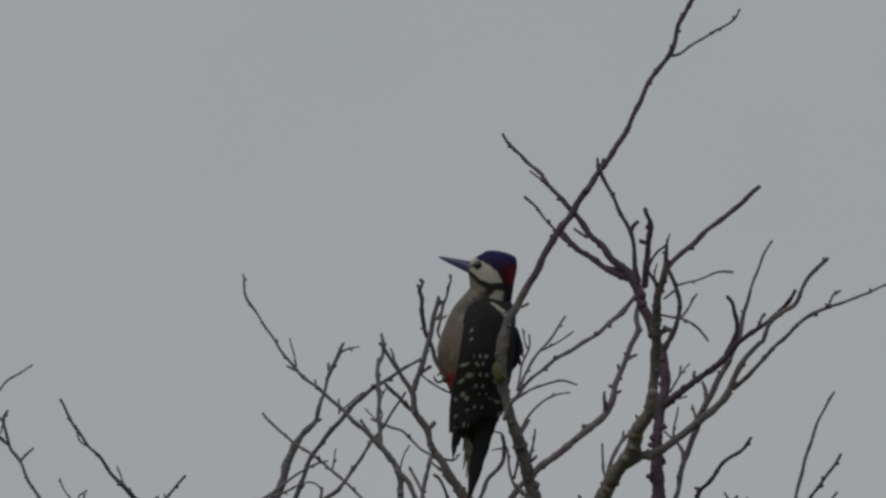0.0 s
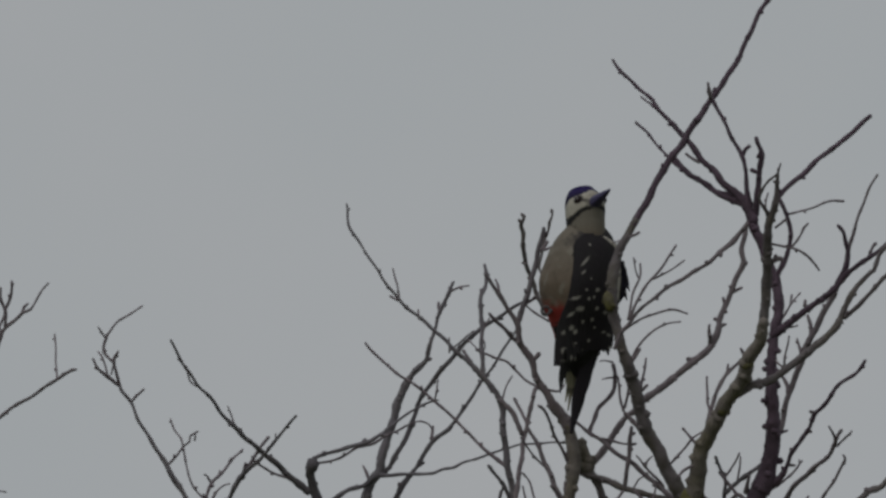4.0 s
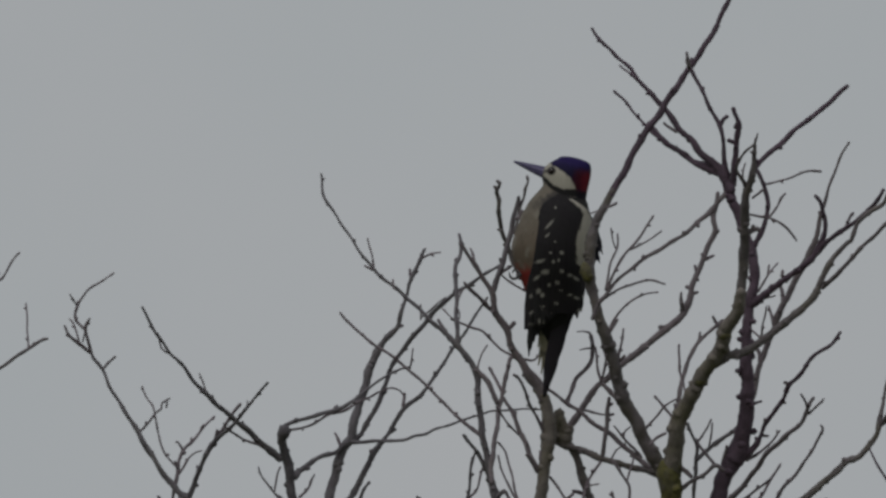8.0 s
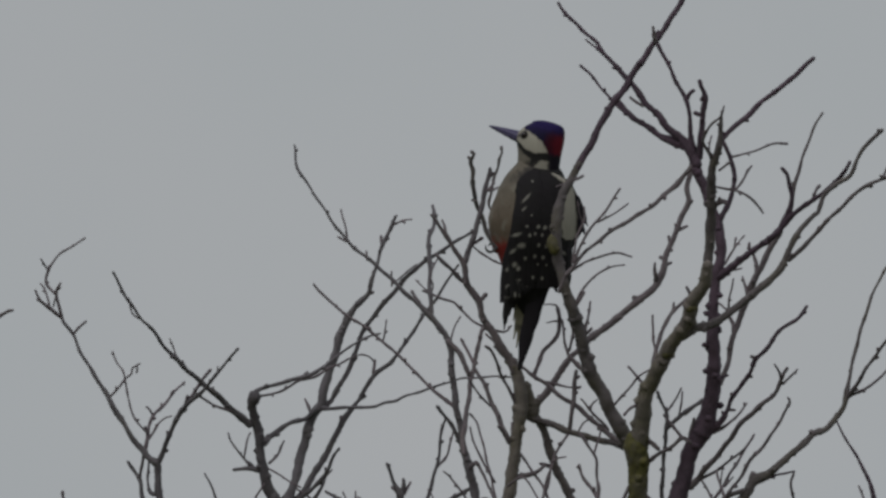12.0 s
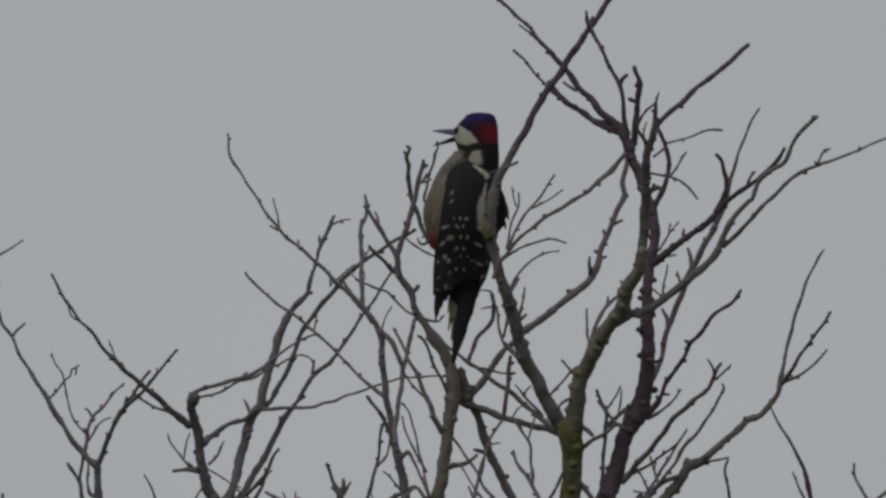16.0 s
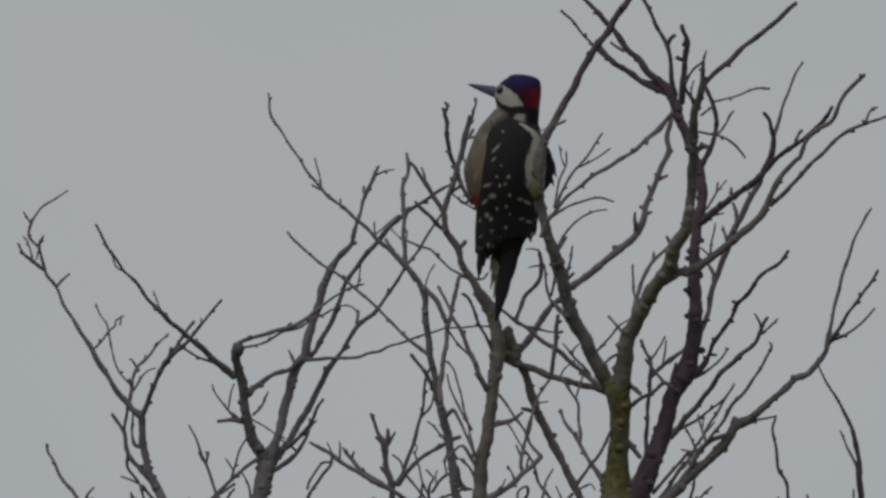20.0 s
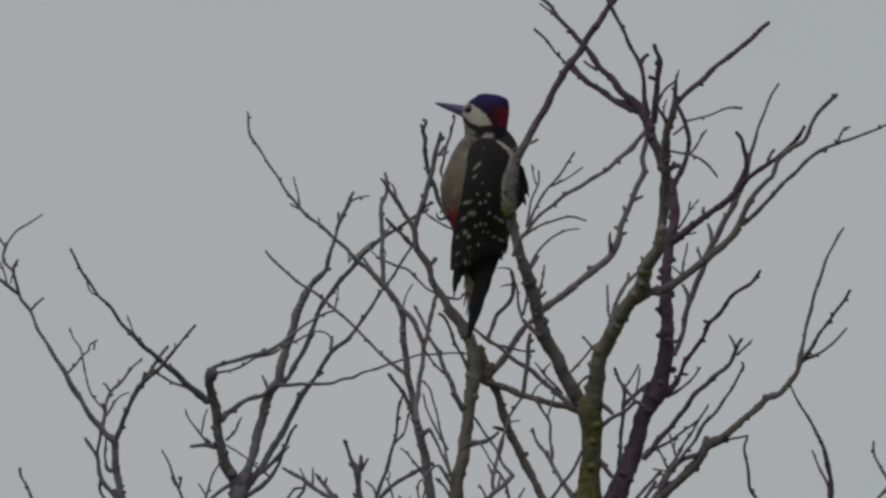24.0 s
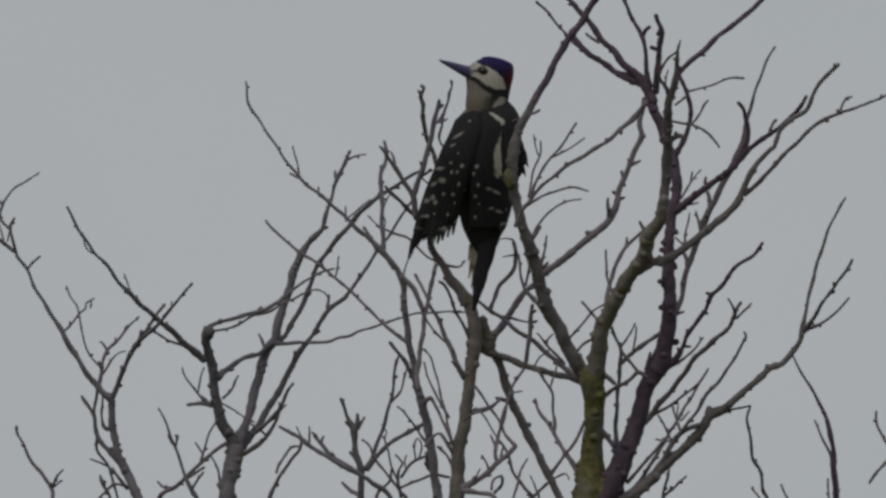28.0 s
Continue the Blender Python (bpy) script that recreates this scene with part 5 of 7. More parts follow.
def fill_far_crown(crown):
    stem("branch", crown, (-158.4,41,-177.4,3.7), (-153.5,36,-120.0,3.2), (-151.3,24,-70.1,2.8), (-145.5,13,-40.9,2.5), (-141.9,8,-26.3,2.4), (-136.6,2,-9.4,2.3), (-129.8,-6,12.6,2.2), (-126.2,-12,29.7,2.5), (-118.4,-16,44.4,1.9), (-109.1,-18,51.8,1.6), (-101.4,-20,57.7,1.5), (-94.7,-21,60.7,1), (-86.9,-24,74.2,0.95), (-78.2,-26,83.8,0.85))
    stem("twig", crown, (-103.4,-20,56.2,1.3), (-100.9,-20,63.1,1.3), (-97.3,-20,66.3,0.9))
    stem("branch", crown, (-126.2,-12,31.1,2.1), (-132.4,-11,45.7,2), (-140.3,-11,59.1,1.8), (-145.5,-12,72.3,1.7), (-148.1,-13,88.0,1.5), (-149.8,-15,117.0,1.2))
    stem("twig", crown, (-118.4,-16,44.4,1.6), (-118.3,-23,58.6,1.5), (-121.8,-27,68.1,1.5), (-122.2,-32,78.1,1.1))
    stem("twig", crown, (-118.3,-23,59.6,1.5), (-113.0,-28,70.6,1.4), (-112.0,-33,84.2,1))
    stem("twig", crown, (-127.2,-12,37.6,1.3), (-122.0,-16,49.9,1.2), (-118.4,-18,58.4,1.1))
    stem("branch", crown, (-149.2,14,-42.9,2.3), (-140.3,11,-41.5,1.6), (-127.3,6,-36.5,1.5), (-115.9,0,-28.5,1.6), (-96.1,-8,-19.1,1.5), (-71.1,-23,-6.1,1.5), (-56.9,-33,-0.7,1.5), (-53.3,-35,-0.7,1))
    stem("twig", crown, (-71.1,-24,-6.2,1), (-72.5,-15,20.5,0.9), (-73.2,-10,40.1,0.76))
    stem("branch", crown, (-152.4,33,-105.1,3.2), (-148.2,28,-93.0,2.8), (-145.0,22,-81.1,2.3), (-141.8,13,-63.3,1.7))
    stem("twig", crown, (-146.7,27,-91.6,1.9), (-140.6,28,-82.9,1.8), (-136.0,28,-75.3,1.4))
    stem("twig", crown, (-150.9,30,-98.8,1), (-135.6,34,-95.5,0.81), (-119.8,40,-95.6,0.66))
    stem("twig", crown, (-115.7,79,-119.7,1.2), (-113.7,80,-106.1,1), (-110.7,81,-92.9,0.81))

# ---- ground ----
def build_ground():
    bm = bmesh.new()
    reach = [-2500, -600, -150, -40, -20, -10, -5, 0, 5, 10, 20, 40, 150, 600, 2500]
    grid = [[bm.verts.new((x, y, 0.05 * noise.noise((x * 0.21, y * 0.21, 0)) - 0.05)) for x in reach] for y in reach]
    for a, b in zip(grid, grid[1:]):
        for k in range(len(reach) - 1):
            bm.faces.new((a[k], a[k + 1], b[k + 1], b[k]))
    tagged(part("ground", bm, GRASS, None, "dull green winter grass under an overcast sky"), kind="structure", category="ground")


build_ground()


# ---- trees ----
VIEW = pose(0, 0, 0, 15.055)  # the plane in which the crowns sway: x to the side, z up, y away
TALL, MIDDLE, LEFT, FAR, FORK = (0.0, 0.0, 5.5), (-0.0927, 0.0688, 5.5138), (-0.1944, 0.1561, 5.4586), (-0.3728, 0.3875, 5.5994), (-0.0121, 0.0432, 5.4549)


def sway(pivot, dx, dz, degrees):
    """The pose of a crown round its pivot, moved by millimetres across the wind's plane and leaning by degrees."""
    return Matrix.Translation(Vector(pivot)) @ VIEW @ pose(dx * 0.001, 0, dz * 0.001, 0, degrees, 0) @ VIEW.inverted()


def bare_tree(label, pivot, hub, foot, width, fill):
    """A leafless tree: a trunk from the ground to the hub, and the swaying crown above it."""
    tree = tagged(new("bare_tree"), label, "tree", group="bare trees")
    rng = random.Random(int(foot[0] * 100))
    mid = [(foot[0] + (hub[0] - foot[0]) * f + rng.uniform(-0.05, 0.05), foot[1] + (hub[1] - foot[1]) * f + rng.uniform(-0.05, 0.05),
            hub[2] * f, width * (1.05 - 0.75 * f)) for f in (0.3, 0.6, 0.85)]
    line = glide([(foot[0], foot[1], -0.15, width * 1.5), (foot[0], foot[1], 0.1, width * 1.15), *mid, (*hub, width * 0.28)], 0.05)
    bm = bmesh.new()
    tube(bm, line[:, :3], line[:, 3], 18, 0.05, rng)
    part("trunk", bm, BARK_LIMB, tree)
    return tree, grow_crown(tree, pivot, hub, width, fill)


def grow_crown(tree, pivot, hub, width, fill):
    rng = random.Random(int(width * 1000))
    bm = bmesh.new()
    local = [np.array(hub) - np.array(pivot) + np.array((0, 0, d)) for d in (-0.12, 0.0, 0.06)]
    tube(bm, local, [width * 0.33, width * 0.32, width * 0.2], 14, 0.06, rng)
    crown = part("crown", bm, BARK_LIMB, tree)
    crown.matrix_basis = Matrix.Translation(Vector(pivot))
    fill(crown)
    return crown


tall_tree, crown_tall = bare_tree("tall leafless tree with mossy forked limbs and knobbly twigs", TALL, (0.1284, 0.1705, 4.866), (0.25, 0.5, 0), 0.09, fill_tall_crown)
sapling, crown_middle = bare_tree("slim leafless sapling with long crooked grey twigs", MIDDLE, (0.0081, 0.2324, 4.9056), (-0.15, 0.7, 0), 0.05, fill_middle_crown)
_, crown_left = bare_tree("leafless tree with a broken-off stub and upswept branches", LEFT, (-0.1792, 0.3007, 4.9209), (-0.45, 0.8, 0), 0.075, fill_left_crown)
_, crown_far = bare_tree("leafless treetop with forked thin brown twigs", FAR, (-0.4346, 0.5546, 4.9779), (-0.75, 1.0, 0), 0.06, fill_far_crown)
crown_dark = grow_crown(tall_tree, TALL, (0.1284, 0.1705, 4.866), 0.09, fill_dark_crown)
crown_right = grow_crown(sapling, MIDDLE, (0.0081, 0.2324, 4.9056), 0.05, fill_right_crown)
crown_near = grow_crown(sapling, MIDDLE, (0.0081, 0.2324, 4.9056), 0.05, fill_near_crown)
crown_fork = grow_crown(sapling, FORK, (0.0081, 0.2324, 4.9056), 0.05, fill_fork_crown)
crown_shoot = grow_crown(sapling, FORK, (0.0081, 0.2324, 4.9056), 0.05, fill_shoot_crown)


# ---- woodpecker ----
MM = 0.001
BLACK, BLUE_BLACK = (0.025, 0.024, 0.025), (0.015, 0.012, 0.040)
WHITE, BUFF, RED = (0.43, 0.41, 0.355), (0.172, 0.153, 0.126), (0.19, 0.016, 0.030)
TAIL_BROWN = (0.026, 0.023, 0.028)
WARM_BELLY, VENT_RED = (0.150, 0.118, 0.090), (0.27, 0.040, 0.034)


def blend(a, b, k):
    k = min(1.0, max(0.0, k))
    return tuple(p + (q - p) * k for p, q in zip(a, b))


def step(lo, hi, x):
    k = min(1.0, max(0.0, (x - lo) / (hi - lo)))
    return k * k * (3 - 2 * k)


def table(x, xs, *cols):
    return [float(np.interp(x, xs, c)) for c in cols]


def smoothed(zs, *cols):
    """Rounded profiles through a few heights."""
    z = np.arange(zs[0] - 2, zs[-1] + 2.5, 0.5)
    k = np.exp(-0.5 * (np.arange(-24, 25) / 10) ** 2)
    k /= k.sum()
    return [z] + [np.convolve(np.pad(np.interp(z, zs, c), 24, mode="edge"), k, "valid") for c in cols]


BODY_Z = (-74, -62, -50, -30, -23, -10, 2, 11, 24, 33, 44, 52, 58, 63)
BODY_L = (-5, -12, -18, -22, -25.5, -31.5, -34.5, -35.5, -31, -27.5, -23, -18, -12.5, -5)
BODY_R = (2, 14, 22, 27, 29, 32, 34, 35, 35, 35, 34.5, 33, 28, 20)
PROFILE = smoothed(BODY_Z, [(l + r) / 2 for l, r in zip(BODY_L, BODY_R)], [(r - l) / 2 for l, r in zip(BODY_L, BODY_R)],
                   (3, 11, 17, 23, 26, 31, 33, 34, 33, 31, 27, 21, 14, 6))


def torso_at(z):
    """Middle, half width and half depth of the body at the height z, in millimetres."""
    return [float(np.interp(z, PROFILE[0], c)) for c in PROFILE[1:]]


def ragged(x, z, size=1.0):
    """The soft uneven edge between two colours of feathers."""
    return (noise.noise((x * 0.30, 3.1, z * 0.17)) * 2.1 + noise.noise((x * 0.9, 7.7, z * 0.45)) * 1.1) * size


def wing_edge(z):
    return table(z, (-90, -43, -25, -5, 13, 29, 42, 48, 52, 56, 60), (-25, -25.2, -24.2, -21.5, -19.7, -16.5, -14.4, -10.5, -5, 2, 9))[0]


def torso_colour(x, y, z):
    e = ragged(x, z)
    belly = blend(WARM_BELLY, BUFF, step(-5, 50, z))
    belly = blend(belly, (0.23, 0.215, 0.18), step(0.05, 0.5, noise.noise((x * 0.12, y * 0.12, z * 0.07)) + 0.25 * noise.noise((x * 0.5, y * 0.5, z * 0.2))) * 0.7)
    belly = blend(belly, (0.09, 0.075, 0.06), step(0.2, 0.6, noise.noise((x * 0.35, y * 0.35 + 9, z * 0.16))) * 0.5)
    belly = blend(belly, VENT_RED, step(-4, -15, z + e * 2))
    belly = blend(belly, (0.050, 0.046, 0.046), 0.85 * step(38, 52, z + e * 2) * step(-11, -3, x - wing_edge(z) + e * 1.5) * step(20, 8, y))
    if y < 4:
        c = blend(belly, BLACK, step(-1.2, 1.2, x - wing_edge(z) - 1.0 + e))
        if z > 44:
            c = blend(c, belly, step(54, 60, z + e) * step(2, -3, x))
        return c
    return blend(belly, BLACK, step(22, 27, x + e))


SPOTS_LEFT = ((-9.3, 29, 5.4, 1.0, 48), (-11.5, 19.5, 2.6, 0.8, 48), (-2.8, 44, 1.0, 0.9, 70), (-5.2, 13.7, 0.9, 0.8, 0), (-9.2, 3.7, 1.2, 1.1, 0),
              (1.2, 3.7, 2.0, 1.6, 30), (-6.4, -4, 1.4, 1.6, 0), (-1.5, -2.6, 1.1, 1.6, 0), (-17.3, -3.6, 3.7, 1.5, 20), (-12.8, -13.2, 3.3, 2.2, 10),
              (-18.8, -18, 3.1, 1.4, 45), (2.5, -12.6, 1.5, 1.8, 0), (-8.3, -24.5, 1.4, 1.8, 0), (-0.1, -22.6, 1.6, 1.6, 0), (3.2, -29.5, 0.9, 1.0, 0))
SPOTS_LOW = ((-16.7, -30, 2.0, 2.4, 10), (-21, -34, 2.7, 1.7, 40), (-13.3, -33.5, 1.7, 2.1, 0), (-0.1, -41, 1.2, 1.5, 0), (-11.9, -43.5, 1.0, 1.0, 0), (-21, -51, 1.6, 3.4, 8),
             (12.1, -16.2, 2.7, 1.5, -5), (18.6, -19, 4.2, 1.5, -25), (13.9, -33.5, 2.4, 1.2, 10), (21.2, -36.2, 3.6, 1.3, -12))


def spotted(x, z):
    best = 0.0
    for sx, sz, a, b, turn in SPOTS_LEFT + SPOTS_LOW:
        dx, dz = x - sx, z - sz
        if abs(dx) < 8 and abs(dz) < 8:
            c, s = math.cos(radians(turn)), math.sin(radians(turn))
            d = math.hypot((dx * c + dz * s) / a, (dz * c - dx * s) / b) * 1.1 + ragged(x * 3, z * 3, 0.22)
            best = max(best, step(1.6, 0.4, d))
    return best


def wing_colour(x, y, z):
    gloss = blend(BLACK, (0.023, 0.020, 0.024), 0.5 + 0.5 * noise.noise((x * 0.1, 1.0, z * 0.1)))
    c = blend(gloss, (0.44, 0.43, 0.39), spotted(x, z) * 0.64)
    lo, hi = table(z, (-8, -5, 9, 18, 30, 38, 44, 52), (22, 18.4, 16.6, 17.5, 22.0, 25.0, 20, 12), (31, 36, 37, 36.5, 36, 33.5, 27, 15))
    if -8 < z < 52 and x > 5:
        e = ragged(x, z, 0.8)
        c = blend(c, WHITE, step(-1.4, 1.4, x - lo + e) * step(-1.4, 1.4, hi - x + e))
    if x > 37:
        c = blend(c, (0.022, 0.020, 0.034), step(37, 40, x))
    return c


HEAD_Z = (-34, -26, -18, -12, -8, -3, 2, 6, 9, 12, 14.5, 16, 17, 23)
HEAD_FORE = (12, 14.6, 15.6, 16.6, 17.8, 19.6, 21.0, 20.2, 18.4, 16.0, 13.2, 11.2, 9.6, 9.6)
HEAD_REAR = (21, 22.4, 22.6, 22.4, 22.2, 22.2, 22.4, 22.5, 22.3, 22.0, 21.5, 21.0, 20.4, 20.4)
HEAD_SIDE = (15, 16.4, 16.8, 16.8, 17.0, 17.2, 17.0, 16.4, 15.6, 14.2, 12.7, 11.6, 10.6, 10.6)


def head_colour(x, y, z):
    f, s = -x, abs(y)
    az = math.degrees(math.atan2(s, f))
    e = ragged(x + y, z, 0.8)
    low, = table(az, (0, 25, 42, 60, 84, 99, 112, 126, 138, 150, 180), (13.4, 11.8, 9.8, 9.2, 8.2, 6.2, 3.8, 0.2, -5, -9, -10))  # lower edge of the dark crown
    rim, = table(az, (0, 30, 45, 60, 78, 100, 120, 140, 160), (-1, -1.4, -2.6, -5.0, -7.0, -8.0, -6.8, -5.4, -4))  # lower edge of the pale cheek
    band, = table(az, (0, 35, 60, 80, 105, 140, 180), (2.6, 4.0, 4.6, 5.6, 7.0, 7.2, 7.2))  # depth of the dark stripe under it
    throat = blend((0.20, 0.185, 0.155), (0.16, 0.137, 0.106), step(-10, -30, z))
    c = blend(throat, WHITE, step(-0.7, 0.7, z - rim + e * 0.5))
    c = blend(c, BUFF, 0.55 * step(13, 19, f) * step(4, 8, z))
    stripe = step(0.7, -0.7, z - rim + e * 0.5) * step(-0.9, 0.9, z - rim + band + e * 0.7)
    c = blend(c, BLACK, stripe * step(4, 14, az))
    c = blend(c, (0.060, 0.054, 0.054), step(16, 20, f) * step(5, 2, z) * step(-5, -2, z) * 0.8)
    # dark sides of the neck below the stripe, with a pale patch behind the cheek
    c = blend(c, BLACK, step(84, 98, az + e * 3) * step(0.8, -0.8, z - rim + band * 0.8 + e))
    c = blend(c, (0.055, 0.050, 0.048), 0.75 * step(62, 84, az + e * 4) * step(-15, -19, z + e * 2))
    fore, = table(z, (-23, -13), (104, 122))
    c = blend(c, WHITE, 0.9 * step(fore - 4, fore + 4, az + e * 4) * step(158, 149, az + e * 4) * step(-12.4, -14.2, z + e * 0.9) * step(-27, -24, z + e * 1.4))
    crown = blend(BLUE_BLACK, (0.023, 0.015, 0.084), step(9, 18, z + e))
    c = blend(c, crown, step(-0.8, 0.8, z - low + e * 0.7) * (step(-9, -6, z) if az > 112 else 1.0))
    c = blend(c, (0.017, 0.014, 0.022), step(136, 150, az + e * 3) * step(-3, -9, z + e))
    c = blend(c, (0.022, 0.017, 0.018), step(4.6, 3.2, math.hypot((f - 10.8) / 1.1, (z - 5.7) / 0.95) + e * 0.25) * step(6, 9, s))
    c = blend(c, (0.030, 0.024, 0.026), 0.8 * step(11, 14, f) * step(21, 17, f) * step(2.2, 0.8, abs(z - 5.2 + (f - 12) * 0.25)))
    nape = blend((0.050, 0.008, 0.018), RED, step(134, 170, az + e * 3))
    c = blend(c, nape, step(116, 136, az + e * 4) * step(-9, -3.5, z + e * 1.6) * step(15.5, 5.5, z + e * 1.8) * step(-1.5, 1.5, z - low + 1 + e * 0.5))
    return c


def painted(ob, colour, shift=(0, 0, 0)):
    """Writes the plumage colours of a mesh whose points are in metres."""
    me = ob.data
    layer = me.color_attributes.new("plumage", "FLOAT_COLOR", "POINT")
    flat = np.empty((len(me.vertices), 4), np.float32)
    for i, v in enumerate(me.vertices):
        flat[i] = (*colour(v.co.x / MM + shift[0], v.co.y / MM + shift[1], v.co.z / MM + shift[2]), 1)
    layer.data.foreach_set("color", flat.ravel())
    return ob


def lofted(rings):
    """A closed skin over rings of points (millimetres)."""
    bm = bmesh.new()
    made = [[bm.verts.new(Vector(p) * MM) for p in ring] for ring in rings]
    count = len(made[0])
    for a, b in zip(made, made[1:]):
        for k in range(count):
            bm.faces.new((a[k], a[(k + 1) % count], b[(k + 1) % count], b[k]))
    bm.faces.new(made[0][::-1])
    bm.faces.new(made[-1])
    bmesh.ops.recalc_face_normals(bm, faces=bm.faces)
    return bm


def torso_mesh():
    rings = []
    for z in np.linspace(-74, 64, 146):
        cx, a, b = torso_at(z)
        fluff = 1 + 0.02 * noise.noise((0, 0, z * 0.12))
        rings.append([(cx + a * fluff * math.cos(t) * (1 + 0.012 * noise.noise((math.cos(t) * 4, math.sin(t) * 4, z * 0.15))),
                       b * fluff * math.sin(t), z) for t in np.linspace(0, 2 * math.pi, 128, endpoint=False)])
    return lofted(rings)


def shell(left, right, top, bottom, pivot, proud, thick):
    """A folded wing: a curved shell lying on the back between two edges, with feather ridges, as points round the pivot."""
    zs, across = np.linspace(top, bottom, 170), np.linspace(0, 1, 76)
    front, back = [], []
    for z in zs:
        cx, a, b = torso_at(z)
        a, b = max(a, 30), max(b, 17)
        lo, hi = left(z), right(z)
        fr, bk = [], []
        for k in across:
            x = lo + (hi - lo) * k
            y = -b * math.sqrt(max(0.04, 1 - ((x - cx) / (a + 2)) ** 2)) - proud * (1 - (2 * k - 1) ** 6)
            y -= 0.55 * abs(math.sin(x * 0.75 + z * 0.05)) * step(30, 0, z) + 0.12 * abs(math.sin(z * 0.42 + x * 0.25)) * step(-15, 5, z)
            y += max(0.0, -50 - z) * 0.18
            fr.append((x, y, z)), bk.append((x, y + thick, z))
        front.append(fr), back.append(bk)
    bm = bmesh.new()
    f = [[bm.verts.new((Vector(p) - Vector(pivot)) * MM) for p in row] for row in front]
    g = [[bm.verts.new((Vector(p) - Vector(pivot)) * MM) for p in row] for row in back]
    n, m = len(zs), len(across)
    for i in range(n - 1):
        for k in range(m - 1):
            bm.faces.new((f[i][k], f[i][k + 1], f[i + 1][k + 1], f[i + 1][k]))
            bm.faces.new((g[i][k], g[i + 1][k], g[i + 1][k + 1], g[i][k + 1]))
    for i in range(n - 1):
        bm.faces.new((f[i][0], f[i + 1][0], g[i + 1][0], g[i][0]))
        bm.faces.new((f[i][-1], g[i][-1], g[i + 1][-1], f[i + 1][-1]))
    for k in range(m - 1):
        bm.faces.new((f[0][k], g[0][k], g[0][k + 1], f[0][k + 1]))
        bm.faces.new((f[-1][k], f[-1][k + 1], g[-1][k + 1], g[-1][k]))
    bmesh.ops.recalc_face_normals(bm, faces=bm.faces)
    return bm


def quill(start, end, width, thick=0.7, tip=0.25, bow=2.0):
    """One stiff feather from start to end (millimetres): a thin curved blade with a raised shaft and a pointed, rounded tip."""
    a, b = np.array(start, float), np.array(end, float)
    way = (b - a) / np.linalg.norm(b - a)
    side = np.cross(way, (0, 1, 0))
    side /= np.linalg.norm(side)
    out = np.cross(side, way)
    rings = []
    for t in np.linspace(0, 1, 26):
        w = width * min(1.0, 0.55 + t * 1.8) * (1 - step(0.62, 1.0, t) * (1 - tip))
        if t > 0.97:
            w *= 0.7
        c = a + (b - a) * t + out * bow * math.sin(math.pi * t)
        ring = [c + side * w * math.cos(u) + out * (thick * math.sin(u) + (0.4 if abs(math.cos(u)) < 0.2 else 0)) for u in np.linspace(0, 2 * math.pi, 14, endpoint=False)]
        rings.append([tuple(p) for p in ring])
    return lofted(rings)


def head_mesh():
    rings = []
    zs = np.concatenate([np.linspace(-34, 6, 64), 6 + 15.2 * np.sin(np.linspace(0.03, math.pi / 2, 40))])
    for z in zs:
        fwd, back, side = table(z, HEAD_Z, HEAD_FORE, HEAD_REAR, HEAD_SIDE)
        if z > 17:
            k = math.sqrt(max(0.0, 1 - ((z - 17) / 4.25) ** 2))
            fwd, back, side = -4 + (fwd + 4) * k, 4 + (back - 4) * k, side * k
        mid, reach = (fwd - back) / 2, max(0.15, (fwd + back) / 2)
        rings.append([(-(mid + reach * math.cos(t)), max(side, 0.15) * math.sin(t) * (1 - 0.10 * max(0, math.cos(t)) ** 2), z)
                      for t in np.linspace(0, 2 * math.pi, 128, endpoint=False)])
    return lofted(rings)


def bill_half(upper):
    """One half of the chisel bill, pointing along -x from the face."""
    rings = []
    for t in np.linspace(0, 1, 30):
        x, r = -17.5 - 31.0 * t, 6.4 * (1 - t) ** 0.82 + 0.6
        z = 1.0 + 5.4 * t
        for_ring = []
        for u in np.linspace(0, 2 * math.pi, 16, endpoint=False):
            c, s = math.cos(u), math.sin(u)
            tall = (0.95 if upper else 0.62) if (s > 0) == upper else 0.06
            for_ring.append((x, r * 0.92 * c, z + r * tall * s + (0.12 if upper else -0.12)))
        rings.append(for_ring)
    return lofted(rings)


def ball(radius, squash=1.0):
    bm = bmesh.new()
    bmesh.ops.create_uvsphere(bm, u_segments=24, v_segments=16, radius=radius * MM)
    for v in bm.verts:
        v.co.y *= squash
    return bm


def toe(points, radii):
    bm = bmesh.new()
    line = glide([(*p, r) for p, r in zip(points, radii)], 0.8)
    tube(bm, line[:, :3] * MM, line[:, 3] * MM, 8)
    return bm


BIRD = (0.0345, -0.0180, 5.5668)
HEAD_AT = (11, 0, 75)
WING_L, WING_R = (-14, -24, 44), (18, -24, 44)


def rest_at(pivot):
    return Matrix.Translation(Vector(pivot) * MM)


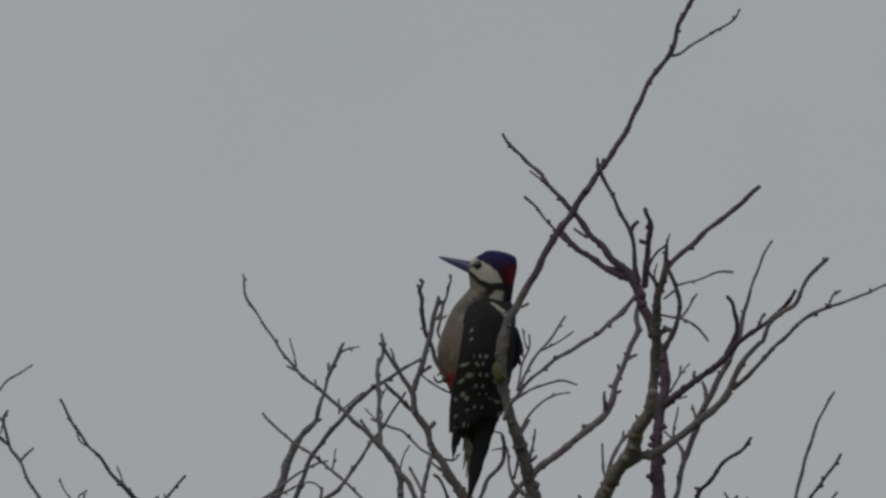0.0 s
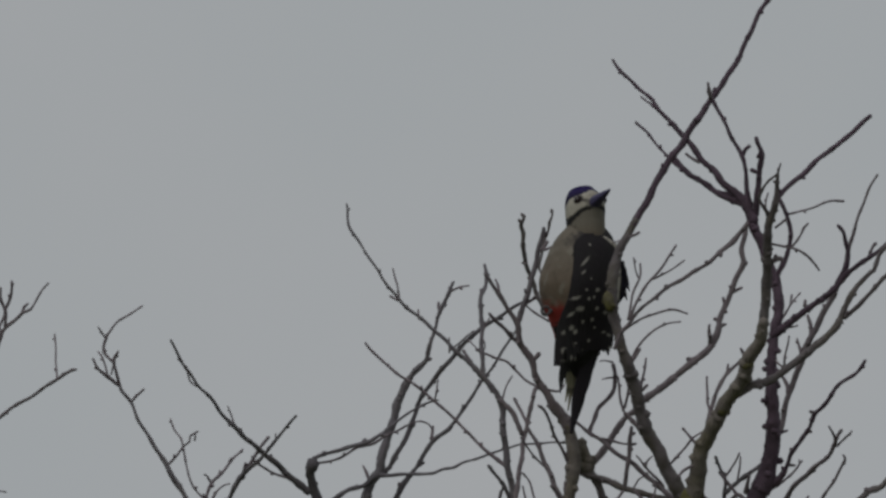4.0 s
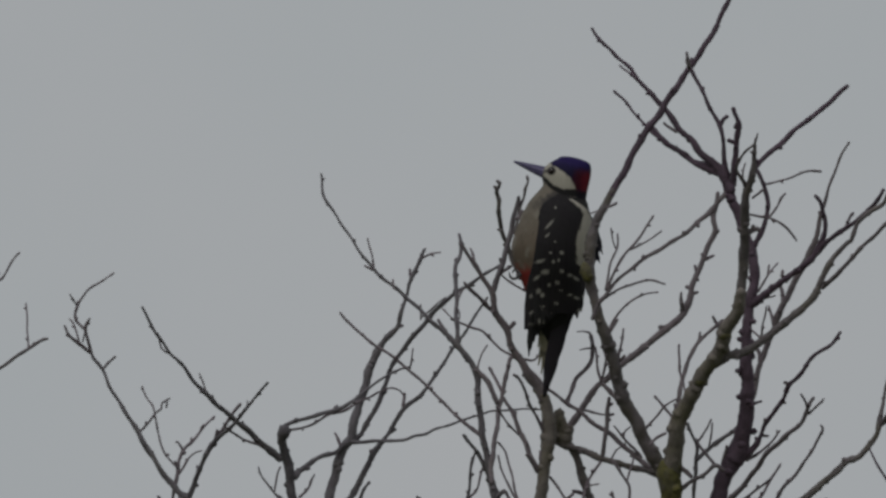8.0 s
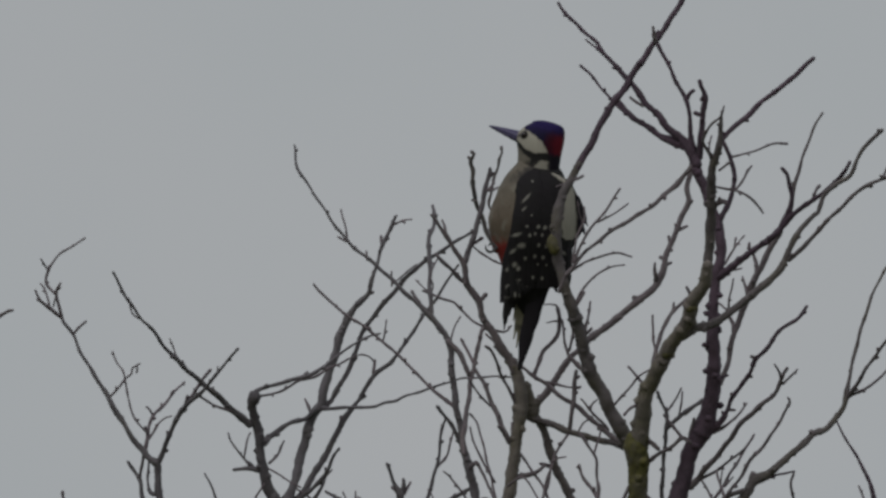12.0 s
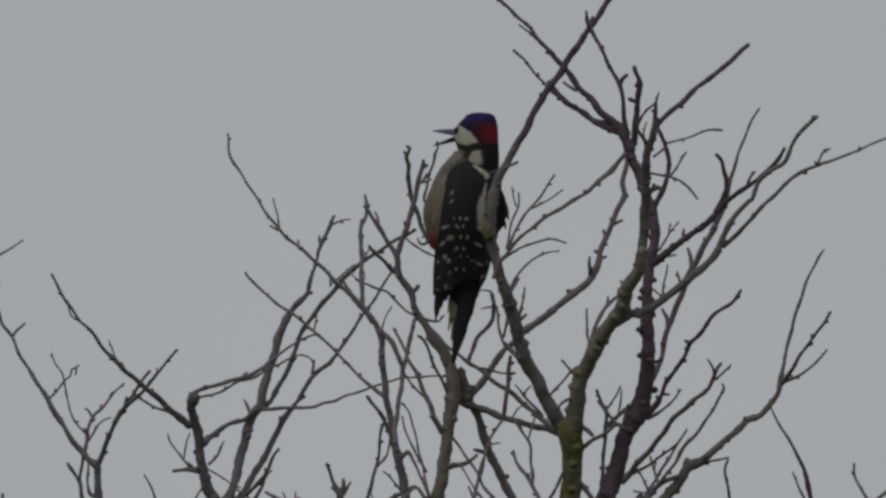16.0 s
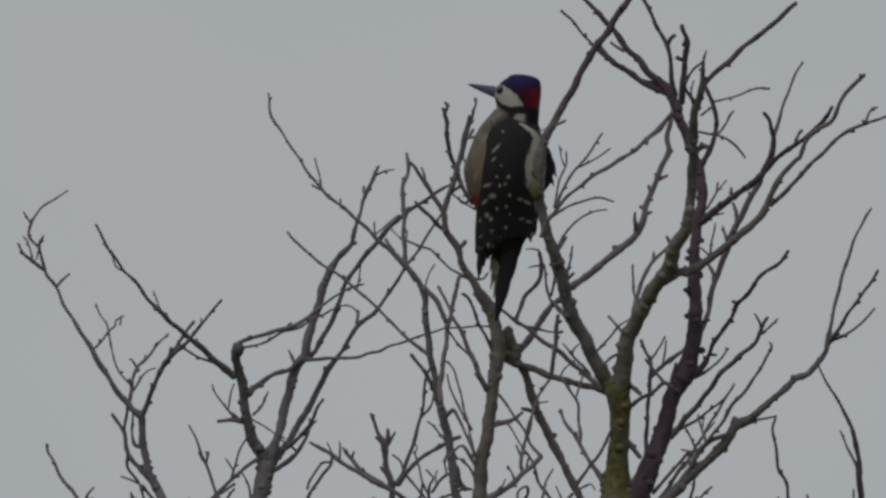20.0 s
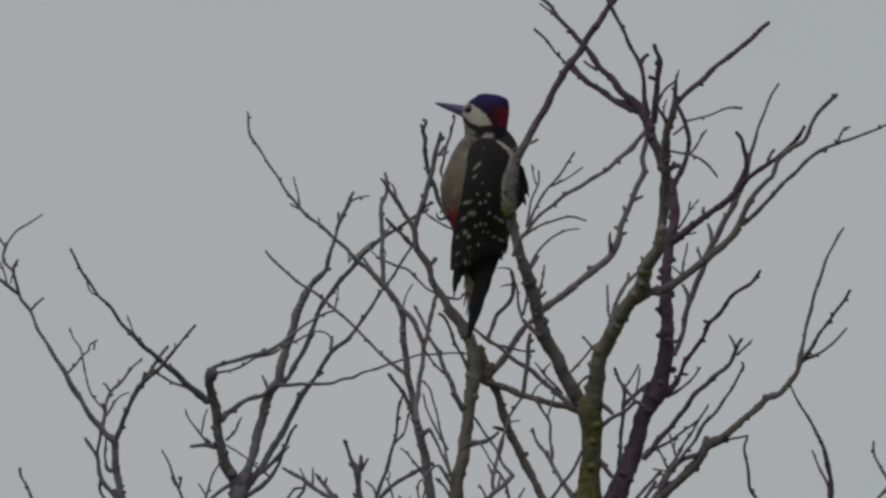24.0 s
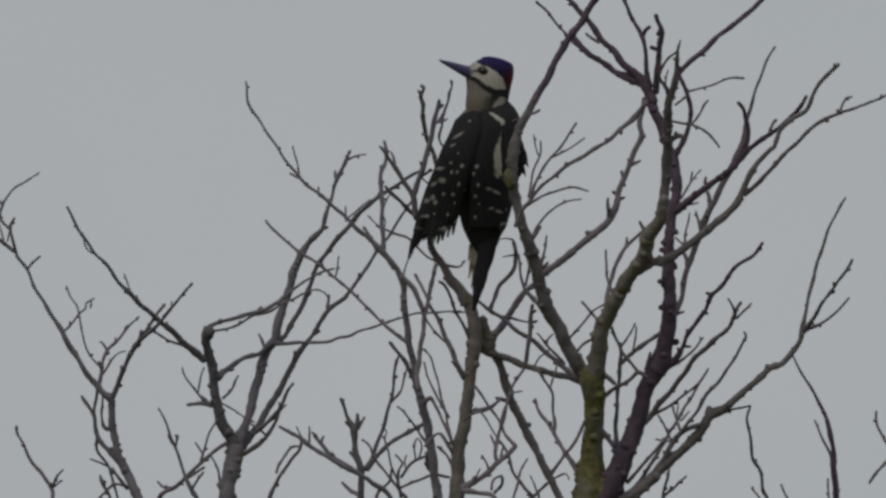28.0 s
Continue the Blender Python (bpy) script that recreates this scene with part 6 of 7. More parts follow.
def build_woodpecker():
    bird = tagged(new("woodpecker"), "black, white and red woodpecker clinging upright among bare twigs", "bird")
    painted(part("body", torso_mesh(), PLUMAGE, bird, "buff belly, black back and red vent feathers"), torso_colour)

    head = painted(part("head", head_mesh(), PLUMAGE, bird, "blue-black crown, red nape and pale cheeks"), head_colour)
    head.matrix_basis = Matrix.Translation(Vector(HEAD_AT) * MM)
    part("upper_bill", bill_half(True), HORN, head, "slate-grey chisel bill")
    jaw = part("lower_bill", bill_half(False), HORN, head)
    for side in (-1, 1):
        eye = part("eye", ball(2.9, 0.7), EYE, head, "dark round eye")
        eye.matrix_basis = Matrix.Translation(Vector((-10.8, side * 13.9, 5.7)) * MM) @ pose(0, 0, 0, 0, 0, 28 * side)

    wings = []
    for name, pivot, proud, left, right, top, bottom in (
            ("left_wing", WING_L, 2.6, lambda z: wing_edge(z) - 0.8, lambda z: table(z, (-66, -58, -50, -40, 40, 52), (-14, -6, 4, 10, 10, 6))[0], 54, -64),
            ("right_wing", WING_R, 1.7, lambda z: table(z, (-54, 36, 51), (-5, -5, 1))[0], lambda z: table(z, (-53, -41, -16, -10, -2, 10, 27, 38, 46, 52), (24, 28.5, 33, 36, 42, 45.5, 41, 36, 26, 14))[0], 52, -50)):
        wing = painted(part(name, shell(left, right, top, bottom, pivot, proud, 2.2), PLUMAGE, bird, "black folded wing barred with white spots"), wing_colour, pivot)
        wing.matrix_basis = Matrix.Translation(Vector(pivot) * MM)
        wings.append(wing)
    long_tips = ((-21.5, -50, -24.0, -88, 2.6), (-20, -48, -22.0, -82, 3.0), (-17, -46, -19.0, -75, 3.4), (-12, -44, -15.0, -69, 3.8), (-7, -42, -9.5, -62, 4.2))
    short_tips = ((20, -34, 22.8, -54, 3.6), (15.5, -34, 18.5, -51, 3.6), (11, -34, 14.5, -54, 3.6), (24.5, -30, 27, -48, 3.0))
    for wing, pivot, tips in ((wings[0], WING_L, long_tips), (wings[1], WING_R, short_tips)):
        for i, (x0, z0, x1, z1, w) in enumerate(tips):
            a = Vector((x0, -19 + i * 0.5, z0)) - Vector(pivot)
            b = Vector((x1, -15 + i * 0.7, z1)) - Vector(pivot)
            painted(part("flight_feather", quill(a, b, w), PLUMAGE, wing), lambda x, y, z: blend(BLACK, (0.35, 0.34, 0.31), 0.6 * step(0.55, 0.85, math.sin(z * 0.5))  * step(-62, -56, z)), pivot)

    for x0, z0, x1, z1 in ((40, 24, 46.5, 9), (40.5, 18, 47, 3), (38, 30, 43.5, 18), (40, 8, 44.5, -5)):
        painted(part("ruffled_feather", quill(Vector((x0, -12, z0)) - Vector(WING_R), Vector((x1, -8, z1)) - Vector(WING_R), 1.8, 0.4), PLUMAGE, wings[1]), lambda x, y, z: (0.035, 0.033, 0.045))

    fan = painted(part("wing_fan", quill((0, 1, -6), (-5, 4, -106), 5.0), PLUMAGE, bird, "black inner flight feathers under the wing"), lambda x, y, z: BLACK)
    fan.matrix_basis = rest_at(WING_L)
    for x1, z1, w in ((-1.5, -105, 5.0), (2.5, -103, 5.2), (6, -99, 5.2), (10, -95, 5.2), (14, -92, 5.0)):
        painted(part("flight_feather", quill((1 + x1 * 0.3, 1.5, -6), (x1, 5, z1), w), PLUMAGE, fan),
                lambda x, y, z: blend(BLACK, (0.33, 0.32, 0.29), 0.75 * step(0.62, 0.9, math.sin(z * 0.42 + x * 0.2)) * step(-50, -56, z)))

    tail = painted(part("tail", quill((9, -11, -40), (-7.5, -5, -124), 6.4, 1.6, 0.30, 1.0), PLUMAGE, bird, "stiff black tail propped below the body"), lambda x, y, z: TAIL_BROWN)
    for x0, x1, z1, w, pale in ((14, 2.5, -96, 3.8, 0), (17, 8.0, -74, 3.4, 0), (6, -6.5, -116, 4.6, 0), (-1, -12.0, -96, 2.8, 1), (1, -9.5, -104, 2.6, 1), (-3, -12.5, -80, 2.6, 1)):
        painted(part("tail_feather", quill((x0, -7 if pale else -11, -44), (x1, -2 if pale else -7, z1), w, 0.8), PLUMAGE, tail),
                (lambda x, y, z: blend((0.30, 0.28, 0.20), BLACK, 0.6 * step(0.5, 0.9, math.sin(z * 0.35)))) if pale else (lambda x, y, z: TAIL_BROWN))

    for x, y in ((0, -5), (12, 16)):
        leg = part("leg", toe(((x - 19, y, -8), (x - 26, y, -13), (x - 30, y, -15.5)), (4.4, 2.6, 1.9)), SCALY, bird, "short grey leg with hooked claws")
        part("toe", toe(((x - 29, y, -15), (x - 33, y - 1, -18.4), (x - 36.4, y - 1, -18.9), (x - 38.9, y - 1, -16.6), (x - 39.6, y - 1, -13.0)), (1.7, 1.3, 1.2, 1.0, 0.45)), SCALY, leg)
        part("toe", toe(((x - 28.5, y + 1, -14), (x - 32, y + 2, -11.6), (x - 34.6, y + 3, -11.8), (x - 35.6, y + 3, -14)), (1.6, 1.3, 1.0, 0.45)), SCALY, leg)
    return bird, head, jaw, wings[0], wings[1], fan


woodpecker, bird_head, bird_jaw, wing_left, wing_right, wing_fan = build_woodpecker()


def perch(dx, dz, lean, turn):
    """The bird's pose: moved by millimetres with its twigs, leaning, and turned on its axis."""
    return Matrix.Translation(Vector(BIRD)) @ VIEW @ pose(dx * MM, 0, dz * MM, 0, lean, 0) @ pose(0, 0, 0, 0, 0, turn)


def gaze(turn, pitch, dx=0.0, dz=0.0):
    """The head's pose: turn 0 looks to the bird's side, 90 ahead of it, -90 back over its shoulder."""
    return Matrix.Translation((Vector(HEAD_AT) + Vector((dx, 0, dz))) * MM) @ pose(0, 0, 0, 0, pitch, -turn)


def motions():
    """Wind in the crowns, and the bird."""
    walk(crown_dark, [
        (0.0, sway(TALL, -0.1, -1.7, -0.17)),
        (0.5, sway(TALL, -0.5, -1.2, -0.06)),
        (1.0, sway(TALL, 0.4, -1.8, -0.28)),
        (1.5, sway(TALL, 0.1, -1.0, -0.14)),
        (2.0, sway(TALL, 0.0, -0.3, -0.09)),
        (2.5, sway(TALL, 0.5, -0.8, -0.23)),
        (4.5, sway(TALL, 3.3, 0.2, -1.06)),
        (5.0, sway(TALL, 2.7, -0.1, -0.87)),
        (5.5, sway(TALL, 0.6, 0.3, -0.48)),
        (6.0, sway(TALL, 0.6, 1.1, -0.28)),
        (6.5, sway(TALL, 0.0, 1.0, -0.16)),
        (7.0, sway(TALL, 0.7, 1.1, -0.20)),
        (7.5, sway(TALL, 1.1, 1.2, -0.33)),
        (8.0, sway(TALL, 0.7, 3.0, -0.09)),
        (8.5, sway(TALL, 1.4, 2.9, -0.41)),
        (9.0, sway(TALL, 2.3, 3.0, -0.57)),
        (9.5, sway(TALL, 1.1, 3.7, -0.17)),
        (10.0, sway(TALL, 0.9, 1.1, -0.29)),
        (10.5, sway(TALL, 0.0, 1.0, -0.16)),
        (11.0, sway(TALL, 0.0, 0.4, -0.17)),
        (11.5, sway(TALL, 0.3, 0.8, -0.01)),
        (12.0, sway(TALL, 0.5, 1.8, -0.03)),
        (12.5, sway(TALL, 1.5, 2.0, -0.30)),
        (13.0, sway(TALL, 1.4, 2.8, -0.37)),
        (13.5, sway(TALL, 1.3, 3.2, -0.37)),
        (15.5, sway(TALL, 0.5, 3.0, -0.36)),
        (16.0, sway(TALL, 0.2, 2.4, -0.29)),
        (16.5, sway(TALL, -0.1, 1.9, -0.17)),
        (17.0, sway(TALL, -0.3, 2.5, -0.16)),
        (17.5, sway(TALL, 0.5, 2.3, -0.24)),
        (18.0, sway(TALL, 0.0, 2.7, -0.15)),
        (18.5, sway(TALL, 0.1, 2.8, -0.18)),
        (19.0, sway(TALL, 0.7, 3.0, -0.33)),
        (19.5, sway(TALL, -0.3, 2.1, -0.17)),
        (20.0, sway(TALL, 0.0, 1.0, -0.22)),
        (20.5, sway(TALL, -0.1, 2.3, -0.11)),
        (21.0, sway(TALL, 0.5, 0.0, -0.33)),
        (21.5, sway(TALL, -0.1, 1.5, -0.03)),
        (23.5, sway(TALL, -0.7, 1.7, 0.00)),
        (24.0, sway(TALL, -0.2, 1.7, 0.00)),
        (24.5, sway(TALL, -1.6, 0.0, 0.00)),
        (25.0, sway(TALL, -0.9, 0.1, 0.00)),
        (25.5, sway(TALL, -1.2, 0.1, 0.00)),
        (26.0, sway(TALL, -1.2, 0.4, 0.00)),
        (26.5, sway(TALL, -1.6, -0.5, 0.00)),
        (27.0, sway(TALL, -0.9, -0.3, 0.00)),
        (27.5, sway(TALL, -1.2, 0.0, 0.00)),
        (28.0, sway(TALL, 0.0, 0.0, 0.00)),
    ])
    walk(crown_middle, [
        (0.0, sway(MIDDLE, 7.3, 0.2, 0.04)),
        (0.5, sway(MIDDLE, 5.4, -0.1, 0.12)),
        (1.0, sway(MIDDLE, 4.0, -0.7, -0.24)),
        (1.5, sway(MIDDLE, 4.0, -0.2, -0.19)),
        (2.0, sway(MIDDLE, 6.0, 0.4, 0.00)),
        (2.5, sway(MIDDLE, 6.4, -0.2, -0.23)),
        (4.5, sway(MIDDLE, -1.2, -1.3, 0.43)),
        (5.0, sway(MIDDLE, -0.5, -0.5, 0.50)),
        (5.5, sway(MIDDLE, 0.4, -2.3, 0.12)),
        (6.0, sway(MIDDLE, 2.6, -2.0, 0.05)),
        (6.5, sway(MIDDLE, -2.5, -0.8, 0.04)),
        (7.0, sway(MIDDLE, -0.5, -0.2, 0.18)),
        (7.5, sway(MIDDLE, 5.5, -0.4, 0.17)),
        (8.0, sway(MIDDLE, -2.4, 0.0, 0.25)),
        (8.5, sway(MIDDLE, 7.0, 0.5, 0.80)),
        (9.0, sway(MIDDLE, 4.2, -0.1, 0.85)),
        (9.5, sway(MIDDLE, 1.4, -0.5, 0.67)),
        (10.0, sway(MIDDLE, 3.8, -2.2, 0.66)),
        (10.5, sway(MIDDLE, 1.5, -1.0, 0.25)),
        (11.0, sway(MIDDLE, 8.6, -0.2, 0.48)),
        (11.5, sway(MIDDLE, -1.9, -1.5, 0.29)),
        (12.0, sway(MIDDLE, 3.5, 1.8, 0.34)),
        (12.5, sway(MIDDLE, 4.0, 0.7, 0.22)),
        (13.0, sway(MIDDLE, 1.1, 0.1, 0.44)),
        (13.5, sway(MIDDLE, 4.1, -0.1, 0.49)),
        (15.5, sway(MIDDLE, 1.3, 1.1, 0.89)),
        (16.0, sway(MIDDLE, 0.6, -1.5, 0.94)),
        (16.5, sway(MIDDLE, 2.9, -1.4, 0.54)),
        (17.0, sway(MIDDLE, 0.7, -0.4, 0.56)),
        (17.5, sway(MIDDLE, -5.8, -2.0, 0.50)),
        (18.0, sway(MIDDLE, 0.9, -0.2, 0.63)),
        (18.5, sway(MIDDLE, -2.9, 0.4, 0.46)),
        (19.0, sway(MIDDLE, -3.4, -0.5, 0.67)),
        (19.5, sway(MIDDLE, -1.0, -2.4, 0.45)),
        (20.0, sway(MIDDLE, -3.6, -1.4, 0.27)),
        (20.5, sway(MIDDLE, -2.6, -0.3, 0.14)),
        (21.0, sway(MIDDLE, 0.0, -2.6, 0.18)),
        (21.5, sway(MIDDLE, 0.5, 0.3, 0.13)),
        (23.5, sway(MIDDLE, -1.5, -2.1, 0.46)),
        (24.0, sway(MIDDLE, 1.7, -2.1, 0.48)),
        (24.5, sway(MIDDLE, 3.3, -1.1, 0.62)),
        (25.0, sway(MIDDLE, -4.5, -1.2, 0.06)),
        (25.5, sway(MIDDLE, 4.2, -0.2, 0.24)),
        (26.0, sway(MIDDLE, 3.3, 0.6, 0.21)),
        (26.5, sway(MIDDLE, 2.1, -1.1, 0.09)),
        (27.0, sway(MIDDLE, 3.4, -0.3, 0.21)),
        (27.5, sway(MIDDLE, 0.8, -1.1, -0.19)),
        (28.0, sway(MIDDLE, 0.0, 0.0, 0.00)),
    ])
    walk(crown_near, [
        (0.0, sway(MIDDLE, 8.8, -0.8, 0.04)),
        (0.5, sway(MIDDLE, 6.2, -0.6, 0.12)),
        (1.0, sway(MIDDLE, 4.9, -1.7, -0.24)),
        (1.5, sway(MIDDLE, 4.9, -0.4, -0.19)),
        (2.0, sway(MIDDLE, 6.7, -0.9, 0.00)),
        (2.5, sway(MIDDLE, 7.4, -0.3, -0.23)),
        (4.5, sway(MIDDLE, -1.7, -6.8, 0.43)),
        (5.0, sway(MIDDLE, 0.6, -3.2, 0.50)),
        (5.5, sway(MIDDLE, 0.3, -4.7, 0.12)),
        (6.0, sway(MIDDLE, 3.3, -3.0, 0.05)),
        (6.5, sway(MIDDLE, -3.1, -3.3, 0.04)),
        (7.0, sway(MIDDLE, -2.0, -2.9, 0.18)),
        (7.5, sway(MIDDLE, 8.2, -0.9, 0.17)),
        (8.0, sway(MIDDLE, -1.7, -2.1, 0.25)),
        (8.5, sway(MIDDLE, 9.8, -3.1, 0.80)),
        (9.0, sway(MIDDLE, 5.0, -6.3, 0.85)),
        (9.5, sway(MIDDLE, 0.5, -4.2, 0.67)),
        (10.0, sway(MIDDLE, 6.1, -5.7, 0.66)),
        (10.5, sway(MIDDLE, 3.5, -3.0, 0.25)),
        (11.0, sway(MIDDLE, 12.0, -1.2, 0.48)),
        (11.5, sway(MIDDLE, -1.1, -2.6, 0.29)),
        (12.0, sway(MIDDLE, 4.8, 0.3, 0.34)),
        (12.5, sway(MIDDLE, 2.7, -2.4, 0.22)),
        (13.0, sway(MIDDLE, 1.1, -3.6, 0.44)),
        (13.5, sway(MIDDLE, 4.2, -3.6, 0.49)),
        (15.5, sway(MIDDLE, 4.5, -3.2, 0.89)),
        (16.0, sway(MIDDLE, 4.4, -6.9, 0.94)),
        (16.5, sway(MIDDLE, 5.6, -5.4, 0.54)),
        (17.0, sway(MIDDLE, 1.9, -4.8, 0.56)),
        (17.5, sway(MIDDLE, -5.4, -6.2, 0.50)),
        (18.0, sway(MIDDLE, 3.2, -3.6, 0.63)),
        (18.5, sway(MIDDLE, -0.2, -3.1, 0.46)),
        (19.0, sway(MIDDLE, -1.6, -5.1, 0.67)),
        (19.5, sway(MIDDLE, 0.7, -6.4, 0.45)),
        (20.0, sway(MIDDLE, -2.2, -6.0, 0.27)),
        (20.5, sway(MIDDLE, -0.5, -2.8, 0.14)),
        (21.0, sway(MIDDLE, 2.1, -4.8, 0.18)),
        (21.5, sway(MIDDLE, 1.9, -2.3, 0.13)),
        (23.5, sway(MIDDLE, 0.8, -3.0, 0.46)),
        (24.0, sway(MIDDLE, 2.5, -3.8, 0.48)),
        (24.5, sway(MIDDLE, 5.2, -1.3, 0.62)),
        (25.0, sway(MIDDLE, -3.0, -0.3, 0.06)),
        (25.5, sway(MIDDLE, 7.1, 1.0, 0.24)),
        (26.0, sway(MIDDLE, 6.6, 1.9, 0.21)),
        (26.5, sway(MIDDLE, 5.1, 0.0, 0.09)),
        (27.0, sway(MIDDLE, 5.7, 0.7, 0.21)),
        (27.5, sway(MIDDLE, 3.2, 1.0, -0.19)),
        (28.0, sway(MIDDLE, 0.0, 0.0, 0.00)),
    ])
    walk(crown_right, [
        (0.0, sway(MIDDLE, 6.9, 0.1, 0.04)),
        (0.5, sway(MIDDLE, 5.1, 0.3, 0.12)),
        (1.0, sway(MIDDLE, 4.5, -0.1, -0.24)),
        (1.5, sway(MIDDLE, 3.8, 0.0, -0.19)),
        (2.0, sway(MIDDLE, 5.2, 0.7, 0.00)),
        (2.5, sway(MIDDLE, 5.8, 0.1, -0.23)),
        (4.5, sway(MIDDLE, 0.0, -2.8, 0.43)),
        (5.0, sway(MIDDLE, -0.4, -0.7, 0.50)),
        (5.5, sway(MIDDLE, 0.0, -1.7, 0.12)),
        (6.0, sway(MIDDLE, 3.5, -1.7, 0.05)),
        (6.5, sway(MIDDLE, -2.3, -1.1, 0.04)),
        (7.0, sway(MIDDLE, -2.1, -0.9, 0.18)),
        (7.5, sway(MIDDLE, 5.9, -0.3, 0.17)),
        (8.0, sway(MIDDLE, -3.5, -0.3, 0.25)),
        (8.5, sway(MIDDLE, 6.9, 0.3, 0.80)),
        (9.0, sway(MIDDLE, 4.5, -0.8, 0.85)),
        (9.5, sway(MIDDLE, -1.8, 0.2, 0.67)),
        (10.0, sway(MIDDLE, 3.7, -2.3, 0.66)),
        (10.5, sway(MIDDLE, 0.3, -0.7, 0.25)),
        (11.0, sway(MIDDLE, 6.8, 0.3, 0.48)),
        (11.5, sway(MIDDLE, -3.4, -1.0, 0.29)),
        (12.0, sway(MIDDLE, 2.6, 2.0, 0.34)),
        (12.5, sway(MIDDLE, 1.4, 1.0, 0.22)),
        (13.0, sway(MIDDLE, 3.0, -0.4, 0.44)),
        (13.5, sway(MIDDLE, 4.0, -0.5, 0.49)),
        (15.5, sway(MIDDLE, 1.9, 0.6, 0.89)),
        (16.0, sway(MIDDLE, 2.4, -2.3, 0.94)),
        (16.5, sway(MIDDLE, 3.2, -1.6, 0.54)),
        (17.0, sway(MIDDLE, 1.8, -0.8, 0.56)),
        (17.5, sway(MIDDLE, -3.5, -2.7, 0.50)),
        (18.0, sway(MIDDLE, 4.4, -1.4, 0.63)),
        (18.5, sway(MIDDLE, 1.6, -1.2, 0.46)),
        (19.0, sway(MIDDLE, -0.6, -1.4, 0.67)),
        (19.5, sway(MIDDLE, 2.0, -3.2, 0.45)),
        (20.0, sway(MIDDLE, 1.0, -2.5, 0.27)),
        (20.5, sway(MIDDLE, -2.0, -0.6, 0.14)),
        (21.0, sway(MIDDLE, 2.3, -3.0, 0.18)),
        (21.5, sway(MIDDLE, 2.0, 0.2, 0.13)),
        (23.5, sway(MIDDLE, 0.9, -1.9, 0.46)),
        (24.0, sway(MIDDLE, 3.3, -2.9, 0.48)),
        (24.5, sway(MIDDLE, 2.7, -0.8, 0.62)),
        (25.0, sway(MIDDLE, -3.9, -0.7, 0.06)),
        (25.5, sway(MIDDLE, 3.8, 0.6, 0.24)),
        (26.0, sway(MIDDLE, 3.5, 0.9, 0.21)),
        (26.5, sway(MIDDLE, 2.6, -0.6, 0.09)),
        (27.0, sway(MIDDLE, 3.6, 0.2, 0.21)),
        (27.5, sway(MIDDLE, 0.8, 0.5, -0.19)),
        (28.0, sway(MIDDLE, 0.0, 0.0, 0.00)),
    ])
    walk(crown_fork, [
        (0.0, sway(FORK, 5.3, -0.1, 0.02)),
        (0.5, sway(FORK, 3.8, -0.2, 0.06)),
        (1.0, sway(FORK, 3.3, -0.2, -0.12)),
        (1.5, sway(FORK, 3.1, 0.0, -0.10)),
        (2.0, sway(FORK, 4.3, 0.3, 0.00)),
        (2.5, sway(FORK, 4.8, 0.2, -0.12)),
        (4.5, sway(FORK, -1.1, -2.3, 0.22)),
        (5.0, sway(FORK, -0.5, -1.1, 0.26)),
        (5.5, sway(FORK, 0.1, -1.9, 0.06)),
        (6.0, sway(FORK, 2.2, -1.6, 0.03)),
        (6.5, sway(FORK, -2.0, -0.9, 0.02)),
        (7.0, sway(FORK, -1.3, -0.9, 0.10)),
        (7.5, sway(FORK, 4.3, -0.6, 0.09)),
        (8.0, sway(FORK, -2.3, -0.5, 0.13)),
        (8.5, sway(FORK, 4.7, -0.8, 0.42)),
        (9.0, sway(FORK, 2.6, -1.3, 0.45)),
        (9.5, sway(FORK, -0.7, -1.0, 0.35)),
        (10.0, sway(FORK, 2.3, -2.6, 0.35)),
        (10.5, sway(FORK, 0.5, -1.1, 0.13)),
        (11.0, sway(FORK, 5.8, -0.6, 0.25)),
        (11.5, sway(FORK, -2.1, -1.4, 0.15)),
        (12.0, sway(FORK, 2.0, 0.9, 0.18)),
        (12.5, sway(FORK, 1.6, 0.3, 0.11)),
        (13.0, sway(FORK, 1.1, -0.6, 0.23)),
        (13.5, sway(FORK, 2.7, -0.9, 0.26)),
        (15.5, sway(FORK, 0.5, -0.2, 0.47)),
        (16.0, sway(FORK, 0.4, -2.3, 0.49)),
        (16.5, sway(FORK, 1.9, -1.7, 0.29)),
        (17.0, sway(FORK, 0.5, -1.2, 0.30)),
        (17.5, sway(FORK, -4.2, -2.4, 0.26)),
        (18.0, sway(FORK, 1.2, -1.4, 0.33)),
        (18.5, sway(FORK, -1.2, -1.1, 0.24)),
        (19.0, sway(FORK, -2.1, -1.4, 0.35)),
        (19.5, sway(FORK, -0.4, -2.7, 0.23)),
        (20.0, sway(FORK, -2.3, -1.6, 0.14)),
        (20.5, sway(FORK, -1.8, -0.6, 0.08)),
        (21.0, sway(FORK, 0.6, -2.5, 0.09)),
        (21.5, sway(FORK, 0.7, -0.3, 0.07)),
        (23.5, sway(FORK, -0.4, -2.1, 0.24)),
        (24.0, sway(FORK, 1.6, -2.5, 0.25)),
        (24.5, sway(FORK, 2.0, -1.5, 0.32)),
        (25.0, sway(FORK, -3.1, -0.6, 0.03)),
        (25.5, sway(FORK, 3.0, 0.0, 0.12)),
        (26.0, sway(FORK, 2.6, 0.4, 0.11)),
        (26.5, sway(FORK, 1.9, -0.8, 0.05)),
        (27.0, sway(FORK, 2.6, -0.1, 0.11)),
        (27.5, sway(FORK, 1.0, 0.0, -0.10)),
        (28.0, sway(FORK, 0.0, 0.0, 0.00)),
    ])
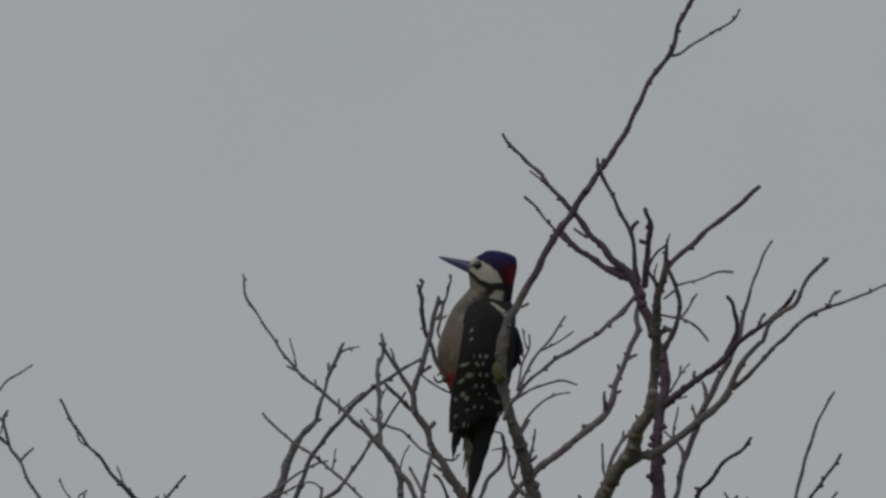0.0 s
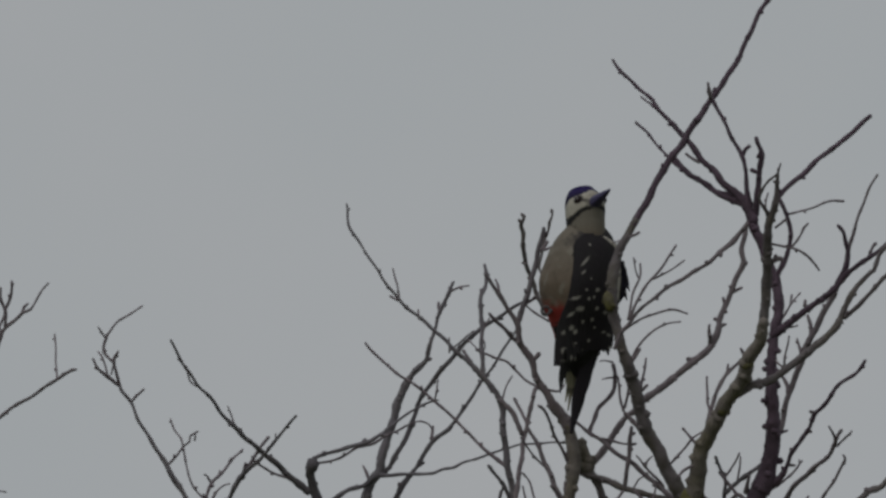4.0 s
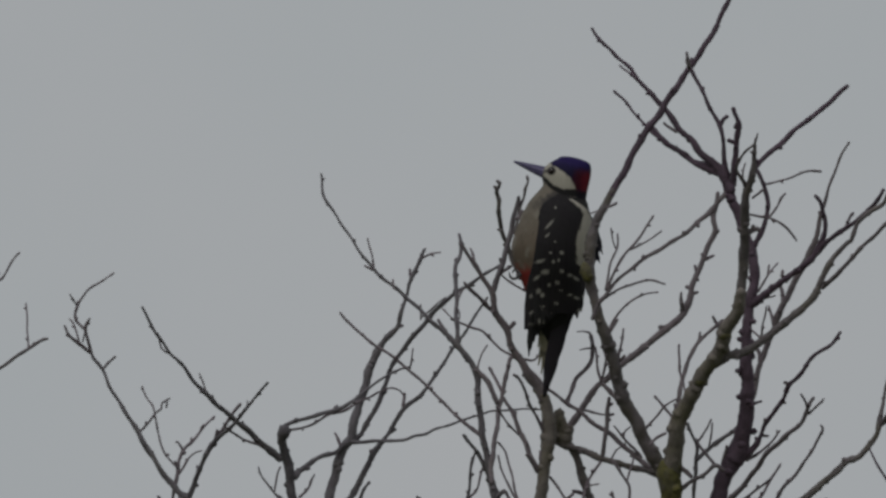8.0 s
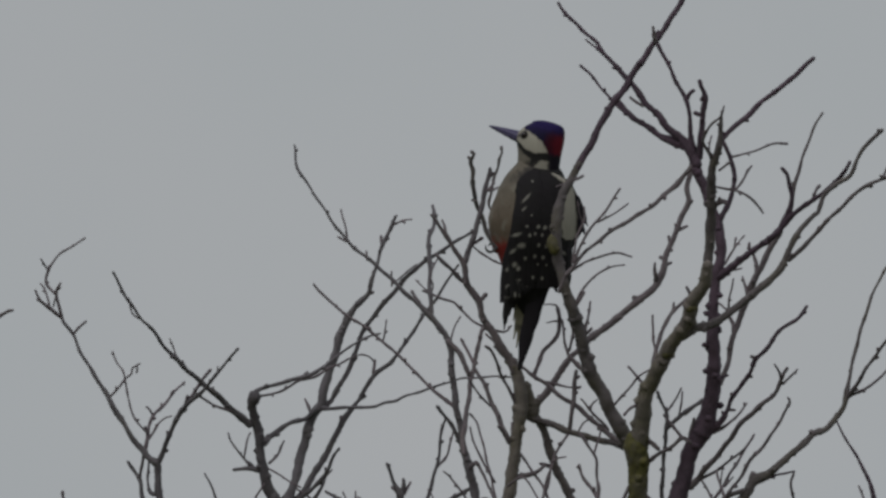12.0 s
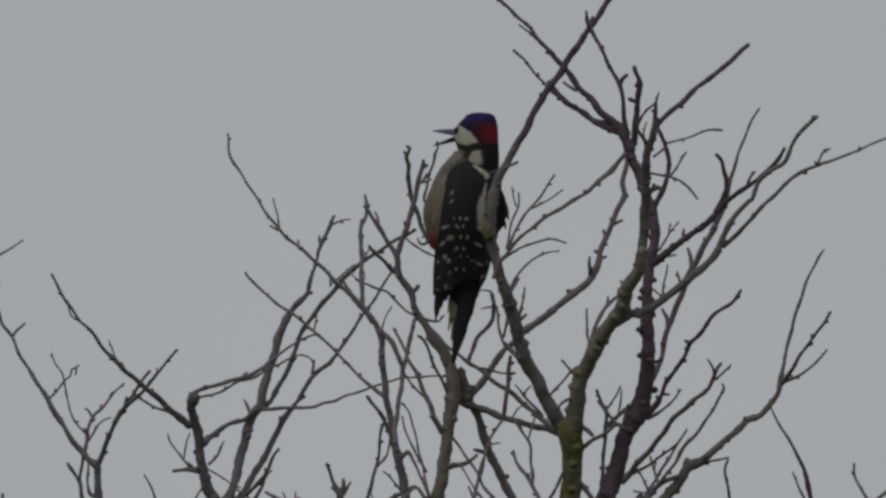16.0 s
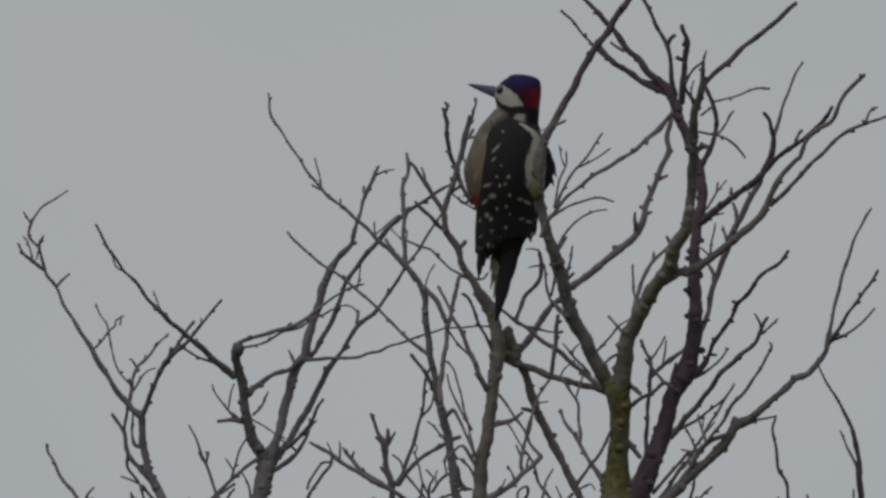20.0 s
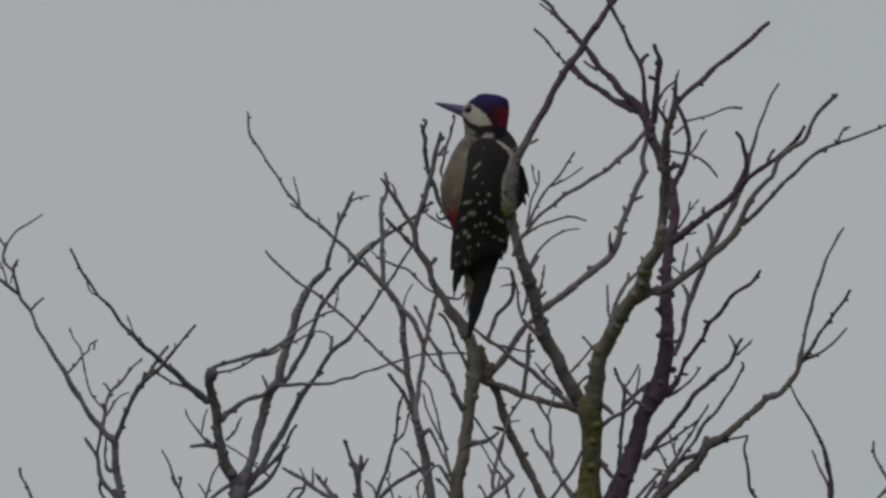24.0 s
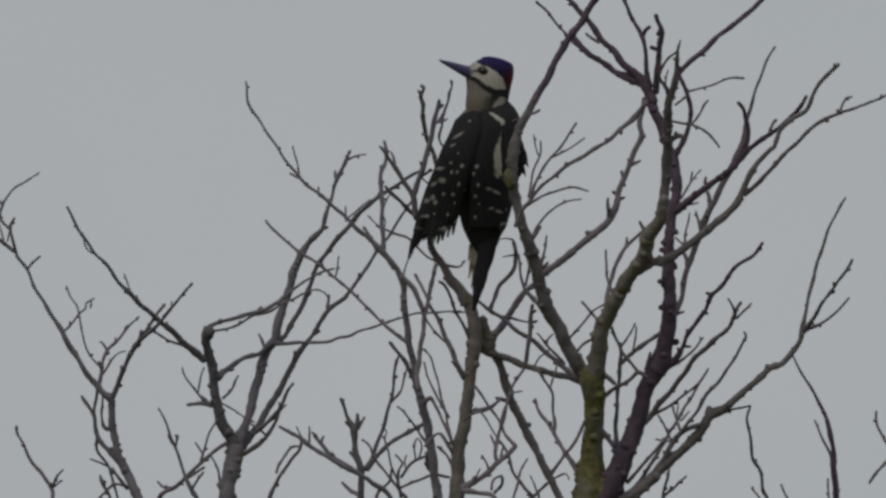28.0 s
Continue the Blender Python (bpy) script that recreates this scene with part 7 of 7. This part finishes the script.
    walk(crown_shoot, [
        (0.0, sway(FORK, 3.3, -0.1, 0.02)),
        (0.5, sway(FORK, 1.8, -0.2, 0.06)),
        (1.0, sway(FORK, 1.3, -0.2, -0.12)),
        (1.5, sway(FORK, 1.1, 0.0, -0.10)),
        (2.0, sway(FORK, 2.3, 0.3, 0.00)),
        (2.5, sway(FORK, 2.8, 0.2, -0.12)),
        (4.5, sway(FORK, -3.1, -2.3, 0.22)),
        (5.0, sway(FORK, -2.5, -1.1, 0.26)),
        (5.5, sway(FORK, -1.9, -1.9, 0.06)),
        (6.0, sway(FORK, 0.2, -1.6, 0.03)),
        (6.5, sway(FORK, -4.0, -0.9, 0.02)),
        (7.0, sway(FORK, -3.3, -0.9, 0.10)),
        (7.5, sway(FORK, 2.3, -0.6, 0.09)),
        (8.0, sway(FORK, -4.3, -0.5, 0.13)),
        (8.5, sway(FORK, 2.7, -0.8, 0.42)),
        (9.0, sway(FORK, 0.6, -1.3, 0.45)),
        (9.5, sway(FORK, -2.7, -1.0, 0.35)),
        (10.0, sway(FORK, 0.3, -2.6, 0.35)),
        (10.5, sway(FORK, -1.5, -1.1, 0.13)),
        (11.0, sway(FORK, 3.8, -0.6, 0.25)),
        (11.5, sway(FORK, -4.1, -1.4, 0.15)),
        (12.0, sway(FORK, 0.0, 0.9, 0.18)),
        (12.5, sway(FORK, -0.4, 0.3, 0.11)),
        (13.0, sway(FORK, -0.9, -0.6, 0.23)),
        (13.5, sway(FORK, 0.7, -0.9, 0.26)),
        (15.5, sway(FORK, -2.7, -2.4, 0.47)),
        (16.0, sway(FORK, -2.1, -4.3, 0.49)),
        (16.5, sway(FORK, -0.6, -3.7, 0.29)),
        (17.0, sway(FORK, -2.0, -3.2, 0.30)),
        (17.5, sway(FORK, -2.7, -1.7, 0.26)),
        (18.0, sway(FORK, -2.3, -2.7, 0.33)),
        (18.5, sway(FORK, -3.2, -1.6, 0.24)),
        (19.0, sway(FORK, -2.6, -1.9, 0.35)),
        (19.5, sway(FORK, -1.6, -2.7, 0.23)),
        (20.0, sway(FORK, -2.3, -1.6, 0.14)),
        (20.5, sway(FORK, -2.8, -0.6, 0.08)),
        (21.0, sway(FORK, -1.9, -3.5, 0.09)),
        (21.5, sway(FORK, -2.8, -0.8, 0.07)),
        (23.5, sway(FORK, -5.9, 0.4, 0.24)),
        (24.0, sway(FORK, -3.9, 0.0, 0.25)),
        (24.5, sway(FORK, -4.0, 0.0, 0.32)),
        (25.0, sway(FORK, -9.1, 0.4, 0.03)),
        (25.5, sway(FORK, -3.5, 0.0, 0.12)),
        (26.0, sway(FORK, -3.9, -0.6, 0.11)),
        (26.5, sway(FORK, -4.6, -1.8, 0.05)),
        (27.0, sway(FORK, -3.4, 0.9, 0.11)),
        (27.5, sway(FORK, -5.0, 2.0, -0.10)),
        (28.0, sway(FORK, -6.0, 3.0, 0.00)),
    ])
    walk(crown_left, [
        (0.0, sway(LEFT, 4.2, 0.3, -0.08)),
        (0.5, sway(LEFT, 3.2, 1.4, 0.03)),
        (1.0, sway(LEFT, 4.1, 0.2, -0.05)),
        (1.5, sway(LEFT, 0.9, 1.0, 0.01)),
        (2.0, sway(LEFT, 3.9, -0.4, -0.03)),
        (2.5, sway(LEFT, 4.0, 0.3, -0.08)),
        (4.5, sway(LEFT, 4.8, -11.6, -0.59)),
        (5.0, sway(LEFT, 2.9, -5.7, -0.35)),
        (5.5, sway(LEFT, 4.7, -6.4, -0.44)),
        (6.0, sway(LEFT, 5.2, -4.8, -0.46)),
        (6.5, sway(LEFT, 1.4, -3.0, -0.40)),
        (7.0, sway(LEFT, 1.6, -4.0, -0.21)),
        (7.5, sway(LEFT, 7.1, -5.7, -0.33)),
        (8.0, sway(LEFT, -0.7, -5.9, -0.50)),
        (8.5, sway(LEFT, 7.8, -11.8, -0.37)),
        (9.0, sway(LEFT, 9.4, -15.1, -0.52)),
        (9.5, sway(LEFT, 1.7, -13.4, -0.56)),
        (10.0, sway(LEFT, 6.4, -12.5, -0.33)),
        (10.5, sway(LEFT, 0.4, -5.0, -0.49)),
        (11.0, sway(LEFT, 7.6, -3.8, -0.24)),
        (11.5, sway(LEFT, -1.5, -3.7, -0.21)),
        (12.0, sway(LEFT, 2.0, 0.8, 0.00)),
        (12.5, sway(LEFT, 1.0, -3.5, -0.44)),
        (13.0, sway(LEFT, 6.0, -6.8, -0.45)),
        (13.5, sway(LEFT, 7.8, -10.0, -0.51)),
        (15.5, sway(LEFT, 4.7, -5.8, -0.03)),
        (16.0, sway(LEFT, 6.6, -13.0, -0.46)),
        (16.5, sway(LEFT, 5.9, -8.1, -0.31)),
        (17.0, sway(LEFT, 6.4, -6.5, -0.19)),
        (17.5, sway(LEFT, -0.4, -8.4, -0.55)),
        (18.0, sway(LEFT, 5.3, -6.2, -0.33)),
        (18.5, sway(LEFT, 0.3, -5.5, -0.39)),
        (19.0, sway(LEFT, 2.5, -8.8, -0.38)),
        (19.5, sway(LEFT, 4.9, -10.5, -0.60)),
        (20.0, sway(LEFT, 3.7, -5.4, -0.47)),
        (20.5, sway(LEFT, 0.8, -1.5, -0.58)),
        (21.0, sway(LEFT, 5.2, -7.6, -0.39)),
        (21.5, sway(LEFT, 1.8, -0.9, -0.32)),
        (23.5, sway(LEFT, 2.5, -10.7, -0.37)),
        (24.0, sway(LEFT, 5.2, -11.7, -0.20)),
        (24.5, sway(LEFT, 4.0, -8.1, 0.01)),
        (25.0, sway(LEFT, -4.3, -1.9, -0.40)),
        (25.5, sway(LEFT, 1.6, -2.0, 0.05)),
        (26.0, sway(LEFT, 1.2, -0.1, 0.16)),
        (26.5, sway(LEFT, 2.5, -2.4, 0.04)),
        (27.0, sway(LEFT, 3.0, -0.3, 0.33)),
        (27.5, sway(LEFT, 0.3, 0.3, 0.01)),
        (28.0, sway(LEFT, 0.0, 0.0, 0.00)),
    ])
    walk(crown_far, [
        (0.0, sway(FAR, 3.0, 1.1, 0.00)),
        (1.0, sway(FAR, 3.0, 1.1, 0.00)),
        (1.5, sway(FAR, -0.7, 1.4, 0.00)),
        (2.0, sway(FAR, 3.9, 1.0, 0.52)),
        (2.5, sway(FAR, 2.5, 0.9, 0.41)),
        (4.5, sway(FAR, 2.1, -4.1, -0.93)),
        (5.0, sway(FAR, -0.4, -0.5, -0.89)),
        (5.5, sway(FAR, -0.7, -1.3, -0.90)),
        (6.0, sway(FAR, 1.3, -1.1, -0.37)),
        (6.5, sway(FAR, -1.0, 0.6, -0.82)),
        (7.0, sway(FAR, -0.2, 1.5, -0.76)),
        (7.5, sway(FAR, 3.0, -1.5, -0.55)),
        (8.0, sway(FAR, -3.2, -1.0, -0.94)),
        (8.5, sway(FAR, 6.6, -4.7, -0.23)),
        (9.0, sway(FAR, 8.4, -4.2, -0.99)),
        (9.5, sway(FAR, 1.6, -5.1, -0.66)),
        (10.0, sway(FAR, 5.9, -3.5, -0.51)),
        (10.5, sway(FAR, -2.4, -0.7, -1.40)),
        (11.0, sway(FAR, 7.2, 0.4, -0.42)),
        (11.5, sway(FAR, -4.5, 1.5, -1.14)),
        (28.0, sway(FAR, -4.5, 1.5, -1.14)),
    ])
    walk(woodpecker, [
        (0.0, perch(5.1, 3.1, 0.10, 12)),
        (0.5, perch(-1.2, 4.1, -0.20, 8)),
        (1.0, perch(-3.0, 3.3, -0.41, 10)),
        (1.5, perch(-5.1, 5.0, -0.33, 10)),
        (2.0, perch(-1.8, 2.3, 0.06, 18)),
        (2.5, perch(-0.2, 2.4, -0.02, 22)),
        (4.5, perch(-4.2, -1.4, 0.46, 28)),
        (5.0, perch(-4.2, 1.1, 0.50, 28)),
        (5.5, perch(-4.6, 1.7, 0.53, 20)),
        (6.0, perch(0.6, 0.9, 0.05, 18)),
        (6.5, perch(-7.5, 4.2, -0.15, 14)),
        (7.0, perch(-5.9, 5.1, 0.01, 15)),
        (7.5, perch(4.8, 4.2, 0.21, 20)),
        (8.0, perch(-7.2, 5.8, -0.16, 14)),
        (8.5, perch(8.5, 1.3, 1.13, 14)),
        (9.0, perch(2.2, 0.2, 1.28, 7)),
        (9.5, perch(-3.1, 2.4, 1.02, 4)),
        (10.0, perch(2.3, 1.4, 0.94, 18)),
        (10.5, perch(2.6, 0.5, 0.53, 20)),
        (11.0, perch(6.1, 5.2, 0.63, 20)),
        (11.5, perch(-3.8, 2.1, -0.07, 16)),
        (12.0, perch(1.5, 5.2, 0.58, 14)),
        (12.5, perch(-2.7, 4.0, 0.60, 6)),
        (13.0, perch(-3.0, 3.1, 0.84, 8)),
        (13.5, perch(-0.5, 2.3, 1.12, 4)),
        (15.5, perch(2.2, 2.5, 0.45, 4)),
        (16.0, perch(1.8, -0.4, 0.33, 4)),
        (16.5, perch(4.0, 2.3, -0.09, 4)),
        (17.0, perch(-1.3, 1.9, 0.33, 8)),
        (17.5, perch(-8.5, 1.3, -0.61, 3)),
        (18.0, perch(-0.4, 2.1, -0.14, 0)),
        (18.5, perch(-5.4, 2.0, -0.32, 3)),
        (19.0, perch(-4.5, 0.4, -0.16, 3)),
        (19.5, perch(-1.7, -1.2, -0.18, 4)),
        (20.0, perch(-4.2, 0.2, -0.47, 6)),
        (20.5, perch(-6.5, 2.9, -0.55, 10)),
        (21.0, perch(-2.9, 0.9, -0.59, 13)),
        (21.5, perch(-5.0, 5.0, -0.20, 12)),
        (23.5, perch(-1.3, 0.0, 0.91, 12)),
        (24.0, perch(-0.6, 1.4, 1.27, 12)),
        (24.5, perch(1.2, 2.1, 1.07, 6)),
        (25.0, perch(-4.6, 3.4, 0.02, 6)),
        (25.5, perch(4.3, 3.1, 0.41, 8)),
        (26.0, perch(5.0, 3.3, 0.15, 8)),
        (26.5, perch(4.0, 2.4, -0.14, 8)),
        (27.0, perch(5.5, 2.8, 0.49, 8)),
        (27.5, perch(0.1, 4.8, -0.02, 8)),
        (28.0, perch(0.2, 0.2, 0.00, 0)),
    ])
    walk(bird_head, [
        (0, gaze(21, 10, 1.5, 2.3)),
        (0.5, gaze(66, 5, 2.7, 2.1)),
        (1, gaze(53, 5, 3.6, 2.4)),
        (1.5, gaze(32, 6, 6.5, -1.3)),
        (2, gaze(17, 1, 2.9, -1.7)),
        (2.5, gaze(-11, 14, 2.6, 2.9)),
        (3.5, gaze(-68, 10, -1.0, -0.0)),
        (4.5, gaze(-100, 15, -4.7, 1.5)),
        (5, gaze(-96, 15, -3.2, 1.0)),
        (5.2, gaze(-98, 15, -3.3, 0.7)),
        (5.3, gaze(-54, 28, -3.4, 1.1)),
        (5.4, gaze(5, 15, -5.4, -2.1)),
        (5.5, gaze(8, 13, -6.0, -3.7)),
        (6, gaze(10, 10, -9.6, 0.0)),
        (6.5, gaze(14, 9, -0.8, -4.4)),
        (7, gaze(-44, 15, 0.8, -2.2)),
        (7.5, gaze(-36, 12, -6.1, -1.0)),
        (8, gaze(25, 12, 1.6, -6.1)),
        (8.5, gaze(23, 11, -7.4, -1.8)),
        (9, gaze(58, 0, -3.0, 1.6)),
        (9.5, gaze(31, 9, 1.8, -0.3)),
        (10, gaze(2, 10, 4.7, 0.1)),
        (10.2, gaze(-19, 9, -1.0, 0.8)),
        (10.5, gaze(-24, 6, -5.2, 1.1)),
        (10.7, gaze(-16, 6, -5.9, -0.7)),
        (11, gaze(-52, 4, -5.1, 0.4)),
        (11.2, gaze(-8, 2, -1.8, -2.5)),
        (11.5, gaze(-2, 5, -0.8, -0.9)),
        (12, gaze(32, 11, -1.4, 2.5)),
        (12.5, gaze(75, 0, 1.0, -1.4)),
        (13, gaze(16, 10, 1.4, 0.3)),
        (13.5, gaze(59, 5, 0.9, -1.6)),
        (15.5, gaze(40, -2, -2.3, 0.1)),
        (16, gaze(43, -2, 0.2, 2.0)),
        (16.5, gaze(47, 6, -3.9, 0.0)),
        (17, gaze(54, 6, -3.1, 1.3)),
        (17.3, gaze(105, 0, -0.4, 1.4)),
        (17.5, gaze(113, 0, 3.8, 2.2)),
        (18, gaze(34, 11, 4.4, -2.0)),
        (18.5, gaze(60, 2, -0.6, 0.7)),
        (19, gaze(32, 10, -0.2, -0.4)),
        (19.5, gaze(34, 10, -1.4, 1.3)),
        (20, gaze(32, 7, 1.7, -1.0)),
        (20.5, gaze(-15, 12, 2.6, 0.3)),
        (21, gaze(-10, 10, -1.7, -2.6)),
        (21.5, gaze(-4, 10, 1.0, -2.4)),
        (22.5, gaze(-12, 6, -0.2, -0.6)),
        (23.5, gaze(-28, 5, -11.3, 0.7)),
        (23.8, gaze(-20, 5, -10.5, 0.1)),
        (24, gaze(35, 6, -8.3, -2.4)),
        (24.2, gaze(40, 4, -8.6, 0.1)),
        (24.5, gaze(71, 3, -7.6, 2.7)),
        (25, gaze(78, 0, -4.5, 2.5)),
        (25.5, gaze(79, 0, -8.8, 3.1)),
        (26, gaze(52, 5, -5.7, 2.5)),
        (26.5, gaze(53, 5, -5.6, -0.2)),
        (27, gaze(48, 8, -4.4, 0.1)),
        (27.2, gaze(46, 8, -3.4, 0.5)),
        (27.5, gaze(43, 5, -3.9, -1.7)),
        (27.9, gaze(37, 5, -4.9, 3.5)),
        (28, gaze(-20, 13, -6.2, 5.8)),
    ])
    walk(bird_jaw, [(t, pose(-0.0185, 0, 0.001, 0, -gape, 0) @ pose(0.0185, 0, -0.001)) for t, gape in (
        (0, 0), (6.6, 0), (7.0, 10), (7.4, 0), (13.5, 0), (15.3, 8), (15.5, 22), (16.0, 24), (16.3, 0), (28, 0))])
    rest = rest_at(WING_L)
    walk(wing_left, [(0, rest), (27.9, rest), (28, rest @ pose(-0.008, -0.004, 0.003, 0, 15, 0))])
    rest = rest_at(WING_R)
    walk(wing_right, [(t, rest @ pose(dx * 0.001, -0.001, 0, 0, lift, 0)) for t, dx, lift in (
        (0, -5, 1), (2.5, -3, 1), (4.5, 1, 0), (5, 1, 0), (6, -4, 1), (7, -1, 0), (8, -1, 1), (9, 0, 0), (10, -2, 0), (11, 2, -1), (12, 4, -3), (13, 1, 0),
        (15.5, -5, 1), (16.3, -5, 1), (17, -1, 0), (18, 0, 0), (20, 0, 0), (21, -2, 0), (21.5, -2, 0), (23.5, -3, 0), (24, -3, 1), (25, -4, 1), (26, -2, 0), (27.9, -2, 0), (28, -6, 0))])
    rest = rest_at(WING_L)
    walk(wing_fan, [(0, rest), (27.9, rest), (28, rest @ pose(-0.005, -0.003, -0.008, 0, 13, 0))])


motions()
